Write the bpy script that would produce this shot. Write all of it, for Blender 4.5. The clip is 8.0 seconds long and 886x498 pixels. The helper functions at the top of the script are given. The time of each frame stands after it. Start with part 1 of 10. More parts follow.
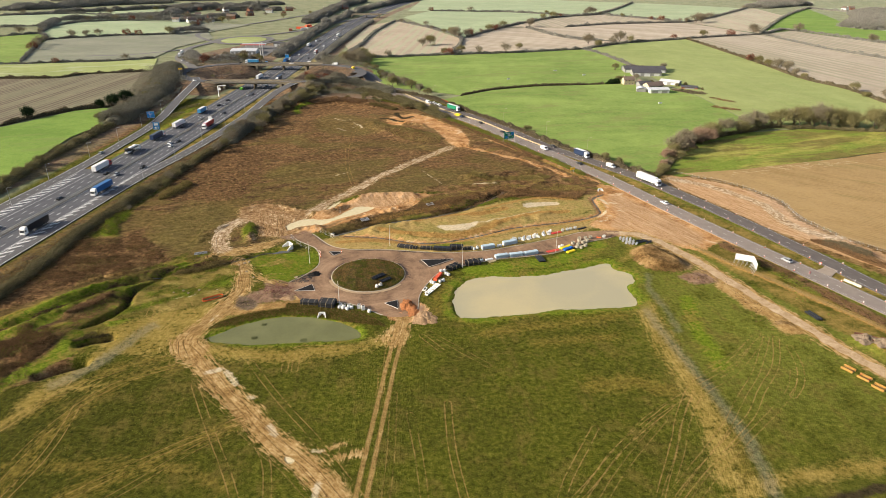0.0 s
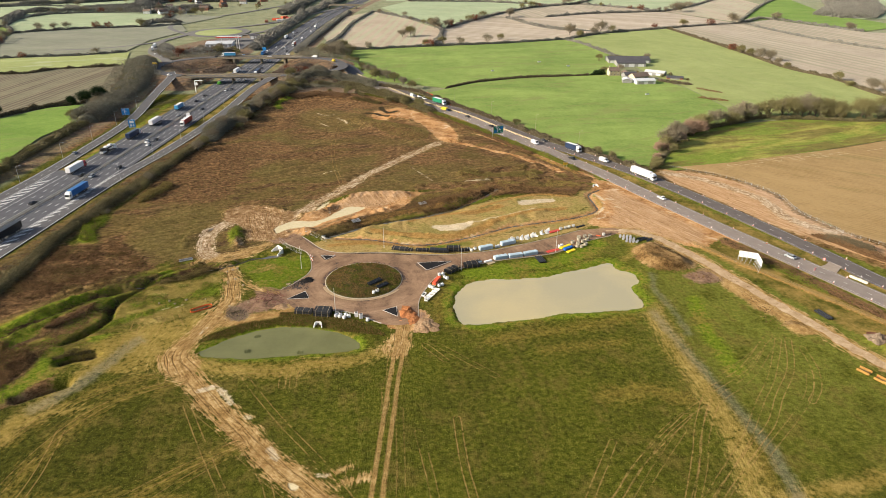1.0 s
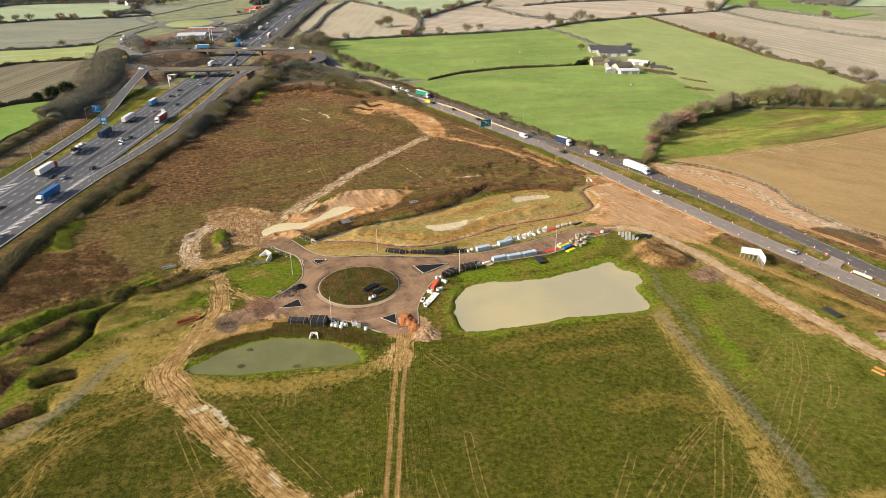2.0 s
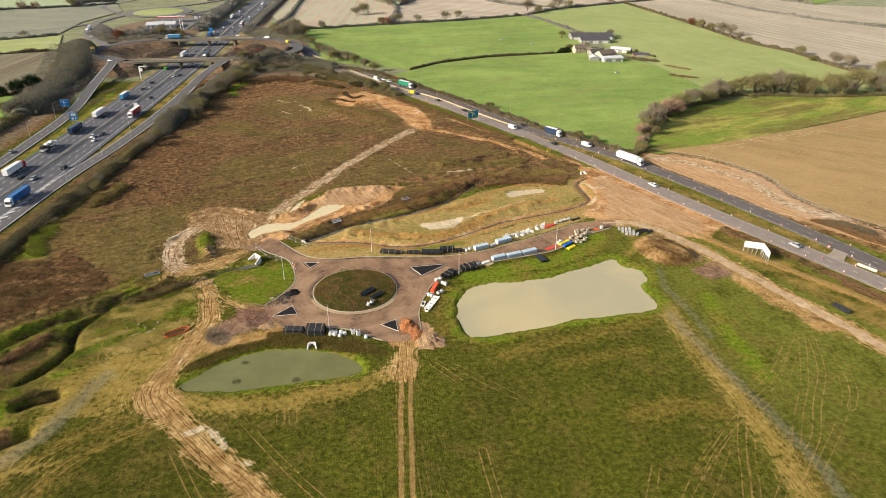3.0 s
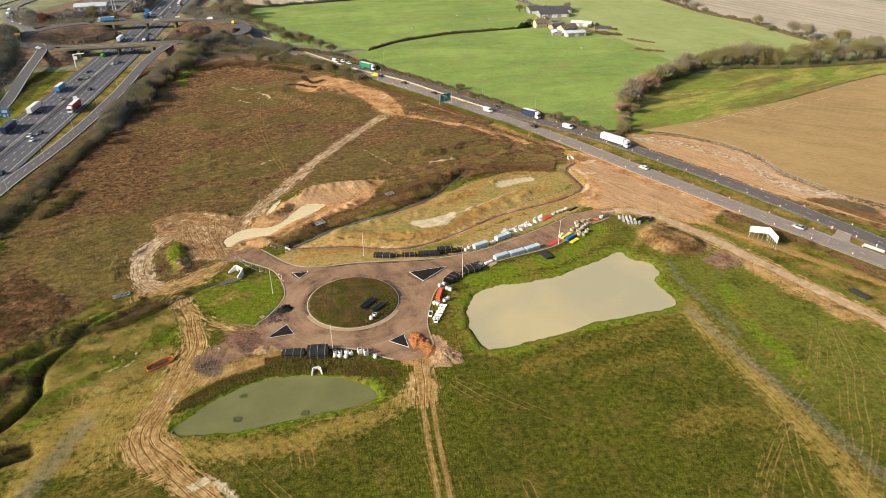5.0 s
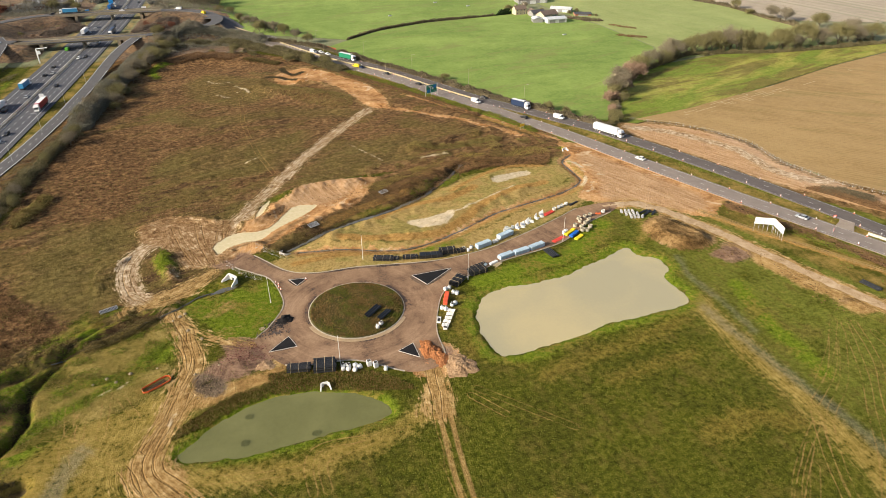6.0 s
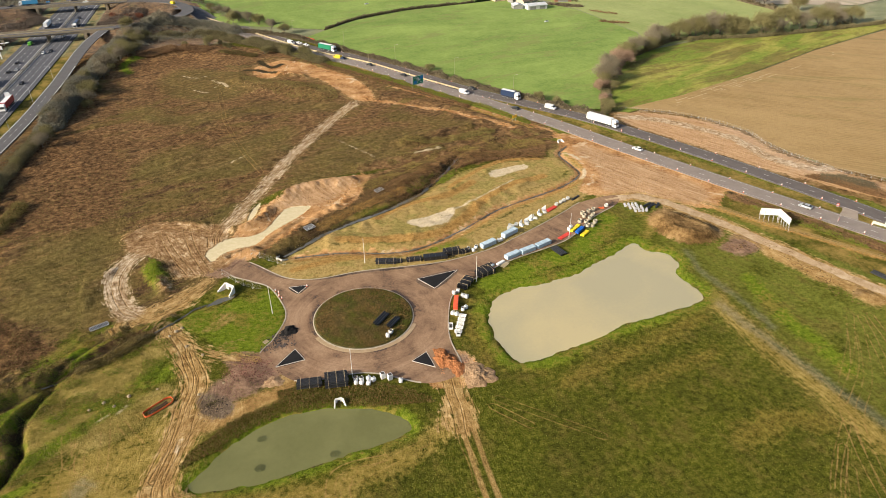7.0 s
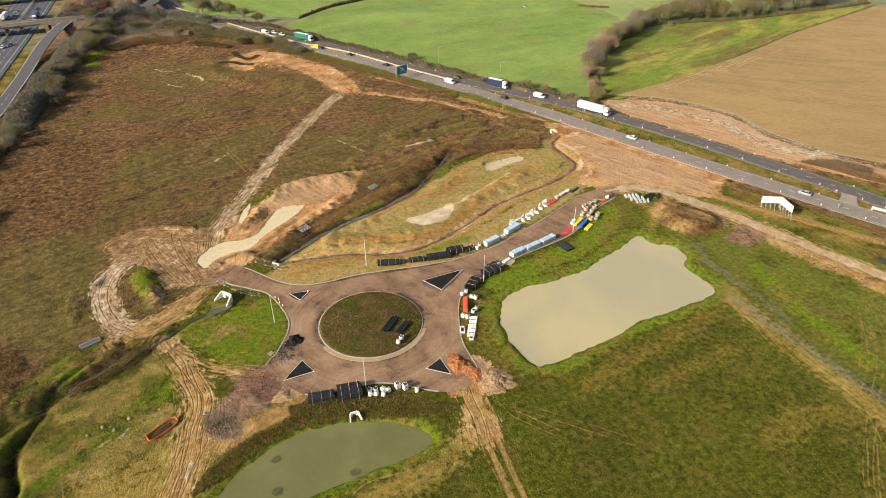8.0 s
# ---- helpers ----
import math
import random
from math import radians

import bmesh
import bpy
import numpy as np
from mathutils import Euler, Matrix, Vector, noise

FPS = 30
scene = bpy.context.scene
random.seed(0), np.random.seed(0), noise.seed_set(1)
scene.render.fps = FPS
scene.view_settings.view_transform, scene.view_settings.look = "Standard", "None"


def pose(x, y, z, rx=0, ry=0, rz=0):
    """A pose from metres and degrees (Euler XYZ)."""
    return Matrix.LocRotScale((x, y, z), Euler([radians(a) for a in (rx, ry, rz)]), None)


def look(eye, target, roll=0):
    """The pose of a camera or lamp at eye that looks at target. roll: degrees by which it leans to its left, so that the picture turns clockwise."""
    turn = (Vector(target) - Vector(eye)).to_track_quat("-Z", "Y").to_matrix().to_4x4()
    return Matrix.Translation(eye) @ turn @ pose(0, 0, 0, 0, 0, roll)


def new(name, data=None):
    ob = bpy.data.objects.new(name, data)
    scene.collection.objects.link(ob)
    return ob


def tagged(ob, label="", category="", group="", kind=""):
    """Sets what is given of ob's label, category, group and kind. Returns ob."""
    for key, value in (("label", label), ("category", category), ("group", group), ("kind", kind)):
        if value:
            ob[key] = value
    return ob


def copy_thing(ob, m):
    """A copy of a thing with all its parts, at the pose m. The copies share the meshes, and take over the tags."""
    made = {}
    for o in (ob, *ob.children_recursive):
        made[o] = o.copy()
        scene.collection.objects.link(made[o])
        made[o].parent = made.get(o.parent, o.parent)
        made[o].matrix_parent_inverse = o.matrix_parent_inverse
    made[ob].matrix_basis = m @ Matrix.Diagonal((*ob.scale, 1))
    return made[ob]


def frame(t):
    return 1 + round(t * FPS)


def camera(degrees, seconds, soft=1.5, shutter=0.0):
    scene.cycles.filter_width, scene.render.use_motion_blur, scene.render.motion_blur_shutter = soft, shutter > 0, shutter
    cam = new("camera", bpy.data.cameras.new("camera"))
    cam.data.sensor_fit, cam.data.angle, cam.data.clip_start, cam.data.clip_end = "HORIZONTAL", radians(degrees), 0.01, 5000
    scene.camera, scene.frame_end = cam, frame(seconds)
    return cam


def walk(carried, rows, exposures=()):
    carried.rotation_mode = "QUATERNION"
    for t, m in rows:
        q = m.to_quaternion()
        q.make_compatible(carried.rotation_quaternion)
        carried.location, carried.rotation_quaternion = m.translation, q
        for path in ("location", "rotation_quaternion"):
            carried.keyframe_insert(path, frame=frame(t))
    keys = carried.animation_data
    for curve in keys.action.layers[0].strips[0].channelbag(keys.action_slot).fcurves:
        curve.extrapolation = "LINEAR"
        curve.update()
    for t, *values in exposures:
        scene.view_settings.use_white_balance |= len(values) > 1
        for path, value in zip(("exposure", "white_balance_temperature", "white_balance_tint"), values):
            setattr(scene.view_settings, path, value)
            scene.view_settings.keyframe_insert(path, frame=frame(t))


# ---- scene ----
cam = camera(68.8, 8.0, soft=0.6)
PATH = [
    (0, (1.04, -0.868, 111.374), (1.034, 0.951, 110.543), 0.2),
    (0.5, (-2.516, 4.213, 111.388), (-2.49, 6.027, 110.545), 0.2),
    (1, (-6.104, 9.42, 111.425), (-6.044, 11.226, 110.569), 0.1),
    (2.5, (-16.781, 25.355, 111.501), (-16.612, 27.133, 110.601), 0.1),
    (3, (-20.408, 30.819, 111.475), (-20.202, 32.584, 110.557), 0.1),
    (3.5, (-24.034, 36.157, 111.466), (-23.791, 37.908, 110.531), 0.0),
    (4, (-27.672, 41.456, 111.462), (-27.39, 43.192, 110.51), -0.1),
    (4.5, (-31.314, 46.602, 111.447), (-30.994, 48.323, 110.48), -0.1),
    (6, (-42.535, 63.444, 111.435), (-42.099, 65.109, 110.417), -0.3),
    (6.5, (-46.27, 69.122, 111.458), (-45.797, 70.767, 110.423), -0.3),
    (7, (-50.011, 74.756, 111.501), (-49.5, 76.378, 110.448), -0.4),
    (7.5, (-53.649, 80.172, 111.526), (-53.099, 81.77, 110.457), -0.3),
    (8, (-57.22, 85.486, 111.512), (-56.631, 87.056, 110.422), -0.4),
]
walk(cam, [(t, look(eye, target, roll)) for t, eye, target, roll in PATH], exposures=[(0.0, 0.54), (8.0, 0.48)])

# ---------------------------------------------------------------- world, sun, exposure
SUN_ELEVATION, SUN_AZIMUTH = 24.0, 258.0
world = bpy.data.worlds.new("sky_world")
scene.world = world
world.use_nodes = True
wt = world.node_tree
sky = wt.nodes.new("ShaderNodeTexSky")
sky.sky_type, sky.sun_disc = "NISHITA", False
sky.sun_elevation, sky.sun_rotation = radians(SUN_ELEVATION), radians(SUN_AZIMUTH)
sky.air_density, sky.dust_density, sky.ozone_density = 1.0, 4.0, 1.0
wt.links.new(sky.outputs[0], wt.nodes["Background"].inputs[0])
wt.nodes["Background"].inputs[1].default_value = 0.112
sun_lamp = bpy.data.lights.new("sun", "SUN")
sun_lamp.energy, sun_lamp.angle, sun_lamp.color = 5.0, radians(4), (1.0, 0.90, 0.74)
sun = new("sun", sun_lamp)
az, el = radians(SUN_AZIMUTH), radians(SUN_ELEVATION)
toward = Vector((math.sin(az) * math.cos(el), math.cos(az) * math.cos(el), math.sin(el)))
sun.matrix_world = look(toward * 400, (0, 0, 0))

# ---------------------------------------------------------------- small helpers


class Nodes:
    """A thin wrapper for building node materials."""

    def __init__(self, name, roughness=0.9, metallic=0.0, specular=0.3):
        self.mat = bpy.data.materials.new(name)
        self.mat.use_nodes = True
        self.t = self.mat.node_tree
        self.bsdf = self.t.nodes["Principled BSDF"]
        self.bsdf.inputs["Roughness"].default_value = roughness
        self.bsdf.inputs["Metallic"].default_value = metallic
        self.bsdf.inputs["Specular IOR Level"].default_value = specular
        self.geo = self.t.nodes.new("ShaderNodeNewGeometry")
        self.pos = self.geo.outputs["Position"]

    def put(self, socket, value):
        if isinstance(value, bpy.types.NodeSocket):
            self.t.links.new(value, socket)
        else:
            socket.default_value = (*value, 1.0) if isinstance(value, tuple) and len(value) == 3 and socket.type == "RGBA" else value

    def noise(self, scale, detail=3.0, rough=0.6, vec=None, warp=0.0):
        n = self.t.nodes.new("ShaderNodeTexNoise")
        n.inputs["Scale"].default_value, n.inputs["Detail"].default_value, n.inputs["Roughness"].default_value = scale, detail, rough
        n.inputs["Distortion"].default_value = warp
        self.put(n.inputs["Vector"], vec or self.pos)
        return n.outputs[0]

    def voronoi(self, scale, vec=None, feature="F1"):
        n = self.t.nodes.new("ShaderNodeTexVoronoi")
        n.feature = feature
        n.inputs["Scale"].default_value = scale
        self.put(n.inputs["Vector"], vec or self.pos)
        return n.outputs["Distance"]

    def scaled(self, sx, sy, sz=1.0, turn=0.0):
        r, n = self.t.nodes.new("ShaderNodeMapping"), self.t.nodes.new("ShaderNodeMapping")
        r.inputs["Rotation"].default_value = (0, 0, radians(-turn))
        n.inputs["Scale"].default_value = (sx, sy, sz)
        self.put(r.inputs["Vector"], self.pos)
        self.put(n.inputs["Vector"], r.outputs[0])
        return n.outputs[0]

    def attr(self, name):
        n = self.t.nodes.new("ShaderNodeAttribute")
        n.attribute_name = name
        return n.outputs["Fac"]

    def math(self, op, a, b=0.0, clamp=False):
        n = self.t.nodes.new("ShaderNodeMath")
        n.operation, n.use_clamp = op, clamp
        self.put(n.inputs[0], a)
        self.put(n.inputs[1], b)
        return n.outputs[0]

    def step(self, value, low, high):
        n = self.t.nodes.new("ShaderNodeMapRange")
        n.interpolation_type = "SMOOTHSTEP"
        self.put(n.inputs["Value"], value)
        n.inputs["From Min"].default_value, n.inputs["From Max"].default_value = low, high
        return n.outputs[0]

    def ramp(self, fac, *stops):
        n = self.t.nodes.new("ShaderNodeValToRGB")
        self.put(n.inputs[0], fac)
        e = n.color_ramp.elements
        while len(e) < len(stops):
            e.new(0.5)
        for el_, (at, col) in zip(e, stops):
            el_.position, el_.color = at, (*col, 1.0)
        return n.outputs[0]

    def mix(self, fac, a, b, blend="MIX"):
        n = self.t.nodes.new("ShaderNodeMix")
        n.data_type, n.blend_type = "RGBA", blend
        self.put(n.inputs[0], fac)
        self.put(n.inputs[6], a)
        self.put(n.inputs[7], b)
        return n.outputs[2]

    def mixf(self, fac, a, b):
        n = self.t.nodes.new("ShaderNodeMix")
        self.put(n.inputs[0], fac)
        self.put(n.inputs[2], a)
        self.put(n.inputs[3], b)
        return n.outputs[0]

    def random(self):
        return self.t.nodes.new("ShaderNodeObjectInfo").outputs["Random"]

    def island(self):
        return self.geo.outputs["Random Per Island"]

    def bump(self, height, strength=0.5, distance=0.1):
        n = self.t.nodes.new("ShaderNodeBump")
        n.inputs["Strength"].default_value, n.inputs["Distance"].default_value = strength, distance
        self.put(n.inputs["Height"], height)
        self.put(self.bsdf.inputs["Normal"], n.outputs[0])

    def haze_sheen(self, weight, tint=(0.80, 0.90, 1.0)):
        """Pale bluish low-angle sheen on grass, stubble and twigs, standing in for distance haze."""
        self.bsdf.inputs["Sheen Weight"].default_value = weight
        self.bsdf.inputs["Sheen Roughness"].default_value = 0.6
        self.bsdf.inputs["Sheen Tint"].default_value = (*tint, 1.0)

    def color(self, value):
        self.put(self.bsdf.inputs["Base Color"], value)

    def rough(self, value):
        self.put(self.bsdf.inputs["Roughness"], value)


def plain(name, low, high, scale=2.0, roughness=0.7, metallic=0.0, specular=0.3, spread=0.0, bump=0.0):
    """A weathered single-colour surface: grain and blotches between two tones, optionally varied by object."""
    m = Nodes(name, roughness, metallic, specular)
    n = m.math("ADD", m.math("MULTIPLY", m.noise(scale, 5), 0.6), m.math("MULTIPLY", m.noise(scale * 0.17, 2), 0.4))
    c = m.ramp(n, (0.32, low), (0.68, high))
    if spread:
        tone = m.math("ADD", m.math("MULTIPLY", m.random(), spread), 1.0 - spread / 2)
        c = m.mix(1.0, c, m.ramp(m.math("MULTIPLY", tone, 0.5), (0, (0, 0, 0)), (1, (2, 2, 2))), "MULTIPLY")
    m.color(c)
    if bump:
        m.bump(m.noise(scale * 3, 4), bump, 0.05)
    return m.mat


class Build:
    """Collects vertices and faces of one mesh."""

    def __init__(self):
        self.v, self.f = [], []

    def add(self, verts, faces):
        k = len(self.v)
        self.v.extend(verts)
        self.f.extend([tuple(i + k for i in f) for f in faces])
        return self

    def box(self, c, s, turn=0.0, chamfer=0.0):
        """A box by its base centre and size, with its upper edges chamfered."""
        hx, hy, cs, sn = s[0] / 2, s[1] / 2, math.cos(radians(turn)), math.sin(radians(turn))
        rings = [(hx, hy, 0.0), (hx, hy, s[2])] if not chamfer else [(hx, hy, 0.0), (hx, hy, s[2] - chamfer), (hx - chamfer, hy - chamfer, s[2])]
        vs = []
        for a, b, z in rings:
            for x, y in ((-a, -b), (a, -b), (a, b), (-a, b)):
                vs.append((c[0] + cs * x - sn * y, c[1] + sn * x + cs * y, c[2] + z))
        fs = [(3, 2, 1, 0)]
        for r in range(len(rings) - 1):
            for i in range(4):
                j = (i + 1) % 4
                fs.append((4 * r + i, 4 * r + j, 4 * r + 4 + j, 4 * r + 4 + i))
        k = 4 * (len(rings) - 1)
        fs.append((k, k + 1, k + 2, k + 3))
        return self.add(vs, fs)

    def tube(self, p, q, r0, r1=None, n=8, caps=True, hollow=0.0):
        p, q = Vector(p), Vector(q)
        r1 = r0 if r1 is None else r1
        w = (q - p).normalized()
        u = w.orthogonal().normalized()
        t = w.cross(u)
        vs, fs = [], []
        ring = [(math.cos(2 * math.pi * i / n), math.sin(2 * math.pi * i / n)) for i in range(n)]
        for c, r in ((p, r0), (q, r1)):
            vs += [tuple(c + (u * a + t * b) * r) for a, b in ring]
        fs += [(i, (i + 1) % n, n + (i + 1) % n, n + i) for i in range(n)]
        if hollow:
            for c, r in ((p, r0 - hollow), (q, r1 - hollow)):
                vs += [tuple(c + (u * a + t * b) * r) for a, b in ring]
            for i in range(n):
                j = (i + 1) % n
                fs += [(2 * n + j, 2 * n + i, 3 * n + i, 3 * n + j), (n + i, n + j, 3 * n + j, 3 * n + i), (j, i, 2 * n + i, 2 * n + j)]
        elif caps:
            fs += [tuple(range(n))[::-1], tuple(range(n, 2 * n))]
        return self.add(vs, fs)

    def slab(self, outline, z0, z1):
        """A flat slab over an outline of (x, y), anticlockwise; z1 may be a function of x, y."""
        n = len(outline)
        top = z1 if callable(z1) else (lambda x, y: z1)
        vs = [(x, y, z0) for x, y in outline] + [(x, y, top(x, y)) for x, y in outline]
        fs = [tuple(range(n, 2 * n))] + [(i, (i + 1) % n, n + (i + 1) % n, n + i) for i in range(n)]
        return self.add(vs, fs)

    def sweep(self, line, profile, closed=False):
        """A profile of (side, z) swept along a line of (x, y, z)."""
        n, k = len(line), len(profile)
        vs, fs = [], []
        for i, (x, y, z) in enumerate(line):
            a, b = line[(i - 1) % n if closed else max(i - 1, 0)], line[(i + 1) % n if closed else min(i + 1, n - 1)]
            dx, dy = b[0] - a[0], b[1] - a[1]
            d = math.hypot(dx, dy) or 1.0
            for s, h in profile:
                vs.append((x + dy / d * s, y - dx / d * s, z + h))
        for i in range(n if closed else n - 1):
            j = (i + 1) % n
            for p in range(k - 1):
                fs.append((i * k + p, j * k + p, j * k + p + 1, i * k + p + 1))
        return self.add(vs, fs)

    def mesh(self, name, material=None, smooth=False):
        me = bpy.data.meshes.new(name)
        me.from_pydata([tuple(p) for p in self.v], [], self.f)
        if material:
            me.materials.append(material)
        if smooth:
            me.polygons.foreach_set("use_smooth", [True] * len(me.polygons))
        me.update()
        return me


def part(name, build, material, parent, label="", smooth=False, at=None):
    ob = new(name, build.mesh(name, material, smooth))
    ob.parent = parent
    if at is not None:
        ob.matrix_basis = at
    return tagged(ob, label) if label else ob


def solid(name, build, material, label, category, group="", kind="", smooth=False):
    return tagged(new(name, build.mesh(name, material, smooth)), label, category, group, kind)


def thing(name, label, category, group="", m=None):
    ob = new(name)
    ob.empty_display_size = 0.5
    if m is not None:
        ob.matrix_basis = m
    return tagged(ob, label, category, group)


def curve(points, step=2.0, closed=False):
    """A smooth line through plan points, in steps of about that length."""
    p = np.array(points, float)
    n = len(p)
    out = []
    for i in range(n if closed else n - 1):
        get = (lambda k: p[k % n]) if closed else (lambda k: p[min(max(k, 0), n - 1)])
        a, b, c, d = get(i - 1), get(i), get(i + 1), get(i + 2)
        k = max(1, int(round(np.linalg.norm(c - b) / step)))
        for t in np.arange(k) / k:
            out.append(0.5 * (2 * b + (c - a) * t + (2 * a - 5 * b + 4 * c - d) * t * t + (3 * b - a - 3 * c + d) * t ** 3))
    if not closed:
        out.append(p[-1])
    return np.array(out)


def offset(line, side):
    """The line moved to its right by side."""
    d = np.gradient(line, axis=0)
    d /= np.linalg.norm(d, axis=1)[:, None] + 1e-9
    return line + np.stack([d[:, 1], -d[:, 0]], 1) * side


def lift(line, z):
    return [(x, y, z) for x, y in line]


def line_distance(x, y, line, reach, with_run=False):
    """Distance of every point to a line, and the signed side, out to reach."""
    best, side, run = np.full(x.shape, 99.0), np.full(x.shape, 99.0), np.zeros(x.shape)
    lo, hi = line.min(0) - reach, line.max(0) + reach
    pick = np.nonzero((x > lo[0]) & (x < hi[0]) & (y > lo[1]) & (y < hi[1]))
    px, py = x[pick], y[pick]
    b, s, w = np.full(px.shape, 99.0), np.full(px.shape, 99.0), np.zeros(px.shape)
    gone = 0.0
    for (ax, ay), (bx, by) in zip(line[:-1], line[1:]):
        dx, dy = bx - ax, by - ay
        l2 = dx * dx + dy * dy + 1e-9
        near = np.nonzero((px > min(ax, bx) - reach) & (px < max(ax, bx) + reach) & (py > min(ay, by) - reach) & (py < max(ay, by) + reach))
        qx, qy = px[near], py[near]
        t = np.clip(((qx - ax) * dx + (qy - ay) * dy) / l2, 0, 1)
        d = np.hypot(qx - ax - t * dx, qy - ay - t * dy)
        sg = np.sign((qx - ax) * dy - (qy - ay) * dx) * d
        less = d < b[near]
        idx = near[0][less]
        b[idx], s[idx], w[idx] = d[less], sg[less], gone + t[less] * math.sqrt(l2)
        gone += math.sqrt(l2)
    best[pick], side[pick], run[pick] = b, s, w
    return (best, side, run) if with_run else (best, side)


def area_distance(x, y, outline, reach=25.0):
    """How far inside (positive) or outside (negative) an outline every point lies."""
    ring = np.vstack([outline, outline[:1]])
    d, _ = line_distance(x, y, ring, reach)
    lo, hi = ring.min(0), ring.max(0)
    pick = np.nonzero((x > lo[0]) & (x < hi[0]) & (y > lo[1]) & (y < hi[1]))
    px, py = x[pick], y[pick]
    ins = np.zeros(px.shape, bool)
    for (ax, ay), (bx, by) in zip(ring[:-1], ring[1:]):
        c = (ay > py) != (by > py)
        ins ^= c & (px < (bx - ax) * (py - ay) / (by - ay + 1e-12) + ax)
    sign = np.full(x.shape, -1.0)
    sign[pick] = np.where(ins, 1.0, -1.0)
    return d * sign


def smooth01(t):
    t = np.clip(t, 0, 1)
    return t * t * (3 - 2 * t)


def wave_noise(x, y, size, seed):
    """A cheap smooth noise of about 0 +- 1, with features of that size."""
    rng = np.random.RandomState(seed)
    z = np.zeros_like(x)
    for k in range(9):
        a, ph, f = rng.rand() * 6.283, rng.rand() * 6.283, (0.6 + rng.rand() * 1.1) / size * 2.2
        z += np.sin((x * math.cos(a) + y * math.sin(a)) * f + ph + 1.3 * np.sin((x * math.sin(a) - y * math.cos(a)) * f * 0.7 + ph * 2))
    return z / 4.0


# ---------------------------------------------------------------- the plan, in metres
ISLAND, ISLAND_R = (-28.0, 219.0), 13.9
POND_BIG = curve([(8, 214), (18, 219), (28, 219), (38, 220), (47, 224), (55, 227), (66, 231), (67, 226), (72, 222), (72, 215), (68, 212), (69, 205), (69, 199), (65, 196), (54, 195), (43, 194), (33, 192), (23, 190), (14, 188), (9, 188), (5, 190), (4, 200), (5, 207)], 1.5, True)
POND_SMALL = curve([(-74, 175), (-67, 182), (-60, 186), (-53, 188), (-46, 188), (-37, 186), (-30, 182), (-26, 178), (-26, 176), (-29, 174), (-37, 173), (-48, 172), (-59, 171), (-68, 172), (-73, 173)], 1.5, True)
PAVED = curve([(-63, 253), (-57, 247), (-52, 242), (-49, 232), (-49, 225), (-53, 217), (-57, 211), (-52, 202), (-47, 198), (-35, 197), (-29, 195), (-18, 188), (-9, 190), (-8, 202), (-6, 210), (-1, 221), (8, 227), (22, 233), (45, 239), (61, 250), (75, 257), (77, 263), (63, 262), (53, 257), (41, 251), (30, 246), (20, 242), (7, 239.5), (-4, 239.5), (-24, 242), (-38, 242), (-47, 246), (-58, 259)], 1.2, True)
HAUL = curve([(72, 260.5), (83, 260), (91, 253), (97, 242), (102, 231), (107, 217), (111, 206), (115, 195), (120, 183), (124, 171), (130, 157), (139, 138), (152, 112)], 2.5)
MOTORWAY = curve([(-214, 20), (-202, 140), (-191, 254), (-183, 333), (-177, 430), (-173, 520), (-170, 614), (-168, 734), (-168, 883), (-166, 1067), (-157, 1226), (-132, 1480), (-90, 1800)], 8.0)
A_NEAR = curve([(-75, 634), (-12, 513), (21, 466), (43, 425), (62, 391), (78, 360), (90, 336.5), (103, 306), (115, 279), (125.5, 256), (135, 236), (143.5, 218), (152.5, 199), (170, 162), (196, 108), (228, 42), (268, -38)], 4.0)
A_FAR = curve([(-72, 644), (-8, 524), (25, 478), (47, 437), (67, 399), (87.5, 369), (106.5, 340), (115.5, 323), (125.5, 302), (133, 285), (138.5, 272), (147, 250), (154.5, 230), (161.5, 210), (180, 172), (207, 118), (240, 50), (280, -30)], 4.0)
RING = curve([(-216, 592), (-146, 590), (-108, 600), (-87, 615), (-80, 637), (-90, 668), (-112, 686), (-150, 692), (-190, 696), (-228, 690), (-252, 662), (-250, 625)], 5.0, True)
STREAM = curve([(82, 312), (75, 305), (75, 293), (74, 285), (65, 278), (51, 273), (32, 267), (14, 257), (0, 251), (-11, 250), (-28, 255), (-42, 257)], 2.0)
BROOK = curve([(32, 313), (24, 305), (16, 297), (9, 290), (-2, 283), (-13, 278), (-20, 275.5), (-26, 272.5), (-31, 270), (-37, 266), (-46, 260)], 2.0)
CULVERT = curve([(-62, 241.5), (-69, 240), (-74, 238), (-79, 234), (-84, 230.5), (-90, 229), (-98, 225), (-105, 219), (-111, 214.5), (-120, 208.5), (-130, 196), (-137, 187), (-144, 178), (-154, 163)], 2.0)
DITCH = curve([(-106.5, 215), (-109, 211.5), (-111, 206.5), (-111.2, 200), (-110, 196), (-110.5, 191), (-114, 184), (-117, 180)], 2.0)
PIT = curve([(-113, 171), (-110, 173), (-106, 174)], 1.5)
PIT_LOW = curve([(-116, 154), (-112, 157), (-107, 160)], 1.5)

POOL = [(-69, 270), (-63, 275.5), (-56, 275), (-51, 277), (-46, 285), (-42, 291), (-37, 292), (-33, 290), (-38, 284), (-44, 279), (-50, 274), (-54, 269), (-60, 268), (-65, 266), (-68, 262), (-70, 266)]
SLOP = [(-92.5, 272), (-95, 268), (-97, 261), (-97, 255), (-93, 249), (-90, 247), (-93, 256), (-93.5, 265)]

# ---------------------------------------------------------------- the ground: one sheet to the horizon


def axis(*runs):
    out = [runs[0][0]]
    for end, step in runs[1:]:
        n = max(1, int(round((end - out[-1]) / step)))
        out.extend(np.linspace(out[-1], end, n + 1)[1:])
    return np.array(out)


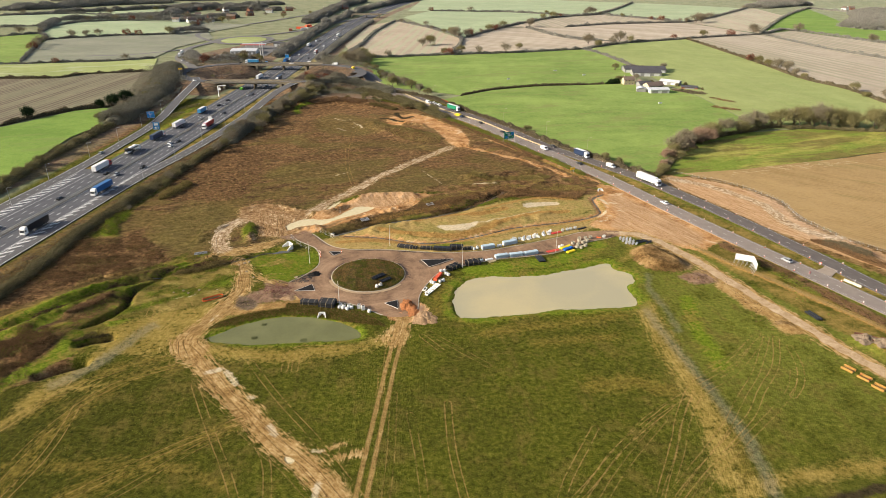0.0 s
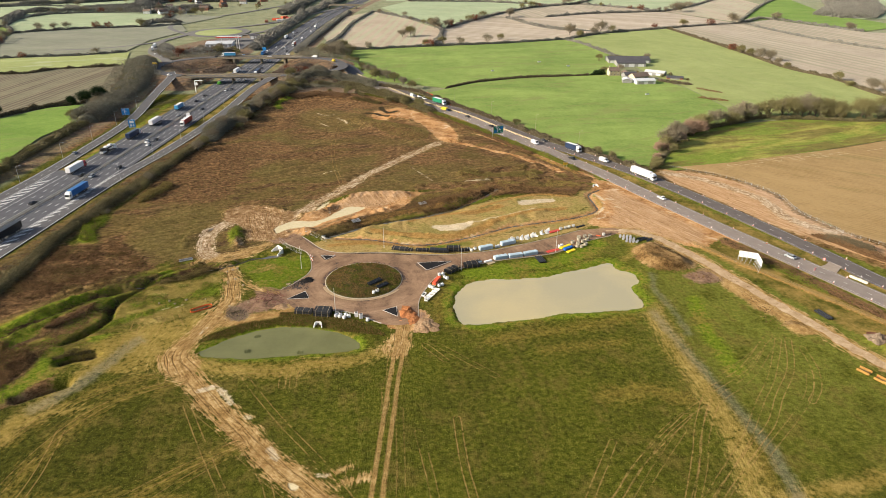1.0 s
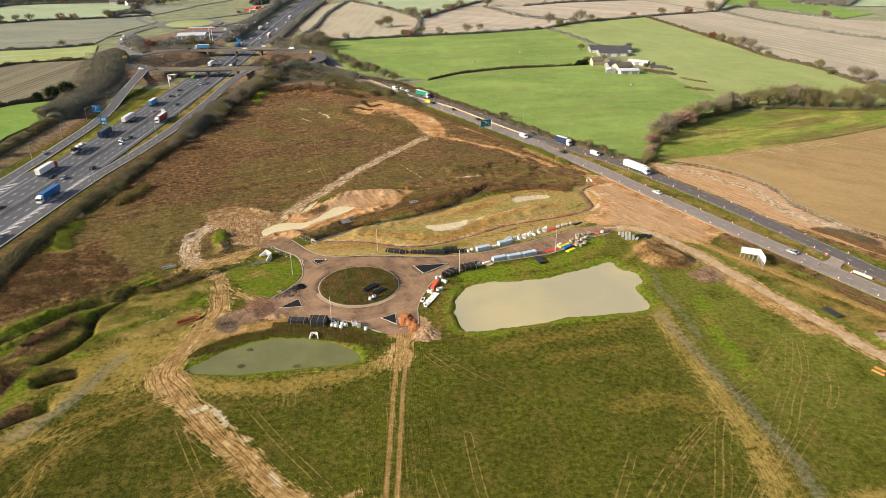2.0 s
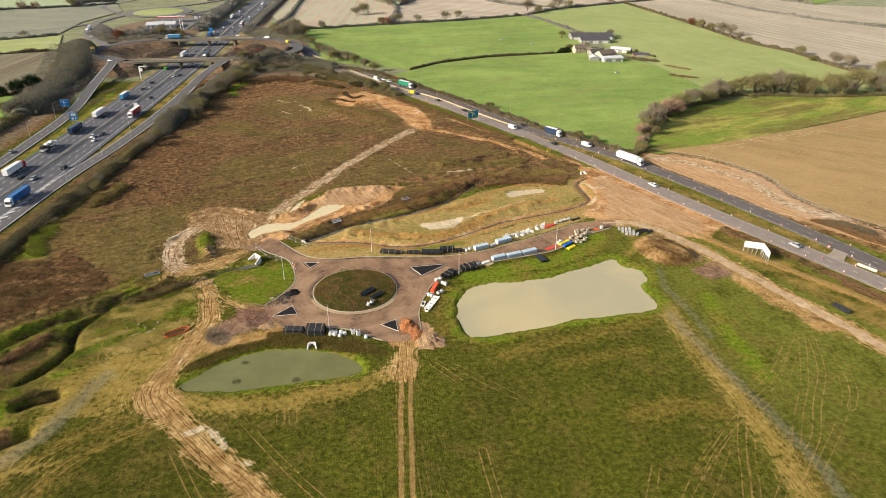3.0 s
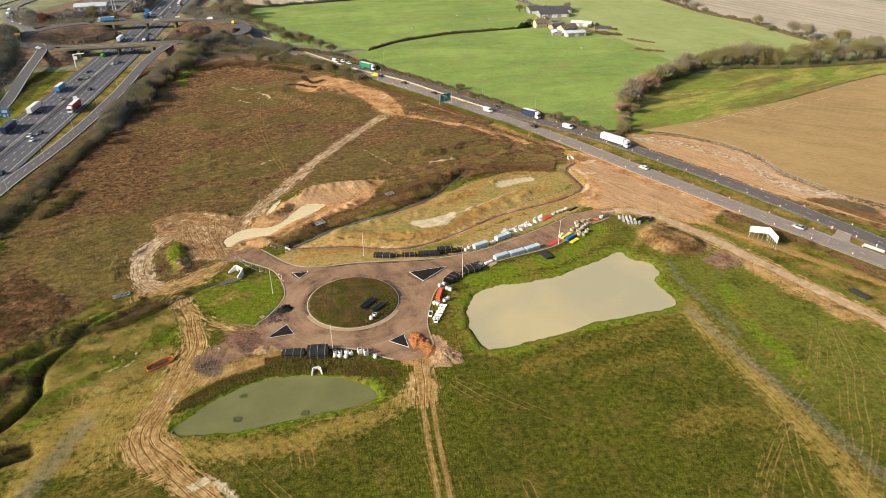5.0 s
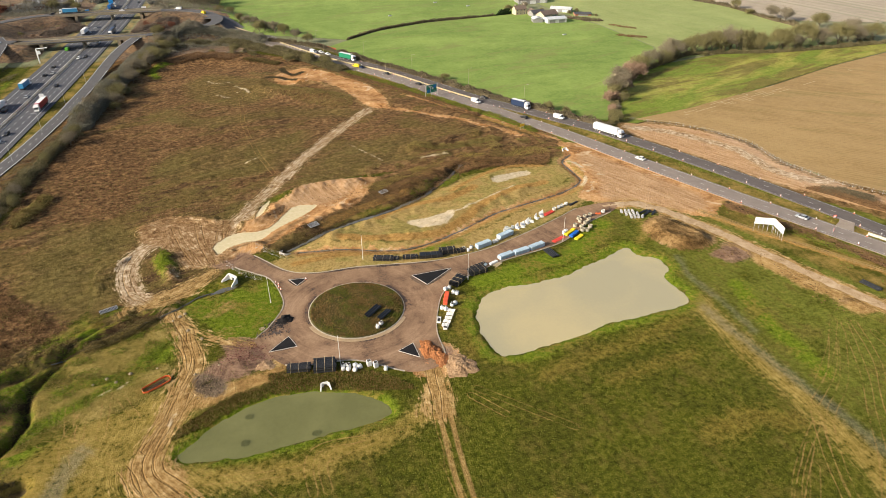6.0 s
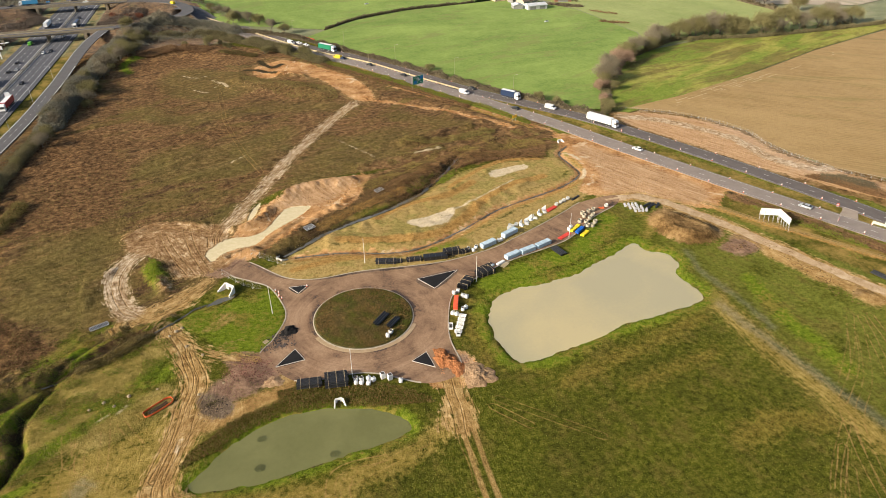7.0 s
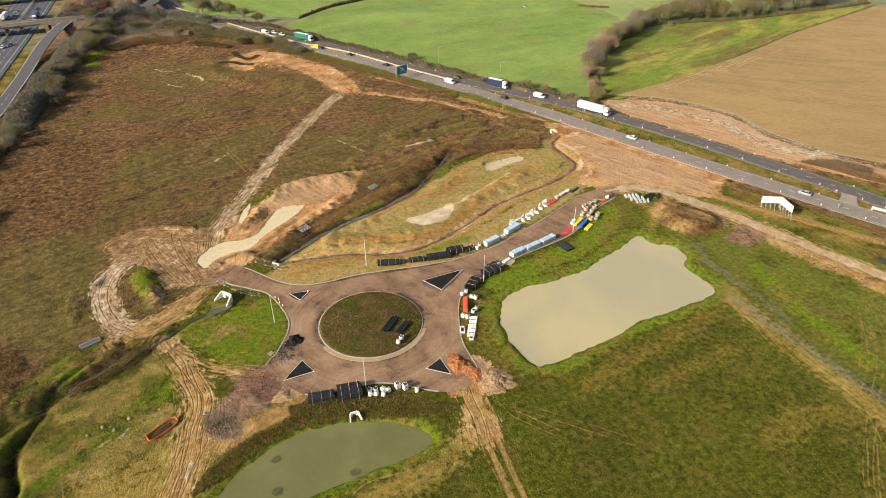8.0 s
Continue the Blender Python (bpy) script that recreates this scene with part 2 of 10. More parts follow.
GX = axis((-3800,), (-1200, 200), (-420, 40), (-230, 8), (-160, 2.5), (-130, 1.2), (115, 0.6), (185, 1.1), (420, 8), (1200, 40), (3800, 200))
GY = axis((-1800,), (-200, 200), (60, 20), (100, 3), (312, 0.6), (330, 1.0), (500, 1.8), (720, 6), (1300, 30), (2400, 100), (4600, 220))
X, Y = np.meshgrid(GX, GY)


def inside(points, reach=25.0, closed=True, step=1.5):
    return area_distance(X, Y, curve(points, step, True), reach)


def strip(points, half, reach=None, step=2.0):
    line = points if isinstance(points, np.ndarray) else curve(points, step)
    d, _ = line_distance(X, Y, line, reach or half + 8)
    return half - d


Z = 0.12 * wave_noise(X, Y, 40, 3) * smooth01((Y - 80) / 60) * smooth01((560 - Y) / 100)
# far country: slow swells
far_out = smooth01((Y - 760) / 500)
Z += far_out * 2.5 * wave_noise(X, Y, 420, 5)
d_paved = area_distance(X, Y, PAVED)
d_big, d_small = area_distance(X, Y, POND_BIG), area_distance(X, Y, POND_SMALL)
shore = 0.45 * wave_noise(X, Y, 5, 71) + 0.35 * wave_noise(X, Y, 1.7, 72)
d_big, d_small = np.where(d_big > -6, d_big + shore, d_big), np.where(d_small > -6, d_small + 0.7 * shore, d_small)
d_brook, _ = line_distance(X, Y, BROOK, 16)
d_stream, _ = line_distance(X, Y, STREAM, 16)
d_culv, side_culv = line_distance(X, Y, CULVERT, 24)
d_ditch, _ = line_distance(X, Y, DITCH, 14)
d_pit = np.minimum(line_distance(X, Y, PIT, 14)[0], line_distance(X, Y, PIT_LOW, 14)[0])
# hummocks of the scrub
scrub_area = inside([(-150, 214), (-148, 242), (-147, 295), (-140, 372), (-133, 448), (-124, 534), (-97, 570), (-40, 527), (-11, 496), (30, 442), (60, 398), (80, 352), (83, 322), (56, 326), (20, 312), (-12, 313), (-45, 304), (-62, 292), (-84, 303), (-104, 292), (-107, 262), (-104, 240), (-118, 226)], 20)
west_scrub = inside([(-156, 178), (-160, 215), (-150, 225), (-118, 226), (-103, 224), (-116, 214), (-140, 204), (-150, 180)], 12)
Z += smooth01(scrub_area / 8) * (0.18 * wave_noise(X, Y, 5, 11) + 0.25 * wave_noise(X, Y, 17, 12))
# heaps and banks: (line or outline, height, half-width)
for pts, h, w, sd in (
    ([(-42, 301), (-35, 304.5), (-26, 306), (-16, 305)], 2.3, 4.2, 1),
    ([(-44, 270), (-36, 277), (-28, 283), (-18, 291)], 1.1, 2.4, 2),
    ([(-60, 281), (-54, 283), (-50, 287), (-48, 292)], 1.5, 2.0, 3),
    ([(-96, 287), (-88, 291.5), (-78, 291), (-70, 287)], 1.0, 2.4, 4),
    ([(-81.5, 249), (-83.5, 256), (-86, 265)], 1.4, 2.2, 5),
    ([(-66, 262), (-60, 263), (-55, 264)], 0.9, 2.0, 25),
    ([(-94, 233), (-86, 233.5), (-80, 236)], 0.7, 1.6, 26),
    ([(-138, 196), (-124, 209), (-106, 220.5)], 0.7, 1.5, 27),
    ([(-131, 213), (-124, 217), (-115, 223.5)], 0.8, 1.3, 28),
    ([(-52, 452), (-38, 440), (-24, 430), (-10, 416)], 2.0, 8.0, 6),
    ([(-30, 462), (-22, 458), (-16, 452)], 1.6, 4.0, 7),
    ([(-112, 520), (-85, 528), (-62, 520)], 2.6, 9.0, 8),
    ([(15, 337), (30, 342), (46, 345), (58, 350)], 1.8, 4.0, 9),
    ([(-8, 318), (12, 322), (30, 326), (52, 330)], 1.0, 4.0, 10),
    ([(4, 296), (22, 308), (42, 317), (62, 330)], 1.5, 4.0, 11),
    ([(-30, 262), (-8, 258), (10, 265), (30, 275), (48, 283)], 1.0, 4.5, 12),
    ([(105.2, 213), (108.6, 204.5), (111.6, 195.5), (113.8, 188.2), (115.2, 182)], 1.3, 2.2, 13),
    ([(95, 218), (101, 218)], 0.7, 3.5, 14),
    ([(132, 172), (136, 168)], 2.2, 4.0, 15),
    ([(-62, 203), (-58, 206)], 0.5, 3.0, 16),
    ([(-146, 184), (-132, 200), (-120, 213), (-106, 223), (-92, 232)], 0.8, 2.4, 17),
    ([(-140, 176), (-130, 190), (-122, 200), (-113, 206)], 1.0, 2.0, 18),
    ([(-126, 188), (-121, 195), (-117, 201)], 0.7, 2.0, 19),
    ([(-128, 168), (-122, 174), (-116, 178)], 0.8, 2.4, 20),
    ([(-96, 266), (-103, 262), (-104, 250)], 0.8, 2.5, 21),
    ([(-30, 266), (-12, 272), (6, 278), (24, 290), (40, 298)], 0.7, 3.0, 22),
    ([(12, 404), (34, 392), (56, 366), (72, 338)], 0.9, 2.2, 23),
    ([(-60, 268), (-52, 262), (-46, 264)], 0.7, 2.5, 24),
):
    d, _ = line_distance(X, Y, curve(pts, 2.0), w * 3)
    rag = 1 + (0.1 if sd == 1 else 0.35) * wave_noise(X, Y, w * 0.9, 40 + sd) + 0.15 * wave_noise(X, Y, 1.8, 60 + sd)
    Z += np.where(d < 90, h * np.exp(-(d / w) ** 2) * np.clip(rag, 0.2, 2), 0)
heap_e = inside([(78, 243), (90, 249), (98, 241), (101, 231), (94, 224), (84, 223), (77, 231)], 10)
Z += smooth01((heap_e + 0.5) / 5.5) * (2.7 + 0.35 * wave_noise(X, Y, 4, 31) + 0.22 * wave_noise(X, Y, 1.8, 32))
# ditches
GULLY = curve([(-107, 218.5), (-104.5, 223), (-100.5, 227.5), (-96, 231), (-90, 233.5)], 1.5)
d_gully, _ = line_distance(X, Y, GULLY, 8)
Z -= 1.1 * np.exp(-(d_gully / 0.9) ** 2)
Z -= 1.5 * np.exp(-(d_brook / 2.6) ** 2) + 0.75 * np.exp(-(d_stream / 1.8) ** 2) + 1.0 * np.exp(-(d_culv / 1.7) ** 2) * (1 + 0.5 * wave_noise(X, Y, 4, 92))
Z -= 2.4 * np.exp(-(d_ditch / 1.35) ** 2) * (1 + 0.5 * wave_noise(X, Y, 3, 91)) + 2.6 * np.exp(-(d_pit / 2.0) ** 2)
# road platforms and pond basins
for puddle in (POOL, SLOP):
    sunk = inside(puddle, 8)
    Z = np.where(sunk > -2.5, np.where(sunk > -0.4, -0.12, Z * smooth01((-sunk - 0.4) / 2.1) - 0.12 * smooth01(1 - (-sunk - 0.4) / 2.1)), Z)
Z = np.where(d_paved > -3, Z * smooth01(-d_paved / 3), Z) - 0.25 * smooth01((d_paved - 0.1) / 0.6)
Z = np.where(d_big > -6, np.clip(-0.5 - d_big * 0.4, -1.8, np.maximum(Z, 0.0)), Z)
Z = np.where(d_small > -6, np.clip(-0.5 - d_small * 0.4, -1.8, np.maximum(Z, 0.0)), Z)


def bed(line, half, z, reach=14):
    """Flattens the ground under a road to z."""
    global Z
    d, _ = line_distance(X, Y, line, reach + half)
    Z = np.where(d < half + reach, z + (Z - z) * smooth01((d - half - 1) / (reach - 1)), Z)


d_ring = np.minimum(line_distance(X, Y, RING, 40)[0], line_distance(X, Y, np.vstack([RING[-1:], RING[:1]]), 40)[0])
d_mway, side_mway = line_distance(X, Y, MOTORWAY, 60)
Z = np.where(d_ring < 36, np.maximum(Z, 5.6 * smooth01((30 - d_ring) / 22)), Z)
Z = np.where(d_mway < 50, Z * smooth01((d_mway - 24) / 14) - 0.3 * (d_mway < 40), Z)
bed(A_NEAR, 6.5, -0.25)
bed(A_FAR, 6.5, -0.25)
bed(HAUL, 4.0, -0.02, 6)


def gz(x, y):
    """Ground height at a place of the plan."""
    i = min(max(int(np.searchsorted(GX, x)) - 1, 0), len(GX) - 2)
    j = min(max(int(np.searchsorted(GY, y)) - 1, 0), len(GY) - 2)
    u, v = (x - GX[i]) / (GX[i + 1] - GX[i]), (y - GY[j]) / (GY[j + 1] - GY[j])
    return float((Z[j, i] * (1 - u) + Z[j, i + 1] * u) * (1 - v) + (Z[j + 1, i] * (1 - u) + Z[j + 1, i + 1] * u) * v)


def surface(x, y):
    """Height of whatever surface things rest on: island mound, paving or ground."""
    r = math.hypot(x - ISLAND[0], y - ISLAND[1])
    if r < ISLAND_R:
        return 1.0 - 0.8 * (r / ISLAND_R) ** 2.2
    j, i = int(np.clip(np.searchsorted(GY, y), 0, len(GY) - 1)), int(np.clip(np.searchsorted(GX, x), 0, len(GX) - 1))
    return 0.04 if d_paved[j, i] > 0.4 else gz(x, y)


# cover of the ground: metres inside (+) or outside (-) each kind
cover = {}


def join(name, *fields):
    cover[name] = np.clip(np.maximum.reduce(fields), -6, 6)


SERVICE_TRACK = curve([(5, 398), (-11, 377), (-25, 354), (-38, 332), (-47, 314), (-55, 299), (-61, 288), (-66, 278), (-66, 264)], 2.0)
SW_TRACK = curve([(-73, 194), (-78, 183), (-80, 172), (-74, 163), (-61, 148), (-51, 137), (-43, 128), (-34, 120), (-28, 114), (-23, 108), (-10, 92)], 2.0)
DIRT_TRACK = curve([(-80, 231), (-76, 219), (-73, 207), (-75, 197), (-77, 187), (-80, 178)], 2.0)
RUT_TRACK = curve([(-12, 193), (-13, 184), (-14, 171), (-15, 159), (-15.5, 148), (-16, 139), (-17, 120), (-18, 100), (-19, 80)], 2.0)
CHURN = [(-96, 287), (-90, 292), (-83, 293), (-76, 290), (-70, 286), (-65, 286), (-64, 274), (-65, 262), (-70, 256), (-77, 255), (-80, 258), (-82, 267), (-88, 273), (-94, 277)]
NORTH_EARTH = [(-43, 299), (-38, 306), (-29, 310), (-16, 311), (-7, 310), (-12, 297), (-16, 289), (-22, 284), (-31, 279), (-39, 273), (-47, 268), (-53, 262), (-57, 259), (-63, 257), (-67, 257), (-69, 262), (-66, 271), (-61, 278), (-57, 284), (-52, 290), (-50, 296)]
SPOIL_END = [(-43, 479), (-23, 493), (-5, 476), (13, 445), (19, 415), (17, 401), (8, 396), (0, 408), (-9, 442), (-23, 454), (-41, 455)]
EAST_EARTH = [(79, 314), (87, 322), (94, 316), (104, 296), (114, 276), (119, 257), (112, 246), (103, 243), (94, 252), (85, 257), (72, 264), (66, 270), (72, 278), (78, 290), (78, 304)]
FIELD_SIDE = [(122, 345), (133, 344), (150, 334), (162, 319), (169, 301), (168, 284), (169, 274), (173, 262), (186, 240), (206, 202), (190, 180), (170, 220), (153, 248), (141, 270), (131, 296), (118, 326)]
ring_in = inside([(-214, 600), (-150, 598), (-112, 607), (-96, 619), (-90, 637), (-99, 663), (-116, 678), (-150, 684), (-190, 687), (-224, 681), (-242, 660), (-240, 628)], 20, step=6)
verge = np.where(d_mway > 23, 6.0, -6.0)
bank_e = inside([(-146, 400), (-141, 470), (-134, 540), (-124, 584), (-100, 592), (-60, 588), (-40, 545), (-100, 560), (-128, 520), (-138, 400)], 12, step=8)
bank_w = inside([(-226, 300), (-214, 400), (-214, 450), (-224, 520), (-234, 600), (-262, 640), (-300, 690), (-290, 640), (-262, 540), (-250, 480), (-242, 400), (-236, 320)], 12, step=8)
services = inside([(-300, 740), (-250, 712), (-200, 710), (-196, 780), (-208, 900), (-262, 900), (-300, 800)], 14, step=8)
ring_out = np.where((d_ring < 34) & (d_mway > 26), 34 - d_ring, -6.0)
belt = strip(offset(MOTORWAY, 30.0), 7.5)
join("scrub", inside([(-106, 294), (-104, 240), (-92, 230), (-70, 246), (-62, 256), (-42, 262), (-30, 270), (-44, 296), (-62, 294), (-84, 303)], 12), np.minimum(ring_in, verge), bank_e, bank_w, services, ring_out, belt, scrub_area, west_scrub,
     strip([(0, 287), (9, 296), (21, 306), (32, 313), (47, 317), (60, 316), (74, 316)], 6.0), strip([(-14, 300), (0, 304), (14, 312), (30, 320), (56, 328), (76, 330)], 8.0),
     strip([(-32, 277), (-20, 285), (-8, 292), (4, 297)], 5.0), inside([(-129, 156), (-138, 171), (-130, 174), (-121, 182), (-119, 176), (-121, 159), (-122, 146), (-140, 140)], 12))
join("olive", inside([(-100, 343), (-86, 358), (-63, 362), (-40, 374), (-28, 370), (-40, 339), (-50, 326), (-69, 327), (-87, 329)], 20), inside([(-17, 349), (21, 356), (34, 348), (9, 327), (-4, 320), (-24, 311), (-38, 306), (-33, 325)], 20),
     inside([(-128, 294), (-118, 290), (-104, 292), (-96, 286), (-98, 276), (-101, 259), (-101, 240), (-112, 242), (-124, 250)], 20), inside([(-79, 488), (-45, 467), (-46, 438), (-64, 422), (-89, 443), (-94, 473)], 20), strip([(-100, 420), (-80, 400), (-40, 404), (-8, 396)], 7.0, 24), strip([(20, 372), (44, 352)], 6.0, 20))
join("rust", inside([(-128, 187), (-126, 198), (-117, 204), (-114, 194), (-119, 185), (-124, 184)], 8), inside([(-129, 156), (-138, 171), (-130, 174), (-121, 182), (-119, 176), (-121, 159), (-123, 148)], 8), inside([(-156, 205), (-156, 250), (-147, 253), (-140, 252), (-134, 260), (-127, 253), (-118, 243), (-108, 231), (-114, 226), (-122, 219), (-130, 214), (-140, 203), (-150, 192)], 12),
     inside([(-119, 511), (-103, 545), (-74, 546), (-54, 533), (-69, 514), (-89, 497), (-109, 489)], 12), inside([(-8, 296), (5, 303), (22, 314), (34, 319), (44, 313), (57, 312), (71, 313), (66, 303), (53, 306), (38, 307), (28, 304), (14, 293), (-1, 286), (-14, 283)], 10),
     inside([(-143, 305), (-150, 380), (-120, 400), (-98, 350), (-100, 302), (-122, 296)], 20) - 3.0, strip([(-120, 380), (-90, 372), (-60, 378)], 5.0, 20), strip([(-62, 318), (-48, 326)], 3.0, 14))
join("meadow", strip(STREAM, 5.0), inside([(-48, 262), (-28, 259), (0, 256), (20, 264), (40, 273), (66, 284), (74, 300), (62, 304), (34, 302), (14, 290), (-6, 280), (-26, 271)], 15),
     strip([(-46, 248), (-28, 248), (-4, 245), (20, 249), (40, 258), (58, 268), (70, 276)], 6.0))
join("rough", strip(offset(MOTORWAY, 18.6), 2.6, step=6), strip(offset(MOTORWAY, -18.6), 2.6, step=6), inside([(-91, 270), (-86, 272), (-80, 262), (-79, 248), (-84, 244), (-90, 246), (-92, 256)], 8), strip([(114, 250), (121, 232), (129, 210), (138, 188), (149, 165), (167, 130)], 11.0), strip(BROOK, 4.6), strip([(150, 180), (160, 160)], 4.0), strip([(78, 345), (60, 380), (40, 414), (18, 452), (-14, 500)], 6.0),
     strip(offset(curve([(-12, 513), (43, 425), (80, 356), (104, 304), (134, 238), (152.5, 199), (196, 108)], 4), -7.5), 4.0),
     inside([(-112, 214), (-104, 219), (-85, 229), (-80, 221), (-85, 212), (-94, 204), (-103, 199)], 12), strip([(-94, 276), (-98, 273), (-100, 264), (-100, 256)], 2.2),
     strip([(-10, 316), (11, 323), (28, 324)], 2.4), strip([(12, 337), (30, 335), (51, 341), (71, 342)], 2.6))
join("dry", inside([(-101, 204), (-92, 203), (-82, 207), (-77, 200), (-84, 193), (-96, 190), (-104, 194)], 8) - 1.2, inside([(-104, 215.5), (-95, 218), (-88, 221), (-83, 224), (-79.5, 221), (-83, 214), (-90, 209), (-95, 207), (-101, 208)], 8), inside([(-110, 203), (-105, 205.5), (-101.5, 198), (-107, 194.5)], 6), strip([(-131, 205.5), (-124, 210.5), (-118, 214), (-112, 216)], 1.1), strip([(-112, 224), (-104, 231), (-97, 238), (-90, 240)], 1.3), inside([(-89, 247), (-91, 258), (-91.5, 271.5), (-88.7, 273), (-87, 260.5), (-85, 250.3)], 5) - 0.2,
     strip([(-123, 194), (-120, 198), (-116, 201.5)], 1.2), strip([(-96, 199), (-88, 204), (-80, 206)], 1.5))
join("bank", inside([(-160, 196), (-140, 214), (-112, 224), (-96, 238), (-82, 236), (-84, 222), (-90, 206), (-98, 193), (-106, 184), (-112, 172), (-112, 156), (-128, 146), (-150, 160)], 14))
join("tan", strip([(63, 229), (68, 231), (74, 235), (79, 246), (78, 258)], 0.9), inside([(-118, 178), (-104, 184), (-92, 192), (-79, 196), (-72, 190), (-75, 178), (-76, 166), (-86, 165), (-100, 165), (-110, 172)], 12), strip([(-74, 167), (-60, 165), (-47, 164), (-39, 167), (-28, 168), (-18, 174)], 2.6), strip([(-97, 181), (-100, 171), (-104, 162), (-108, 151), (-112, 141)], 2.6),
     strip([(-114, 132), (-111, 137), (-107, 146), (-96, 148)], 1.4), strip([(70, 198), (70, 177), (71, 159), (71, 143), (70.5, 129), (67, 115)], 2.6), strip([(66, 107), (76, 113), (90, 116.5), (107, 119), (130, 120)], 1.8))
join("damp", strip([(-95, 181), (-97.4, 174), (-99.5, 167), (-102, 160.6), (-105.7, 153.7), (-109, 149)], 2.2), strip([(79, 221), (76.5, 212), (76, 206), (77, 197), (77.5, 187.7), (77, 180)], 0.9), strip([(69, 203), (72, 177), (74, 162), (76, 148), (77, 136), (78, 127), (77, 119), (76, 106)], 1.5), inside([(-88, 478), (-55, 476), (-49, 444), (-70, 428), (-86, 448)], 10) - 4.0, strip([(-8, 340), (0, 328), (8, 322)], 1.0))
join("lush", inside([(-88, 264), (-86, 268), (-83, 262), (-81, 253), (-83.5, 251), (-86, 257)], 6) + 0.6, inside([(-80, 231), (-71, 234.5), (-61, 238), (-52, 238), (-50, 224), (-53, 216), (-58, 213), (-66, 216), (-69, 224), (-76, 229)], 12) + 1.0, strip([(-111, 189), (-102, 195), (-91, 203), (-83, 208), (-78, 216)], 1.7),
     strip([(-145, 182), (-133, 201), (-127, 207), (-122, 211.5), (-114, 214)], 1.2), strip([(-113.5, 221), (-110, 224.5), (-106, 228.5), (-102, 232.5), (-96, 237)], 1.5), strip([(-141, 175), (-126, 197), (-120, 205), (-115, 208.5), (-110, 213)], 1.7), strip([(-104, 203.5), (-96, 205), (-88, 208), (-83, 213.5), (-79, 221)], 1.3), inside([(-150, 262), (-154, 274), (-153, 282), (-148, 284), (-146, 276), (-146, 265), (-141, 256), (-143, 254), (-148, 257)], 8) + 0.5, strip([(-29.2, 269.4), (-25.1, 271.8), (-20.6, 276.0)], 1.1), strip([(-124, 148), (-121, 156), (-117, 164), (-117, 178)], 2.6),
     strip(np.vstack([POND_SMALL, POND_SMALL[:1]]), 2.0), strip([(88, 201), (85, 192), (84, 184), (83.5, 176), (83, 160)], 2.6), strip([(-199, 330), (-196, 400), (-196, 450), (-199, 510)], 1.6),
     strip([(-24, 273), (-14, 278), (-2, 284)], 1.3), strip([(6, 291), (16, 298), (22, 302)], 2.0), strip([(-80, 233), (-72, 237), (-66, 243)], 1.6),
     strip([(-4, 247), (12, 249)], 1.5), strip([(-112, 492), (-116, 508), (-106, 520)], 2.5),
     strip(np.vstack([POND_BIG, POND_BIG[:1]]), 3.6), strip([(12, 224), (30, 228), (46, 232), (58, 240), (66, 248)], 4.0))
join("earth", inside(FIELD_SIDE, 12) - 4.0, inside(EAST_EARTH, 12), inside(NORTH_EARTH, 12), strip([(84, 323), (97, 313), (108, 289), (117, 267), (122, 252)], 3.4),
    
     inside(SPOIL_END, 12) - 2.5, inside([(-12, 199), (-6, 196), (-4, 188), (-12, 184), (-18, 188)], 6), strip([(12, 400), (30, 386), (50, 366), (68, 340)], 1.6), strip(STREAM, 1.6),
     strip([(28, 419), (60, 372), (84, 330)], 1.2))
join("graded", inside(FIELD_SIDE, 12), inside([(-43, 299), (-38, 305), (-29, 308), (-14, 307), (-20, 297), (-34, 290), (-46, 294)], 8), inside([(83, 306), (91, 308), (99, 292), (108, 274), (113, 258), (106, 247), (95, 253), (86, 260), (76, 268), (82, 284)], 10))
join("loam", heap_e, inside(SPOIL_END, 12) + 1.0, strip([(-44, 476), (-34, 470), (-26, 462)], 4.0), inside(FIELD_SIDE, 12), strip([(-64, 277), (-58, 280), (-52, 284), (-49, 290)], 2.0), strip([(-46, 272), (-38, 278), (-30, 284)], 2.2))
join("ochre", strip([(-131, 213), (-124, 216.8), (-119, 219.5), (-115, 223)], 0.7), strip([(-70.4, 226.6), (-67.2, 228.8), (-64.6, 232.6)], 0.45), strip([(-67.4, 226.2), (-65.0, 228.4), (-63.4, 230.6)], 0.45), inside([(106, 218), (101.6, 211.8), (102.3, 206.9), (105, 200.6), (105.8, 195.6), (110, 189.2), (110.7, 185.6), (111, 179), (117.1, 178), (118.6, 181.5), (116.4, 185.1), (116, 191.1), (114, 198.1), (110.8, 207.0), (109, 215.2)], 8) + 0.4, inside([(-54.6, 198), (-51.8, 200), (-50, 198.5), (-52, 194.8), (-59.7, 192.6), (-66.9, 189.6), (-72.5, 189.5), (-70.1, 194.3), (-63, 196)], 6) + 0.6, strip([(-54, 202), (-50, 200)], 1.4))
join("brick", inside([(89.6, 218), (95, 221.6), (102.6, 224.6), (106, 219.3), (102, 214.2), (94, 213)], 8), inside([(-66, 214), (-56, 212), (-50.5, 206), (-52.7, 202), (-58, 198.5), (-66, 196), (-70.5, 199), (-69, 204), (-64, 207)], 8), inside([(-14, 198), (-6, 196), (-5, 190), (-13, 188)], 6) - 1.0, strip([(-71, 262), (-68, 257), (-63, 255), (-60, 258)], 3.0))
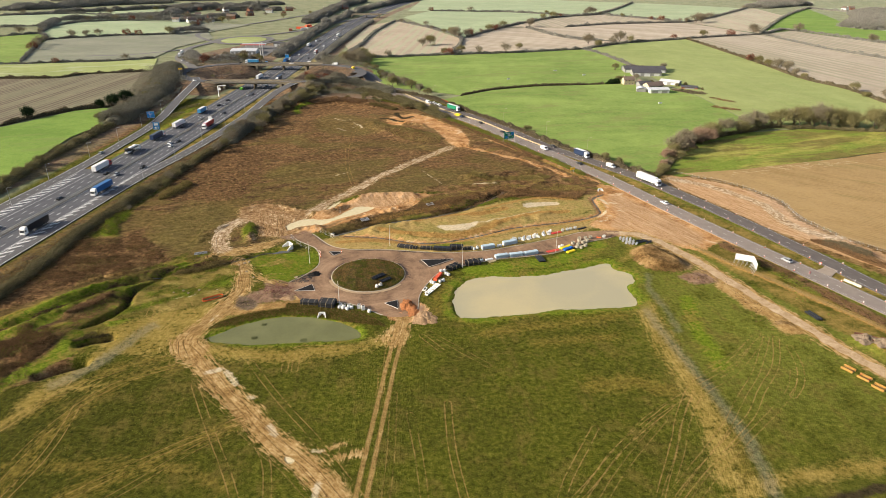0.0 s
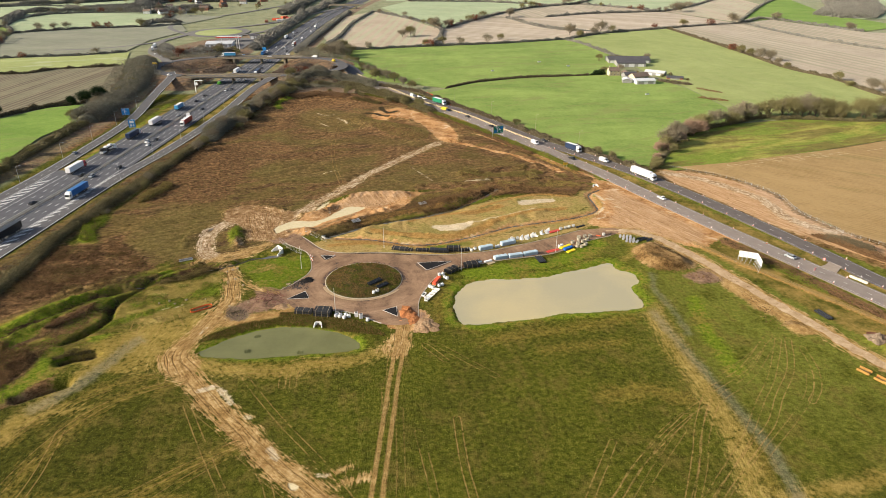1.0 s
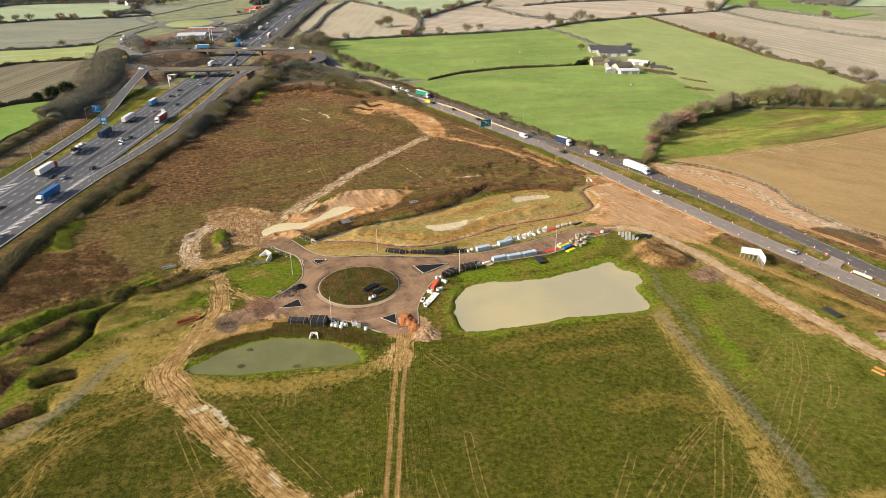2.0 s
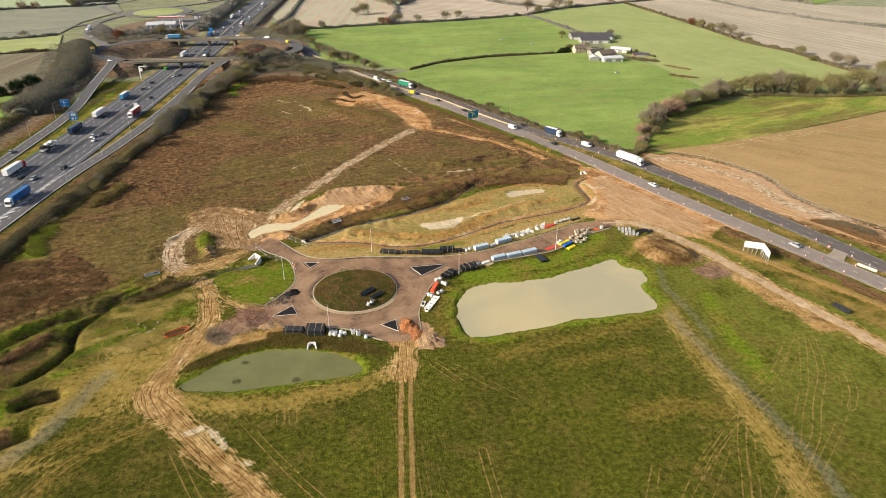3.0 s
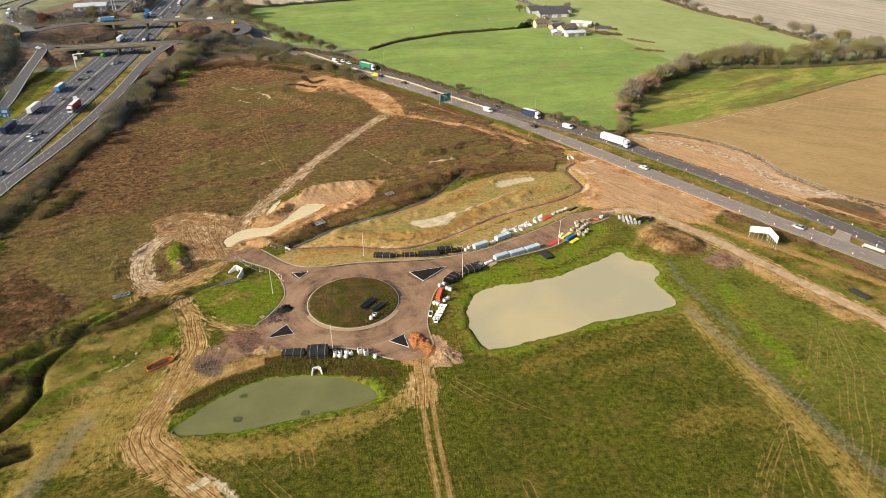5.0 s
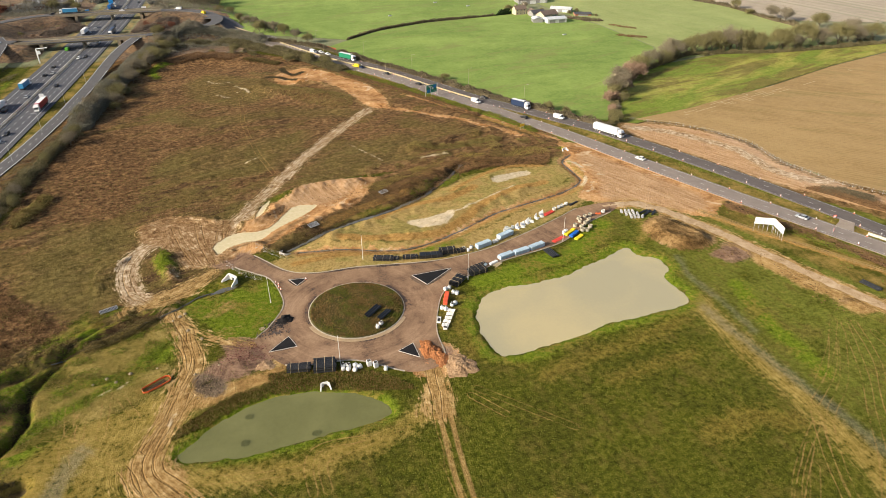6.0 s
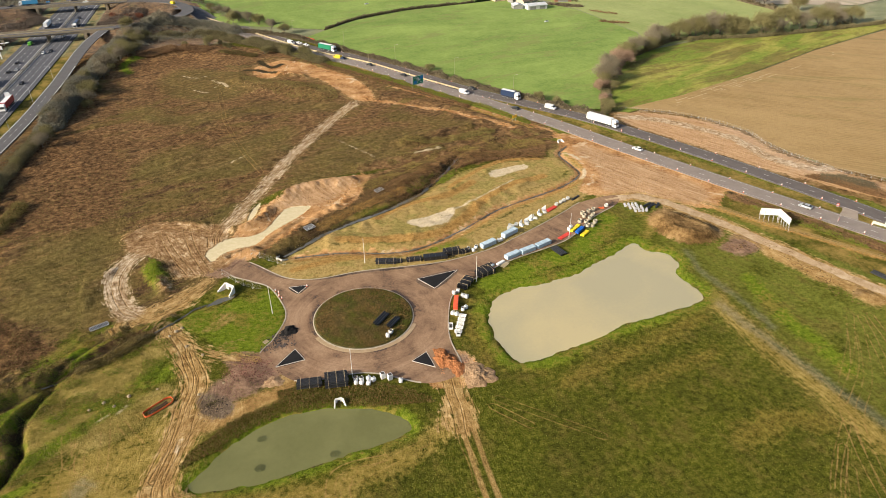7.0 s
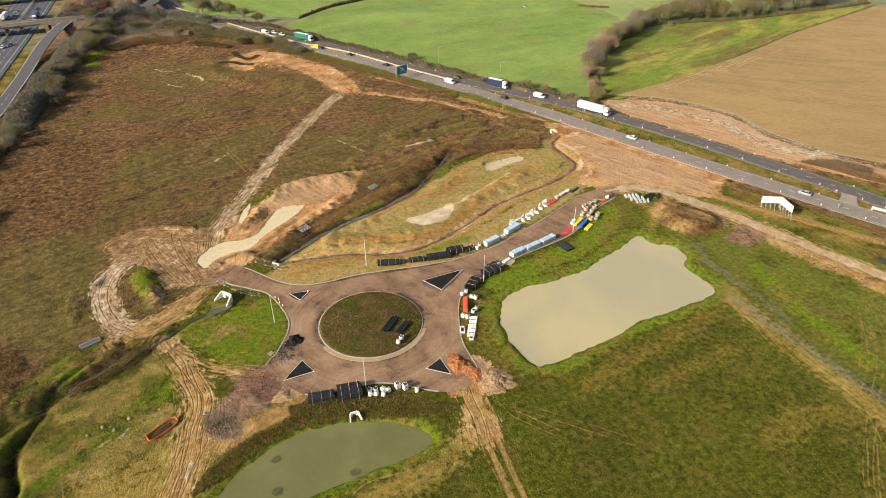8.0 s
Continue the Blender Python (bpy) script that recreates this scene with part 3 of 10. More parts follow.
join("dark_clods", strip([(108.6, 217), (110.6, 208.5), (113.4, 199.8), (115.6, 192.3), (115.4, 186.8)], 0.25), strip([(105, 201.5), (107, 199.6)], 0.4), strip([(111.4, 185), (114, 186), (116.5, 184)], 0.9), strip([(111, 193.6), (113, 192)], 0.2), strip([(92, 221), (99, 223), (104, 219)], 0.4))
join("churn", strip([(-68, 260), (-60, 265), (-53, 266), (-46, 273), (-38, 281)], 1.4), inside([(-84.1, 253), (-82.5, 258), (-79.4, 251), (-81.4, 248)], 4), inside(CHURN, 8), strip([(-66, 278), (-67, 268), (-66, 260)], 3.0))
join("ash", inside([(-73, 200.5), (-70.5, 202), (-66.5, 200), (-63.5, 195), (-66.5, 191.5), (-71.5, 193.5)], 6) - 0.5)
join("chalk", strip([(124, 337), (139, 326), (150, 310), (156, 298), (157, 285), (157, 274), (163, 262), (171, 256)], 3.4), strip(SERVICE_TRACK, 3.4), strip([(-90, 275), (-94, 270), (-96, 263), (-96, 256), (-94, 248), (-91, 242)], 4.2))
join("mud", strip([(-66, 219), (-60, 219)], -0.2), strip(SERVICE_TRACK, 2.6), strip(SW_TRACK, 3.4), strip(DIRT_TRACK, 3.2), inside([(-83, 178), (-86, 170), (-80, 162), (-72, 161), (-71, 168), (-76, 176)], 8) - 0.6, strip([(-80, 228), (-72, 219), (-66, 214), (-58, 210)], 1.3),
     strip(HAUL, 3.6), strip([(-66, 278), (-60, 285), (-54, 290)], 2.6), inside(CHURN, 8), strip([(-90, 275), (-94, 270), (-96, 263), (-96, 256), (-94, 248), (-91, 242), (-87, 239)], 3.3), strip([(-94, 233), (-92, 241), (-94, 248)], 1.4), strip([(-89, 236), (-84, 241), (-78, 244), (-70, 251)], 2.0), strip([(-93, 243), (-86, 236), (-80, 238), (-72, 247)], 2.0),
     strip([(124, 337), (139, 326), (150, 310), (156, 298), (157, 285), (157, 274), (163, 262), (171, 256)], 3.0), strip([(-12, 192), (-13, 182), (-14, 172)], 2.6), strip([(-18, 174), (-14, 184), (-11, 191)], 1.6), strip([(-30, 122), (-27, 124), (-24, 126)], 0.6), strip([(-28, 119.5), (-22, 121.5), (-19, 122.5)], 0.7))
join("reed", strip([(104, 247), (109, 238), (114, 229), (122.5, 217), (130.5, 204), (137, 194), (146, 178), (158, 152), (170, 128)], 0.9), strip([(84, 326), (96, 306), (107, 278), (117, 254)], 1.6), strip([(20, 440), (52, 384), (76, 338)], 1.6), strip([(59, 287), (42, 282), (30, 275), (19, 265), (8, 257.5), (-4, 256), (-18, 258.5), (-27, 262)], 1.9), strip(offset(STREAM, -2.6)[8:], 0.9), strip([(-12, 273), (0, 280), (16, 282), (30, 290)], 1.6),
     strip([(-32, 274), (-20, 282), (-8, 288), (2, 292)], 2.0), strip([(20, 288), (36, 300), (50, 306), (64, 303)], 1.2), strip([(-44, 249), (-30, 251), (-16, 249)], 1.4))
join("silt", strip([(-76, 188), (-76.6, 185)], 0.1), strip([(-95, 199), (-92, 201)], 0.1), strip([(-90, 201), (-88, 203)], 0.1), strip([(-68, 155.5), (-65, 157)], 0.9), strip([(-62.5, 156), (-58, 150)], 0.8), strip([(-44, 132), (-42, 129)], 0.8), strip([(-53, 144), (-52, 143.6)], 0.4), strip([(-31, 123), (-29, 123)], 0.5), strip([(-28, 112), (-28, 108)], 0.7), inside([(-2, 268), (6, 268.6), (15, 271.5), (15, 268), (10, 262), (4, 261), (0, 263)], 8) + 0.3, strip([(15, 269), (29, 277), (46, 287)], 0.4), inside([(39, 295), (45, 298.5), (56, 299.5), (56, 296), (49, 294.5), (41, 292)], 8) + 0.2,
     strip([(-82, 476), (-74, 468), (-68, 470)], 0.5), strip([(-65, 460), (-60, 452), (-57, 446)], 0.6), strip([(-75, 446), (-68, 440)], 0.6), strip([(-13, 351), (-6, 337), (-1, 327)], 0.2), strip([(16, 323), (28, 325)], 0.8), strip([(-44, 376), (-38, 366)], -0.2), strip([(-60, 340), (-54, 346)], 0.2), strip([(77.5, 305), (79.6, 301.6), (80.4, 296.8)], 0.7), strip([(82, 299), (84.8, 297.6)], 0.6), strip([(77.5, 288), (76.3, 284.7), (72.4, 280)], 0.7), strip([(79, 282), (76, 279)], 0.2), strip([(84, 288.4), (86, 286.6)], 0.5), strip([(72, 274), (75, 275.5)], 0.5), strip([(88, 300), (90, 297)], 0.1), strip([(92, 288), (94, 284)], -0.1))
join("wet", inside(POOL, 8), inside([(-56, 288), (-53, 296), (-50, 299), (-52, 291), (-55, 285)], 5) - 0.3, inside([(-38, 121.5), (-35, 120), (-35, 118), (-37, 119)], 4) - 0.2,
     strip([(-76, 474), (-70, 474)], 0.3), strip([(-66, 446), (-62, 449)], 0.3), strip([(-66, 156), (-64.5, 156.5)], 0.35), strip([(-61, 154), (-59, 151)], 0.35))
# near-black along ditches, brook, gully and pits includes shade painted into the ground
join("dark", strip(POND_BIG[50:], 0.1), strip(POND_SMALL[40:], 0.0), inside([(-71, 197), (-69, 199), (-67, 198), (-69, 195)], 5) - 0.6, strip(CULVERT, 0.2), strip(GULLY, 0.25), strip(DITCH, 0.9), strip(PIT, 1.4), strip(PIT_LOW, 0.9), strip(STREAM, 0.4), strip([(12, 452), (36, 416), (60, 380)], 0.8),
     # the thin strip beside the timber fence is painted ditch shadow
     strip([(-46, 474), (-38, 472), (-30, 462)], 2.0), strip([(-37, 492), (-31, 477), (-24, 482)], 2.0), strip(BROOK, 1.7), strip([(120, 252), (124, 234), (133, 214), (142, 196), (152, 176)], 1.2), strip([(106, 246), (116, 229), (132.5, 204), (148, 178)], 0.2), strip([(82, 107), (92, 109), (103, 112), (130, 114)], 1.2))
join("straw", strip([(-74, 168), (-60, 166), (-47, 164.5), (-34, 167)], 3.0), strip([(-74, 160), (-86, 155), (-94, 146), (-99, 130), (-100, 117), (-101, 104)], 1.4), strip([(-78, 165), (-92, 159), (-104, 148), (-109, 138), (-116, 130)], 1.2), strip([(-51, 135), (-63, 125), (-73, 116), (-83, 108), (-92, 100)], 1.4), strip([(-105, 117), (-85, 117), (-65, 117), (-49, 111)], 0.8),
     strip([(71, 200), (70, 172), (71, 155), (73, 129), (70, 110)], 3.4), strip([(14, 178), (40, 184), (62, 190)], 2.0), strip([(1, 219), (3, 210), (1, 200), (3, 190), (10, 184)], 1.2), strip([(14, 223), (28, 227), (44, 232), (56, 238)], 1.0), strip([(30, 172), (56, 176)], 1.5), strip([(-7, 218), (1, 205), (-2, 190)], 1.6), strip([(-8, 212), (2, 196)], 2.0), strip([(44, 150), (56, 152), (64, 148)], 3.0))
rut, run_at = np.full(X.shape, 12.0), np.zeros(X.shape)
for k, line in enumerate((SW_TRACK, RUT_TRACK, SERVICE_TRACK, HAUL, DIRT_TRACK, curve([(-74, 160), (-86, 155), (-94, 146), (-99, 130), (-101, 104)], 2.0), curve([(-51, 135), (-63, 125), (-83, 108)], 2.0), curve([(72, 204), (71, 172), (73, 139), (70, 108)], 2.0), curve([(-95, 284), (-86, 289), (-75, 288), (-68, 280)], 2.0), curve([(-84, 285), (-79, 271), (-73, 256)], 2.0),
                          curve([(-90, 275), (-94, 270), (-96, 263), (-96, 256), (-94, 248), (-91, 242), (-87, 239)], 2.0), curve([(-89, 236), (-84, 241), (-78, 244), (-70, 251)], 2.0), curve([(-80, 228), (-72, 219), (-66, 214), (-58, 210)], 2.0), curve([(124, 337), (139, 326), (150, 310), (156, 298), (157, 285), (157, 274), (163, 262), (171, 256)], 2.0), curve([(-66, 278), (-60, 285), (-54, 292)], 2.0))):
    _, other, run = line_distance(X, Y, line, 11, True)
    closer = np.abs(other) < np.abs(rut)
    rut, run_at = np.where(closer, other, rut), np.where(closer, run + 150 * k, run_at)
cover["rut"] = np.clip(rut, -12, 12)
cover["along"] = run_at
cover["west"] = smooth01((-X - 30) / 60) * smooth01((175 - Y) / 30)
# lighter eastern grass; its southward fade puts lens vignetting into the colour
cover["east"] = smooth01((X - 50) / 40) * (0.35 + 0.65 * smooth01((Y - 120) / 50))
cover["heath"] = np.clip((Y - 350) / 110 + (X + 60) / 300, -1, 1)
cover["brookside"] = np.clip(side_culv, -24, 24)


def wheel_layer(name, lines):
    """Signed and plain distance to the nearest of some vehicle tracks, for paired wheel marks."""
    near, side = np.full(X.shape, 9.0), np.full(X.shape, 9.0)
    for line in lines:
        d, s = line_distance(X, Y, line, 5)
        less = d < near
        near, side = np.where(less, d, near), np.where(less, s, side)
    cover[name + "_near"], cover[name + "_side"] = np.clip(near, 0, 4), np.clip(side, -4, 4)


def wander(line, side, seed, start=0.0, end=1.0):
    """A driver's own line along a track."""
    path = offset(line, side)
    path = path + np.stack([0.55 * wave_noise(line[:, 0], line[:, 1], 9, seed), 0.55 * wave_noise(line[:, 1], line[:, 0], 9, seed + 1)], 1)
    n = len(path)
    return path[int(n * start):max(int(n * end), int(n * start) + 2)]


def lines_of(*many):
    return [curve(p, 2.0) for p in many]


wheel_layer("drive", lines_of(
    [(107, 176), (100, 161), (90, 148), (83, 138), (76, 131), (68, 123), (59, 114), (50, 104)], [(71, 150), (64, 138), (59, 127), (54, 117), (47, 103)], [(62, 141), (51, 131), (43, 123), (36, 114), (27, 104)], [(40, 132), (35, 123), (30, 114), (26, 104)], [(109, 171), (107, 161), (103, 152), (98, 146)],
    [(-57, 161), (-44, 143), (-31, 127), (-24, 117), (-14, 103)], [(-73, 158), (-64, 147), (-58, 142)], [(-70, 150), (-61, 134), (-51, 117), (-44, 104)], [(-46, 157), (-46.3, 165), (-43, 169), (-34, 169)], [(2, 142), (3, 125), (5, 112), (7, 102)], [(-6, 176), (0, 168)], [(-62, 440), (-61, 415), (-60, 389), (-54, 351), (-48, 326)],
    [(-92.6, 201), (-91.9, 194), (-91.5, 185)], [(-88.8, 197), (-84.4, 189)], [(-100.4, 197), (-98.8, 188)], [(-97.2, 195), (-96.2, 186)], [(-98, 140), (-96, 122), (-98, 104)], [(-106, 150), (-110, 138), (-114, 128)])
    + [wander(DIRT_TRACK, 1.6, 303), wander(SERVICE_TRACK, -1.1, 305), wander(SW_TRACK, -2.4, 307)])
wheel_layer("pair", [RUT_TRACK])
wheel_layer("cross", lines_of(
    [(104, 176), (93, 158), (83, 145), (75, 134), (67, 125), (57, 114), (48, 103)], [(72, 147), (64, 134), (59, 123), (54, 114), (48, 103)], [(68, 146), (55, 136), (45, 125), (37, 115), (29, 104)], [(73, 152), (86, 161), (98, 174)], [(-52, 136), (-45, 125), (-41, 117), (-38, 105)], [(-52, 135), (-66, 124), (-78, 113), (-90, 102)],
    [(-74, 161), (-88, 153), (-96, 143), (-101, 128), (-103, 108)], [(-43, 157), (-43.4, 164), (-41, 167.5)], [(-70, 227), (-67, 229), (-63, 232)], [(-90, 275), (-94, 270), (-96, 263), (-96, 256), (-94, 248), (-91, 242), (-84, 237)], [(-89, 236), (-84, 241), (-78, 244), (-70, 251)], [(-96, 286), (-86, 290), (-76, 287), (-68, 281)], [(-8, 137), (-5, 121), (-3, 106)])
    + [wander(DIRT_TRACK, -1.6, 311), wander(SERVICE_TRACK, 1.3, 313), wander(SW_TRACK, 1.9, 315), wander(RUT_TRACK, 1.4, 317, 0.0, 0.45)])
wheel_layer("loose", lines_of(
    [(59, 136), (48, 123), (41, 114), (35, 105)], [(78, 157), (92, 168), (102, 178)], [(67, 140), (74, 148), (86, 157), (101, 174)], [(104, 158), (98, 148), (86, 136), (74, 125), (61, 112), (54, 103)], [(-50, 134), (-62, 122), (-70, 112), (-78, 103)], [(-13, 146), (-12, 123), (-12, 106)], [(-78, 165), (-92, 158), (-104, 147), (-110, 136)],
    [(-84, 285), (-80, 271), (-75, 258)], [(-76, 286), (-74, 272), (-70, 258)], [(-93, 244), (-86, 235.5), (-80, 237.5), (-72, 246)], [(-80, 228), (-72, 219), (-66, 214), (-58, 210)], [(-104, 186), (-94, 182), (-84, 172), (-80, 160)], [(14, 160), (-4, 178)], [(128, 339), (148, 320), (159, 303), (155, 285), (156, 274)], [(-96, 196), (-99, 186), (-97, 176)], [(-68, 166), (-50, 164), (-34, 167.5), (-20, 172)])
    + [wander(SW_TRACK, -0.2, 321), wander(SW_TRACK, 4.4, 323, 0.35, 0.9), wander(DIRT_TRACK, 0.0, 325), wander(SERVICE_TRACK, 0.1, 327), wander(HAUL, 0.3, 329)])
cover["pasture"] = np.clip(np.maximum.reduce([Y - 545, -X - 218, X - 158 + (Y < 250) * -40]), -6, 6)

# ---------------------------------------------------------------- ground material
g = Nodes("ground_cover", 1.0, 0.0, 0.05)
n_wide, n_mid, n_fine, n_grain = g.noise(0.018, 4), g.noise(0.11, 4, 0.65), g.noise(0.7, 5, 0.7), g.noise(3.2, 5, 0.75)
n_speck = g.noise(8.0, 3, 0.7)
edge = g.math("MULTIPLY", g.math("SUBTRACT", g.math("ADD", g.math("MULTIPLY", n_fine, 0.45), g.math("MULTIPLY", g.noise(0.2, 5, 0.75, None, 0.6), 0.55)), 0.5), 2.6)


def cover_mask(name, ragged, soft):
    return g.step(g.math("ADD", g.attr(name), g.math("MULTIPLY", edge, ragged)), -soft, soft)


def wheel_marks_of(name, gauge=0.95, half=0.24, reach=1.9):
    """Two parallel wheel marks on either side of each track's middle."""
    away = g.math("ABSOLUTE", g.math("SUBTRACT", g.math("ABSOLUTE", g.math("ADD", g.attr(name + "_side"), g.math("MULTIPLY", edge, 0.30))), gauge))
    return g.math("MULTIPLY", g.step(away, half, half * 0.35), g.step(g.attr(name + "_near"), reach, reach - 0.4))


tuft = g.math("ADD", g.math("MULTIPLY", n_fine, 0.46), g.math("ADD", g.math("MULTIPLY", n_grain, 0.38), g.math("MULTIPLY", n_speck, 0.16)))
comb = g.t.nodes.new("ShaderNodeCombineXYZ")
g.put(comb.inputs[0], g.math("MULTIPLY", g.attr("rut"), 1.0))
g.put(comb.inputs[1], g.math("MULTIPLY", g.attr("along"), 0.17))
streak = g.noise(1.5, 3.0, 0.6, comb.outputs[0], 0.5)
streak_mask = g.math("MULTIPLY", g.math("SUBTRACT", streak, 0.5), g.step(g.math("ABSOLUTE", g.attr("rut")), 10.5, 7.5))
grass = g.ramp(tuft, (0.40, (0.030, 0.038, 0.004)), (0.50, (0.082, 0.088, 0.009)), (0.60, (0.190, 0.176, 0.030)))
deep = g.ramp(tuft, (0.40, (0.022, 0.028, 0.003)), (0.60, (0.122, 0.118, 0.017)))
worn = g.ramp(tuft, (0.41, (0.058, 0.047, 0.009)), (0.59, (0.225, 0.172, 0.042)))
patch = g.noise(0.05, 5, 0.7, None, 0.4)
col = g.mix(g.step(g.math("ADD", g.math("MULTIPLY", patch, 0.6), g.math("MULTIPLY", g.noise(0.33, 4, 0.7), 0.4)), 0.45, 0.57), grass, deep)
col = g.mix(g.math("MULTIPLY", g.attr("west"), 0.85), col, g.ramp(tuft, (0.40, (0.012, 0.017, 0.002)), (0.60, (0.096, 0.092, 0.012))))
col = g.mix(g.math("MULTIPLY", g.math("MULTIPLY", g.attr("east"), g.step(n_mid, 0.28, 0.56)), 0.85), col, g.ramp(tuft, (0.38, (0.078, 0.092, 0.011)), (0.62, (0.250, 0.258, 0.045))))
mown = g.noise(0.9, 4, 0.7, g.scaled(0.05, 0.5, 1, 100), 0.2)
col = g.mix(g.math("MULTIPLY", g.step(g.math("ADD", g.math("ADD", n_mid, g.math("MULTIPLY", n_wide, 0.4)), g.math("MULTIPLY", mown, 0.5)), 0.93, 1.14), 0.65), col, worn)
docks = g.step(g.noise(0.9, 4, 0.75, None, 0.6), 0.60, 0.68)
col = g.mix(g.math("MULTIPLY", docks, 0.3), col, (0.060, 0.036, 0.014))
# distant pasture painted paler, with haze put into its colour
col = g.mix(cover_mask("pasture", 2.0, 3.0), col, g.ramp(patch, (0.4, (0.150, 0.160, 0.060)), (0.6, (0.230, 0.225, 0.105))))
lush = g.mix(g.step(g.math("ADD", g.math("MULTIPLY", n_mid, 0.6), g.math("MULTIPLY", n_fine, 0.4)), 0.48, 0.57), g.ramp(tuft, (0.40, (0.046, 0.080, 0.004)), (0.60, (0.240, 0.295, 0.024))), g.ramp(tuft, (0.40, (0.080, 0.072, 0.010)), (0.60, (0.300, 0.245, 0.048))))
clump_ = g.math("ADD", g.math("MULTIPLY", g.noise(0.42, 4, 0.7), 0.45), g.math("MULTIPLY", tuft, 0.55))
scrub_a = g.ramp(clump_, (0.40, (0.054, 0.029, 0.012)), (0.50, (0.175, 0.098, 0.043)), (0.60, (0.340, 0.212, 0.102)))
scrub_b = g.ramp(clump_, (0.40, (0.062, 0.043, 0.013)), (0.60, (0.230, 0.158, 0.056)))
scrub_c = g.ramp(clump_, (0.40, (0.038, 0.023, 0.012)), (0.60, (0.146, 0.086, 0.042)))
streaks = g.noise(0.03, 5, 0.7, g.scaled(1, 2.6, 1, 25), 0.6)
streaks = g.math("ADD", streaks, g.math("MULTIPLY", g.attr("heath"), 0.10))
scrub = g.mix(g.step(streaks, 0.43, 0.55), scrub_b, scrub_a)
scrub = g.mix(g.step(g.noise(0.06, 4, 0.7, g.scaled(1, 3.0, 1, 28), 0.8), 0.53, 0.62), scrub, scrub_c)
scrub = g.mix(g.math("MULTIPLY", g.step(g.noise(0.028, 4, 0.7, None, 0.5), 0.55, 0.68), 0.6), scrub, g.ramp(tuft, (0.40, (0.062, 0.055, 0.015)), (0.60, (0.195, 0.160, 0.050))))
drill = g.noise(0.55, 3, 0.6, g.scaled(0.03, 1.0, 1, 27), 0.3)
olive = g.ramp(g.math("ADD", g.math("MULTIPLY", clump_, 0.75), g.math("MULTIPLY", drill, 0.25)), (0.40, (0.062, 0.050, 0.014)), (0.50, (0.135, 0.106, 0.032)), (0.60, (0.235, 0.186, 0.066)))
rust = g.ramp(clump_, (0.40, (0.036, 0.020, 0.010)), (0.50, (0.135, 0.075, 0.033)), (0.60, (0.310, 0.185, 0.082)))
straw = g.ramp(tuft, (0.41, (0.084, 0.062, 0.010)), (0.59, (0.310, 0.224, 0.048)))
tan = g.ramp(g.math("ADD", g.math("MULTIPLY", tuft, 0.55), g.math("MULTIPLY", g.math("ADD", n_mid, streak), 0.225)), (0.40, (0.105, 0.084, 0.015)), (0.47, (0.235, 0.172, 0.038)), (0.58, (0.435, 0.316, 0.100)))
dry = g.ramp(g.math("ADD", g.math("MULTIPLY", n_mid, 0.45), g.math("MULTIPLY", tuft, 0.55)), (0.41, (0.130, 0.108, 0.022)), (0.5, (0.258, 0.196, 0.052)), (0.59, (0.400, 0.298, 0.104)))
rough = g.ramp(g.math("ADD", g.math("MULTIPLY", n_mid, 0.5), g.math("MULTIPLY", tuft, 0.5)), (0.42, (0.072, 0.074, 0.010)), (0.5, (0.190, 0.142, 0.034)), (0.58, (0.330, 0.222, 0.070)))
clod = g.math("ADD", g.math("MULTIPLY", n_mid, 0.34), g.math("ADD", g.math("MULTIPLY", tuft, 0.48), g.math("MULTIPLY", streak, 0.18)))
soil = g.ramp(clod, (0.40, (0.165, 0.076, 0.028)), (0.46, (0.390, 0.200, 0.078)), (0.53, (0.580, 0.340, 0.155)), (0.60, (0.720, 0.520, 0.310)))
soil = g.mix(g.step(g.noise(0.13, 5, 0.7, None, 1.0), 0.57, 0.64), soil, (0.62, 0.46, 0.29))
dragged = g.noise(0.5, 4, 0.65, g.scaled(0.16, 1.6, 1, -64), 0.4)
graded = g.ramp(g.math("ADD", g.math("MULTIPLY", dragged, 0.5), g.math("MULTIPLY", tuft, 0.5)), (0.40, (0.300, 0.175, 0.082)), (0.50, (0.460, 0.290, 0.155)), (0.60, (0.600, 0.420, 0.260)))
soil = g.mix(g.math("MULTIPLY", cover_mask("graded", 4.0, 2.5), 0.85), soil, graded)
furrow = g.math("ADD", g.math("MULTIPLY", tuft, 0.42), g.math("ADD", g.math("MULTIPLY", streak, 0.24), g.math("MULTIPLY", g.noise(0.28, 5, 0.7, None, 1.2), 0.34)))
track = g.ramp(furrow, (0.40, (0.135, 0.071, 0.022)), (0.47, (0.310, 0.186, 0.066)), (0.53, (0.450, 0.295, 0.122)), (0.60, (0.630, 0.460, 0.238)))
track = g.mix(cover_mask("chalk", 2.0, 1.5), track, g.ramp(furrow, (0.40, (0.150, 0.088, 0.044)), (0.48, (0.350, 0.235, 0.130)), (0.56, (0.680, 0.560, 0.400))))
churn = g.ramp(furrow, (0.40, (0.105, 0.054, 0.022)), (0.47, (0.235, 0.135, 0.060)), (0.53, (0.370, 0.235, 0.118)), (0.59, (0.640, 0.500, 0.320)))
slop = g.ramp(n_fine, (0.3, (0.52, 0.44, 0.26)), (0.7, (0.64, 0.55, 0.36)))
# dark ground, doubling as shade painted into ditch and pit beds
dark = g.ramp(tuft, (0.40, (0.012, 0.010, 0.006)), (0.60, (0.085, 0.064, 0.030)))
bands = g.noise(0.11, 5, 0.7, g.scaled(0.22, 1.5, 1, 27), 0.5)
sidelong = g.math("ADD", g.attr("brookside"), g.math("ADD", g.math("MULTIPLY", g.math("SUBTRACT", bands, 0.5), 9.0), g.math("MULTIPLY", edge, 1.2)))
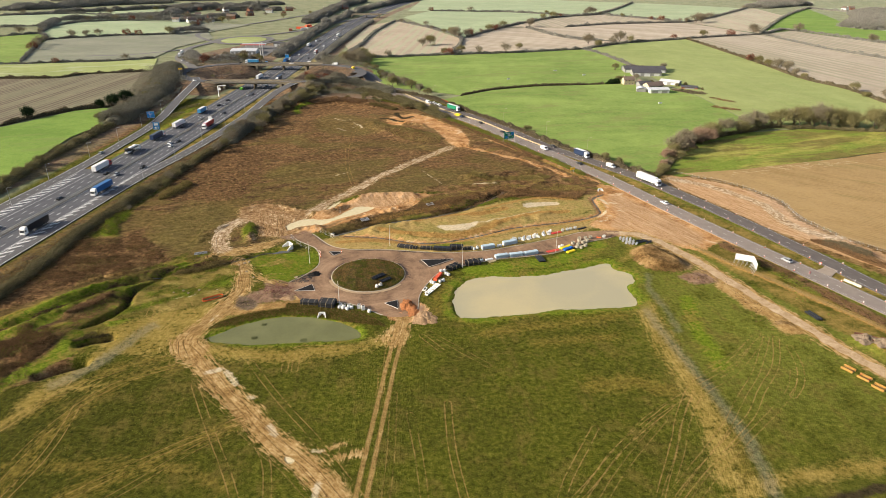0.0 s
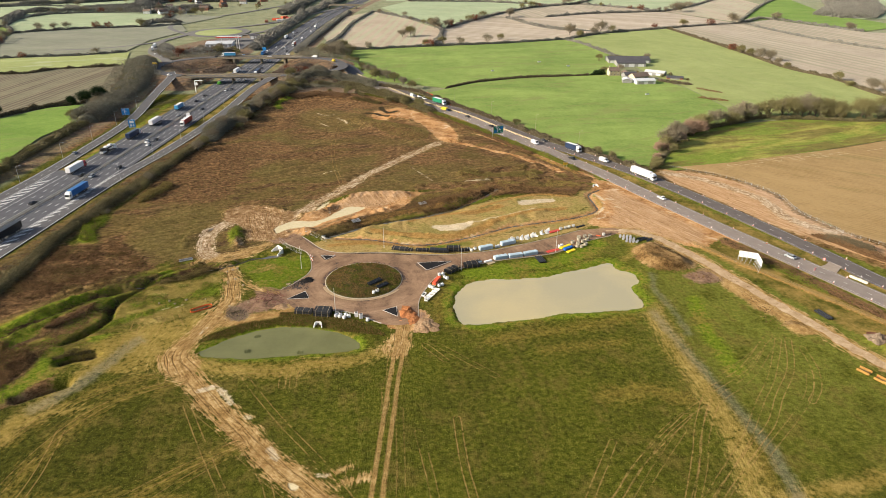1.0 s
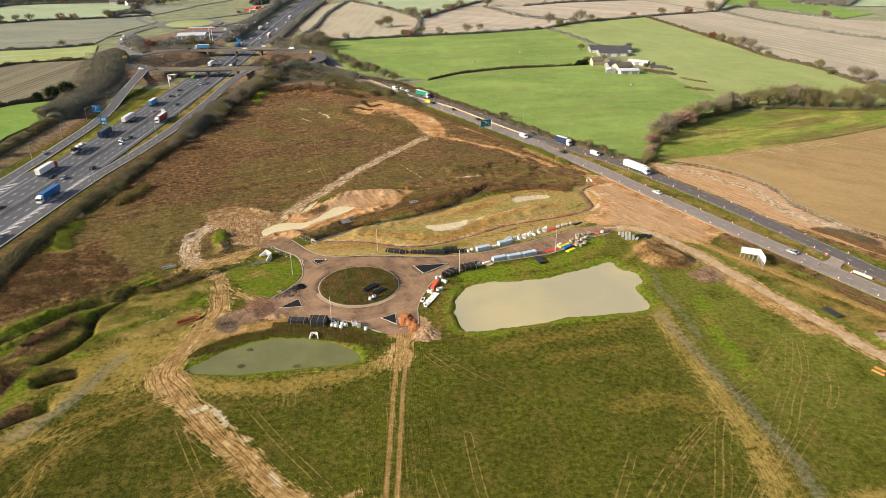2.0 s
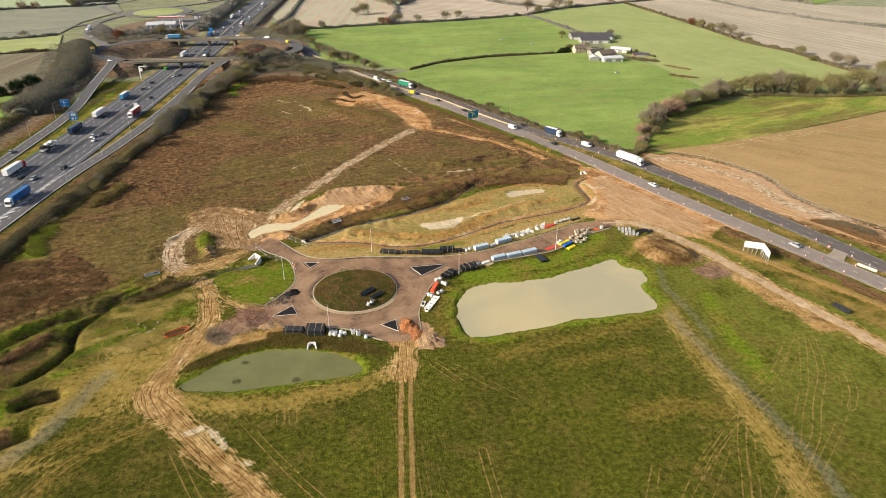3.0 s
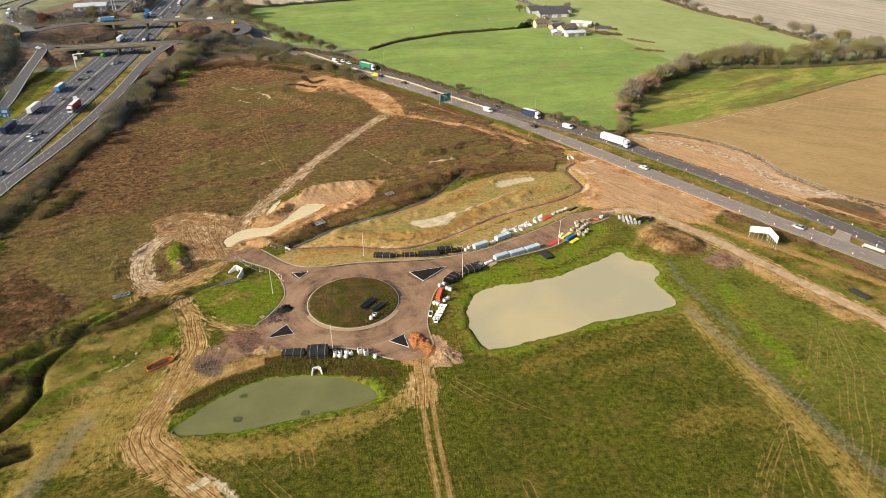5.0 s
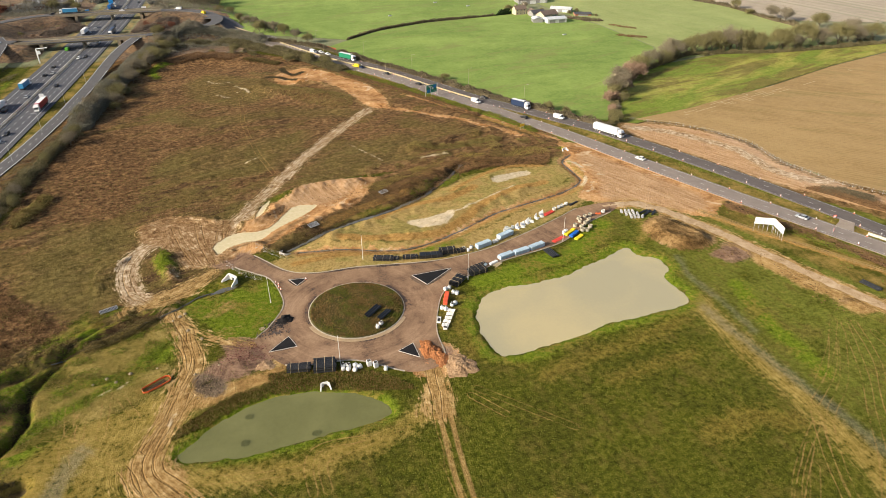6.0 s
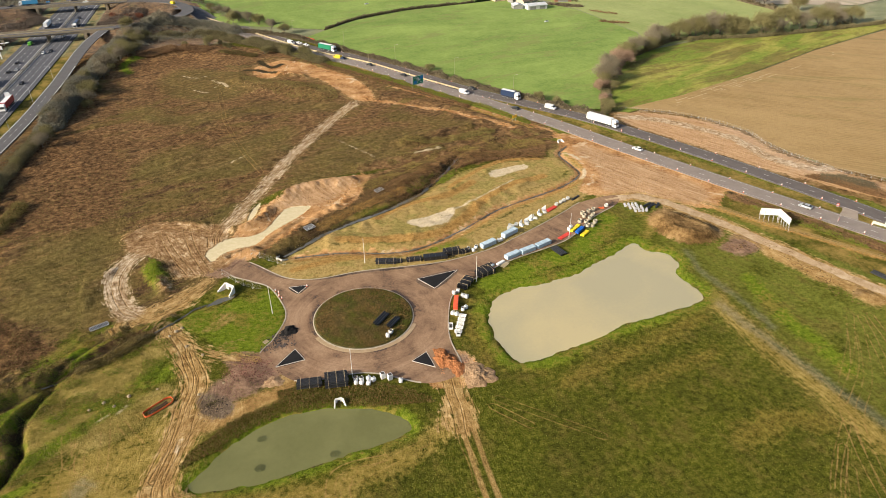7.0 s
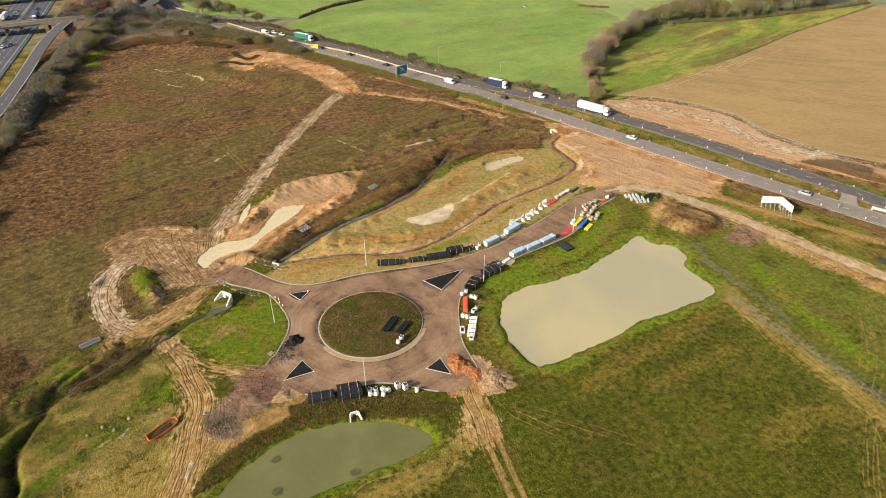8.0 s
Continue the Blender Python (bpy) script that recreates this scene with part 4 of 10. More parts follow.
bank = g.mix(g.step(sidelong, -12.5, -11.0), g.mix(g.step(bands, 0.45, 0.55), rough, lush), scrub_c)
for low_, high_, tone_ in ((-9.5, -8.6, lush), (-6.0, -5.0, rough), (-3.0, -2.2, scrub_c), (0.8, 1.4, lush), (4.4, 5.2, straw), (7.0, 8.0, scrub_b), (10.0, 12.0, scrub_a)):
    bank = g.mix(g.step(sidelong, low_, high_), bank, tone_)
loam = g.ramp(clod, (0.40, (0.058, 0.033, 0.012)), (0.47, (0.165, 0.098, 0.037)), (0.54, (0.320, 0.205, 0.092)), (0.61, (0.490, 0.355, 0.200)))
meadow = g.mix(g.step(g.math("ADD", n_mid, g.math("MULTIPLY", g.math("SUBTRACT", n_wide, 0.5), 0.6)), 0.46, 0.58), g.ramp(tuft, (0.40, (0.220, 0.152, 0.046)), (0.60, (0.520, 0.365, 0.140))), g.ramp(tuft, (0.40, (0.170, 0.140, 0.036)), (0.60, (0.420, 0.330, 0.110))))
brick = g.ramp(clod, (0.40, (0.085, 0.050, 0.038)), (0.48, (0.210, 0.128, 0.085)), (0.54, (0.325, 0.208, 0.138)), (0.60, (0.420, 0.290, 0.200)))
ochre = g.ramp(clod, (0.40, (0.165, 0.088, 0.030)), (0.47, (0.320, 0.190, 0.068)), (0.53, (0.460, 0.295, 0.115)), (0.60, (0.640, 0.470, 0.240)))
ash = g.ramp(clod, (0.40, (0.055, 0.040, 0.029)), (0.50, (0.140, 0.100, 0.068)), (0.60, (0.270, 0.200, 0.140)))
reed = g.ramp(tuft, (0.40, (0.210, 0.112, 0.028)), (0.60, (0.560, 0.335, 0.112)))
silt = g.ramp(tuft, (0.40, (0.430, 0.340, 0.215)), (0.60, (0.700, 0.590, 0.420)))
damp = g.ramp(tuft, (0.40, (0.110, 0.104, 0.072)), (0.60, (0.275, 0.258, 0.195)))
m_wet = cover_mask("wet", 1.1, 0.3)
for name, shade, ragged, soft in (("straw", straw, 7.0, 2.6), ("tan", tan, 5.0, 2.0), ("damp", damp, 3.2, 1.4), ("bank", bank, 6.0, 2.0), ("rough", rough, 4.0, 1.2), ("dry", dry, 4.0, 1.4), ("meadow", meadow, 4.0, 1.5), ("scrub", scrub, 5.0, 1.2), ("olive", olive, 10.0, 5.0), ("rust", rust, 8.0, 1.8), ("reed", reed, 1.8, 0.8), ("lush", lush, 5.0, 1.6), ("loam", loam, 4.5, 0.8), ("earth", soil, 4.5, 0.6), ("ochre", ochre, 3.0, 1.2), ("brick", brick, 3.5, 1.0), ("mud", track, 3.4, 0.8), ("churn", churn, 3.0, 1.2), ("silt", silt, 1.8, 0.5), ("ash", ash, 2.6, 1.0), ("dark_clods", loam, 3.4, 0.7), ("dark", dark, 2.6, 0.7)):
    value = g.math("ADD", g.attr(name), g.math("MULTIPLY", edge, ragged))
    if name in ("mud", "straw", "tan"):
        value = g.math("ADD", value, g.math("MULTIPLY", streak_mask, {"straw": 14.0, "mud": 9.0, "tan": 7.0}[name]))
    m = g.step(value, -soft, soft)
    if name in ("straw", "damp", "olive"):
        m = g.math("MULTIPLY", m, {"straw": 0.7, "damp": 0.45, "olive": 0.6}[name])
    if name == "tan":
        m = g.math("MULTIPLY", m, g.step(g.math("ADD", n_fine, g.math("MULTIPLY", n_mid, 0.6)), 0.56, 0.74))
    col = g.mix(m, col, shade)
bare_mark = g.ramp(tuft, (0.40, (0.21, 0.120, 0.038)), (0.60, (0.47, 0.300, 0.115)))
for name, weight in (("drive", 0.62), ("cross", 0.50), ("loose", 0.36)):
    fresh = g.math("MULTIPLY", wheel_marks_of(name), g.step(g.math("ADD", g.math("MULTIPLY", g.noise(0.13, 4, 0.7), 0.6), g.math("MULTIPLY", n_fine, 0.4)), 0.40, 0.54))
    col = g.mix(g.math("MULTIPLY", fresh, weight), col, bare_mark)
col = g.mix(g.math("MULTIPLY", wheel_marks_of("pair", 1.25, 0.85, 2.6), 0.85), col, g.mix(0.35, bare_mark, track))
churned = cover_mask("mud", 3.4, 0.8)
rut_line = g.math("MULTIPLY", g.math("MAXIMUM", wheel_marks_of("drive", 1.12, 0.2), g.math("MAXIMUM", wheel_marks_of("cross", 1.12, 0.2), wheel_marks_of("loose", 1.12, 0.2))), churned)
col = g.mix(g.math("MULTIPLY", rut_line, 0.32), col, (0.105, 0.062, 0.027))
col = g.mix(m_wet, col, slop)
g.color(col)
g.haze_sheen(0.0)
# sheen only on the distant pasture, in place of haze
g.put(g.bsdf.inputs["Sheen Weight"], g.math("MULTIPLY", cover_mask("pasture", 2.0, 3.0), 0.09))
g.rough(g.mixf(m_wet, 0.95, 0.22))
relief = g.math("ADD", tuft, g.math("MULTIPLY", streak_mask, 0.4))
g.bump(g.math("MULTIPLY", g.math("SUBTRACT", relief, g.math("MULTIPLY", rut_line, 0.25)), g.mixf(m_wet, 1.0, 0.0)), 1.0, 0.8)
MAT_GROUND = g.mat

ground_mesh = bpy.data.meshes.new("ground")
ny, nx = X.shape
idx = np.arange(nx * ny).reshape(ny, nx)
quads = np.stack([idx[:-1, :-1], idx[:-1, 1:], idx[1:, 1:], idx[1:, :-1]], -1).reshape(-1, 4)
ground_mesh.vertices.add(nx * ny)
ground_mesh.vertices.foreach_set("co", np.stack([X, Y, Z], -1).reshape(-1))
ground_mesh.loops.add(quads.size)
ground_mesh.loops.foreach_set("vertex_index", quads.reshape(-1).astype(np.int32))
ground_mesh.polygons.add(len(quads))
ground_mesh.polygons.foreach_set("loop_start", np.arange(len(quads), dtype=np.int32) * 4)
ground_mesh.polygons.foreach_set("use_smooth", np.ones(len(quads), bool))
ground_mesh.materials.append(MAT_GROUND)
ground_mesh.update(calc_edges=True)
for name, values in cover.items():
    ground_mesh.attributes.new(name, "FLOAT", "POINT").data.foreach_set("value", values.reshape(-1).astype(np.float32))
tagged(new("ground", ground_mesh), "rough grass, brown scrub and churned bare earth", "ground", kind="structure")

# ---------------------------------------------------------------- surface materials


def asphalt_mat(name, low, high, dust=None, dust_at=0.5):
    m = Nodes(name, 0.92, 0.0, 0.12)
    c = m.ramp(m.math("ADD", m.math("MULTIPLY", m.noise(0.25, 4), 0.5), m.math("MULTIPLY", m.noise(5, 4), 0.5)), (0.32, low), (0.68, high))
    if dust:
        c = m.mix(m.step(m.math("ADD", m.math("MULTIPLY", m.noise(0.09, 5, 0.7, None, 0.8), 0.75), m.math("MULTIPLY", m.noise(1.4, 4), 0.25)), dust_at - 0.05, dust_at + 0.05), c, m.ramp(m.noise(0.8, 5, 0.7), (0.3, dust[0]), (0.7, dust[1])))
    m.color(c)
    m.bump(m.noise(14, 3), 0.3, 0.02)
    return m.mat


MAT_MWAY = asphalt_mat("motorway_asphalt", (0.076, 0.077, 0.086), (0.120, 0.122, 0.134))
MAT_SLIP = asphalt_mat("slip_asphalt", (0.088, 0.086, 0.090), (0.132, 0.128, 0.130))
MAT_PALE_ROAD = asphalt_mat("pale_worn_asphalt", (0.13, 0.125, 0.12), (0.20, 0.19, 0.18))
MAT_A_OLD = asphalt_mat("old_asphalt", (0.195, 0.162, 0.142), (0.285, 0.242, 0.212))
MAT_A_NEW = asphalt_mat("new_asphalt", (0.098, 0.084, 0.080), (0.155, 0.136, 0.126))
MAT_FRESH = asphalt_mat("fresh_black_asphalt", (0.010, 0.010, 0.011), (0.026, 0.025, 0.026))
r_ = Nodes("dusty_roundabout", 0.9, 0.0, 0.15)
out_ = r_.t.nodes.new("ShaderNodeVectorMath")
out_.operation = "DISTANCE"
r_.put(out_.inputs[0], r_.pos)
out_.inputs[1].default_value = (ISLAND[0], ISLAND[1], 0.0)
ring_ = r_.t.nodes.new("ShaderNodeCombineXYZ")
r_.put(ring_.inputs[0], out_.outputs["Value"])
r_.put(ring_.inputs[1], r_.math("MULTIPLY", r_.noise(0.03, 3), 6.0))
wheel_ = r_.noise(0.55, 4, 0.65, ring_.outputs[0], 0.3)
mix_ = r_.math("ADD", r_.math("MULTIPLY", wheel_, 0.25), r_.math("ADD", r_.math("MULTIPLY", r_.noise(0.10, 5, 0.7, None, 0.6), 0.50), r_.math("MULTIPLY", r_.noise(2.2, 5, 0.7), 0.25)))
rim_ = r_.math("MULTIPLY", r_.step(out_.outputs["Value"], ISLAND_R + 2.6, ISLAND_R + 0.6), r_.step(r_.noise(0.09, 4, 0.7, None, 0.5), 0.46, 0.54))
mix_ = r_.math("SUBTRACT", mix_, r_.math("MULTIPLY", rim_, 0.13))
smear_ = r_.step(r_.noise(0.06, 5, 0.7, None, 0.8), 0.52, 0.66)
mix_ = r_.math("SUBTRACT", mix_, r_.math("MULTIPLY", smear_, 0.09))
r_.color(r_.ramp(mix_, (0.36, (0.058, 0.042, 0.037)), (0.42, (0.158, 0.098, 0.062)), (0.52, (0.255, 0.158, 0.095)), (0.62, (0.350, 0.232, 0.145))))
r_.bump(r_.noise(5, 4), 0.4, 0.05)
MAT_DUSTY = r_.mat
MAT_PALE_KERB = plain("pale_kerb", (0.50, 0.46, 0.40), (0.72, 0.68, 0.62), 1.5, 0.85)
MAT_STAINED = asphalt_mat("stained_asphalt", (0.035, 0.027, 0.024), (0.085, 0.062, 0.050), ((0.12, 0.082, 0.060), (0.20, 0.135, 0.092)), 0.50)
MAT_KERB = plain("concrete_kerb", (0.24, 0.20, 0.15), (0.50, 0.44, 0.35), 1.5, 0.85)
MAT_CONCRETE = plain("concrete", (0.36, 0.34, 0.30), (0.58, 0.55, 0.49), 0.8, 0.85, bump=0.3)
MAT_WHITE_CONCRETE = plain("pale_concrete", (0.66, 0.65, 0.62), (0.80, 0.79, 0.76), 1.0, 0.8)
MAT_PAINT = plain("road_paint", (0.50, 0.50, 0.49), (0.78, 0.78, 0.76), 2.5, 0.7)
MAT_STEEL = plain("galvanised_steel", (0.40, 0.41, 0.42), (0.58, 0.59, 0.60), 3.0, 0.5, 0.6, 0.5)


def water_mat(name, low, high, rough=0.08, scale=0.06):
    m = Nodes(name, rough, 0.0, 0.5)
    m.color(m.ramp(m.math("ADD", m.math("MULTIPLY", m.noise(scale, 3, 0.5, None, 0.5), 0.85), m.math("MULTIPLY", m.noise(1.2, 3), 0.15)), (0.40, low), (0.60, high)))
    m.bump(m.noise(2.5, 3), 0.06, 0.05)
    return m.mat


MAT_POND_TAN = water_mat("silty_water", (0.385, 0.345, 0.215), (0.470, 0.398, 0.222), scale=0.03)
MAT_POND_OLIVE = water_mat("olive_water", (0.132, 0.132, 0.046), (0.168, 0.164, 0.062))
MAT_BROOK = water_mat("brook_water", (0.085, 0.084, 0.074), (0.17, 0.165, 0.148))


def flat_area(name, outline, z, material, label, category, depth=0.3, kind="structure"):
    b = Build().slab([tuple(p) for p in outline[::-1 if np.sum(outline[:, 0] * np.roll(outline[:, 1], -1) - np.roll(outline[:, 0], -1) * outline[:, 1]) < 0 else 1]], z - depth, z)
    return solid(name, b, material, label, category, kind=kind)


def road(name, line, left, right, z, material, label, category="road"):
    """A paved strip along a line, from left to right of it."""
    zs = [z(x, y) if callable(z) else z for x, y in line]
    b = Build().sweep([(x, y, h) for (x, y), h in zip(line, zs)], [(right, -0.4), (right, 0.0), (left, 0.0), (left, -0.4)])
    return solid(name, b, material, label, category, kind="structure")


flat_area("pond_water", POND_BIG * 1.0 + (POND_BIG - POND_BIG.mean(0)) * 0.03, -0.5, MAT_POND_TAN, "still silty beige water of a balancing pond", "water", 0.05)
flat_area("pond_water", POND_SMALL * 1.0 + (POND_SMALL - POND_SMALL.mean(0)) * 0.03, -0.5, MAT_POND_OLIVE, "still olive green water of a small pond", "water", 0.05)
for line, half, label in ((BROOK, 1.0, "shallow grey brook in its ditch"), (STREAM, 0.32, "thin dark stream in a cut channel"), (CULVERT[CULVERT[:, 0] > -88], 0.3, "narrow grey brook below a culvert"), (curve([(-104, 219.6), (-106.5, 217.8), (-109, 216.2)], 1.0), 0.55, "glint of grey water where two ditches meet")):
    fine = curve(line, 0.9)
    wob = [(half * (0.75 + 0.45 * math.sin(i * 0.53) * math.sin(i * 0.21 + 1) + 0.3 * math.sin(i * 1.7)), half * (0.75 + 0.45 * math.sin(i * 0.47 + 2) * math.sin(i * 0.19) + 0.3 * math.sin(i * 1.3 + 1))) for i in range(len(fine))]
    edge_l = offset(fine, 1.0) - fine
    bl = Build()
    vs_ = []
    for i, (x, y) in enumerate(fine):
        z_ = gz(x, y) + 0.12 + 0.05 * math.sin(i * 0.31)
        vs_ += [(x + edge_l[i, 0] * wob[i][0], y + edge_l[i, 1] * wob[i][0], z_), (x - edge_l[i, 0] * wob[i][1], y - edge_l[i, 1] * wob[i][1], z_)]
    bl.add(vs_, [(2 * i, 2 * i + 2, 2 * i + 3, 2 * i + 1) for i in range(len(fine) - 1)])
    solid("brook_water", bl, MAT_BROOK, label, "water", kind="structure")

# roundabout, haul road
flat_area("roundabout_road", PAVED, 0.04, MAT_DUSTY, "new roundabout carriageway covered in pinkish brown dust", "road")
haul_mat = Nodes("dusty_haul_road", 0.95, 0.0, 0.1)
haul_mat.color(haul_mat.ramp(haul_mat.math("ADD", haul_mat.math("MULTIPLY", haul_mat.noise(0.35, 5, 0.7, None, 0.6), 0.65), haul_mat.math("MULTIPLY", haul_mat.noise(2.4, 5, 0.75), 0.35)), (0.38, (0.30, 0.200, 0.108)), (0.50, (0.43, 0.305, 0.180)), (0.62, (0.54, 0.410, 0.270))))
haul_mat.bump(haul_mat.noise(0.9, 4), 0.4, 0.1)
fine = curve(HAUL, 1.0)
side_ = offset(fine, 1.0) - fine
rag_l, rag_r = wave_noise(fine[:, 0], fine[:, 1], 3.0, 61), wave_noise(fine[:, 0], fine[:, 1], 3.0, 62)
vs_ = []
for i, (x, y) in enumerate(fine):
    for w_ in (2.0 + 0.5 * rag_r[i], 0.0, -2.0 + 0.5 * rag_l[i]):
        vs_.append((x + side_[i, 0] * w_, y + side_[i, 1] * w_, max(gz(x, y), 0.0) + (0.05 if w_ == 0 else 0.02)))
solid("haul_road", Build().add(vs_, [(3 * i + k, 3 * i + 3 + k, 3 * i + 4 + k, 3 * i + 1 + k) for i in range(len(fine) - 1) for k in (0, 1)]), haul_mat.mat, "dusty tan unpaved haul road", "road", kind="structure")

# motorway
MZ = 0.0
south = MOTORWAY[MOTORWAY[:, 1] < 352]
north = MOTORWAY[MOTORWAY[:, 1] > 340]
road("motorway", MOTORWAY, -16.0, 14.8, MZ, MAT_MWAY, "busy dark asphalt motorway with white lane lines")
WEST_SLIP = curve([(-237, 20), (-226, 140), (-215, 254), (-207.5, 333), (-206, 399), (-207, 451), (-214, 511), (-221, 580), (-232, 612)], 5.0)
EAST_SLIP = curve([(-196, 20), (-184.5, 140), (-173.5, 254), (-166, 333), (-158, 382), (-152.5, 430), (-149, 481), (-143, 540), (-134, 588)], 5.0)


def slip_z(x, y):
    return 0.03 + 5.9 * float(smooth01((y - 470) / 110))


road("slip_road", WEST_SLIP, -4.0, 3.6, slip_z, MAT_SLIP, "grey exit slip road climbing to a junction")
road("slip_road", EAST_SLIP, -3.6, 3.8, slip_z, MAT_SLIP, "grey entry slip road beside a grass verge")
for line, a, b_, lab in ((south, -21.5, -15.9, "asphalt under a chevroned splitter"), (south, 14.7, 17.0, "asphalt under a chevroned splitter")):
    road("splitter_road", line, a, b_, -0.006, MAT_MWAY, lab)


def dashes(line, side, length, gap, width, z, b, lo=-1e9, hi=1e9):
    """Broken lane lines along an offset line."""
    path = offset(line, side)
    seg = np.linalg.norm(np.diff(path, axis=0), axis=1)
    s = np.concatenate([[0], np.cumsum(seg)])
    at = 0.0
    while at + length < s[-1]:
        pts = [(np.interp(v, s, path[:, 0]), np.interp(v, s, path[:, 1])) for v in np.linspace(at, at + length, 2 if length < 9 else max(2, int(length / 5)))]
        if lo < pts[0][1] < hi:
            b.sweep([(x, y, z) for x, y in pts], [(width / 2, 0.0), (-width / 2, 0.0)])
        at += length + gap
    return b


marks = Build()
for side in (4.9, 8.6, -5.1, -8.8):
    dashes(MOTORWAY, side, 3.0, 6.0, 0.26, MZ + 0.02, marks, 150, 1100)
for side in (1.7, -1.9, 12.2, -12.6):
    dashes(MOTORWAY, side, 60.0, 0.05, 0.20, MZ + 0.02, marks, 100, 1200)
for side in (12.9, 17.2, -15.7, -20.0):
    dashes(south, side, 40.0, 0.05, 0.25, MZ + 0.025, marks, 120, 352)
for k in range(70):
    y0 = 170 + k * 2.6
    cx = float(np.interp(y0, MOTORWAY[:, 1], MOTORWAY[:, 0]))
    if y0 < 350:
        a, b_ = 13.0, 13.0 + 4.4 * (1 - max(0.0, (y0 - 230) / 150))
        if y0 < 340 and k % 2:
            marks.add([(cx + a, y0, 0.035), (cx + b_, y0 + 0.8 * (b_ - a), 0.035), (cx + b_, y0 + 0.8 * (b_ - a) + 1.3, 0.035), (cx + a, y0 + 1.3, 0.035)], [(0, 1, 2, 3)])
        if y0 < 330 and k % 2:
            marks.add([(cx - 15.8, y0 + 3.4, 0.035), (cx - 15.8, y0 + 4.9, 0.035), (cx - 19.9, y0 + 1.5, 0.035), (cx - 19.9, y0, 0.035)], [(0, 1, 2, 3)])
for line, sides in ((WEST_SLIP, (-3.5, 3.2)), (EAST_SLIP, (-3.2, 3.4))):
    for side in sides:
        path = offset(line, side)
        marks.sweep([(x, y, slip_z(x, y) + 0.025) for x, y in path], [(0.12, 0), (-0.12, 0)])
    dashes(line[line[:, 1] < 470], 0.0, 2.0, 5.0, 0.2, 0.06, marks)
solid("motorway_markings", marks, MAT_PAINT, "white lane lines, edge lines and chevrons", "road marking", kind="structure")
barrier = Build()
for side in (-0.7, 0.7):
    barrier.sweep(lift(offset(MOTORWAY, side), 0.0), [(0.06, 0.45), (0.1, 0.6), (0.06, 0.78), (-0.06, 0.78), (-0.06, 0.45)])
solid("central_barrier", barrier, plain("barrier_steel", (0.32, 0.31, 0.29), (0.47, 0.46, 0.43), 2.0, 0.6, 0.3), "double grey steel crash barrier between the carriageways", "barrier", kind="structure")
m_res = Nodes("central_reserve", 0.9)
m_res.color(m_res.ramp(m_res.noise(0.6, 5), (0.3, (0.13, 0.12, 0.10)), (0.7, (0.24, 0.22, 0.19))))
solid("central_reserve", Build().sweep(lift(MOTORWAY, 0.03), [(1.2, 0), (-1.2, 0)]), m_res.mat, "paved strip under the central barrier", "road", kind="structure")

# dual carriageway
road("dual_carriageway", A_NEAR, -4.6, 4.6, 0.02, MAT_A_OLD, "worn grey carriageway lined with traffic cones")
road("dual_carriageway", A_FAR, -4.3, 4.3, 0.02, MAT_A_NEW, "dark newly surfaced carriageway with cones")
a_marks = Build()
for line in (A_NEAR, A_FAR):
    dashes(line, 0.0, 2.0, 7.0, 0.15, 0.05, a_marks, 100, 640)
    for side in (-3.7, 3.7):
        dashes(line, side, 30.0, 0.05, 0.09, 0.05, a_marks, 60, 640)
solid("carriageway_markings", a_marks, MAT_PAINT, "thin white lane and edge lines", "road marking", kind="structure")
top = A_NEAR[(A_NEAR[:, 1] > 392)]
yb = Build().sweep([(x, y, 0.0) for x, y in offset(top, -5.4)], [(0.3, 0.0), (0.12, 0.8), (-0.12, 0.8), (-0.3, 0.0)])
solid("median_barrier", yb, plain("buff_concrete", (0.26, 0.21, 0.12), (0.40, 0.33, 0.20), 1.0), "buff concrete barrier between narrowed carriageways", "barrier", kind="structure")

# junction ring over the motorway
ring_closed = np.vstack([RING, RING[:2]])
road("junction_ring", ring_closed, -4.5, 4.5, 6.0, MAT_SLIP, "grey roundabout road carried over the motorway")
road("junction_link", curve([(-88, 650), (-74, 640), (-60, 610)], 4.0), -8, 6, lambda x, y: 0.05 + 5.9 * float(smooth01((-66 - x) / 16)), MAT_SLIP, "grey junction approach")

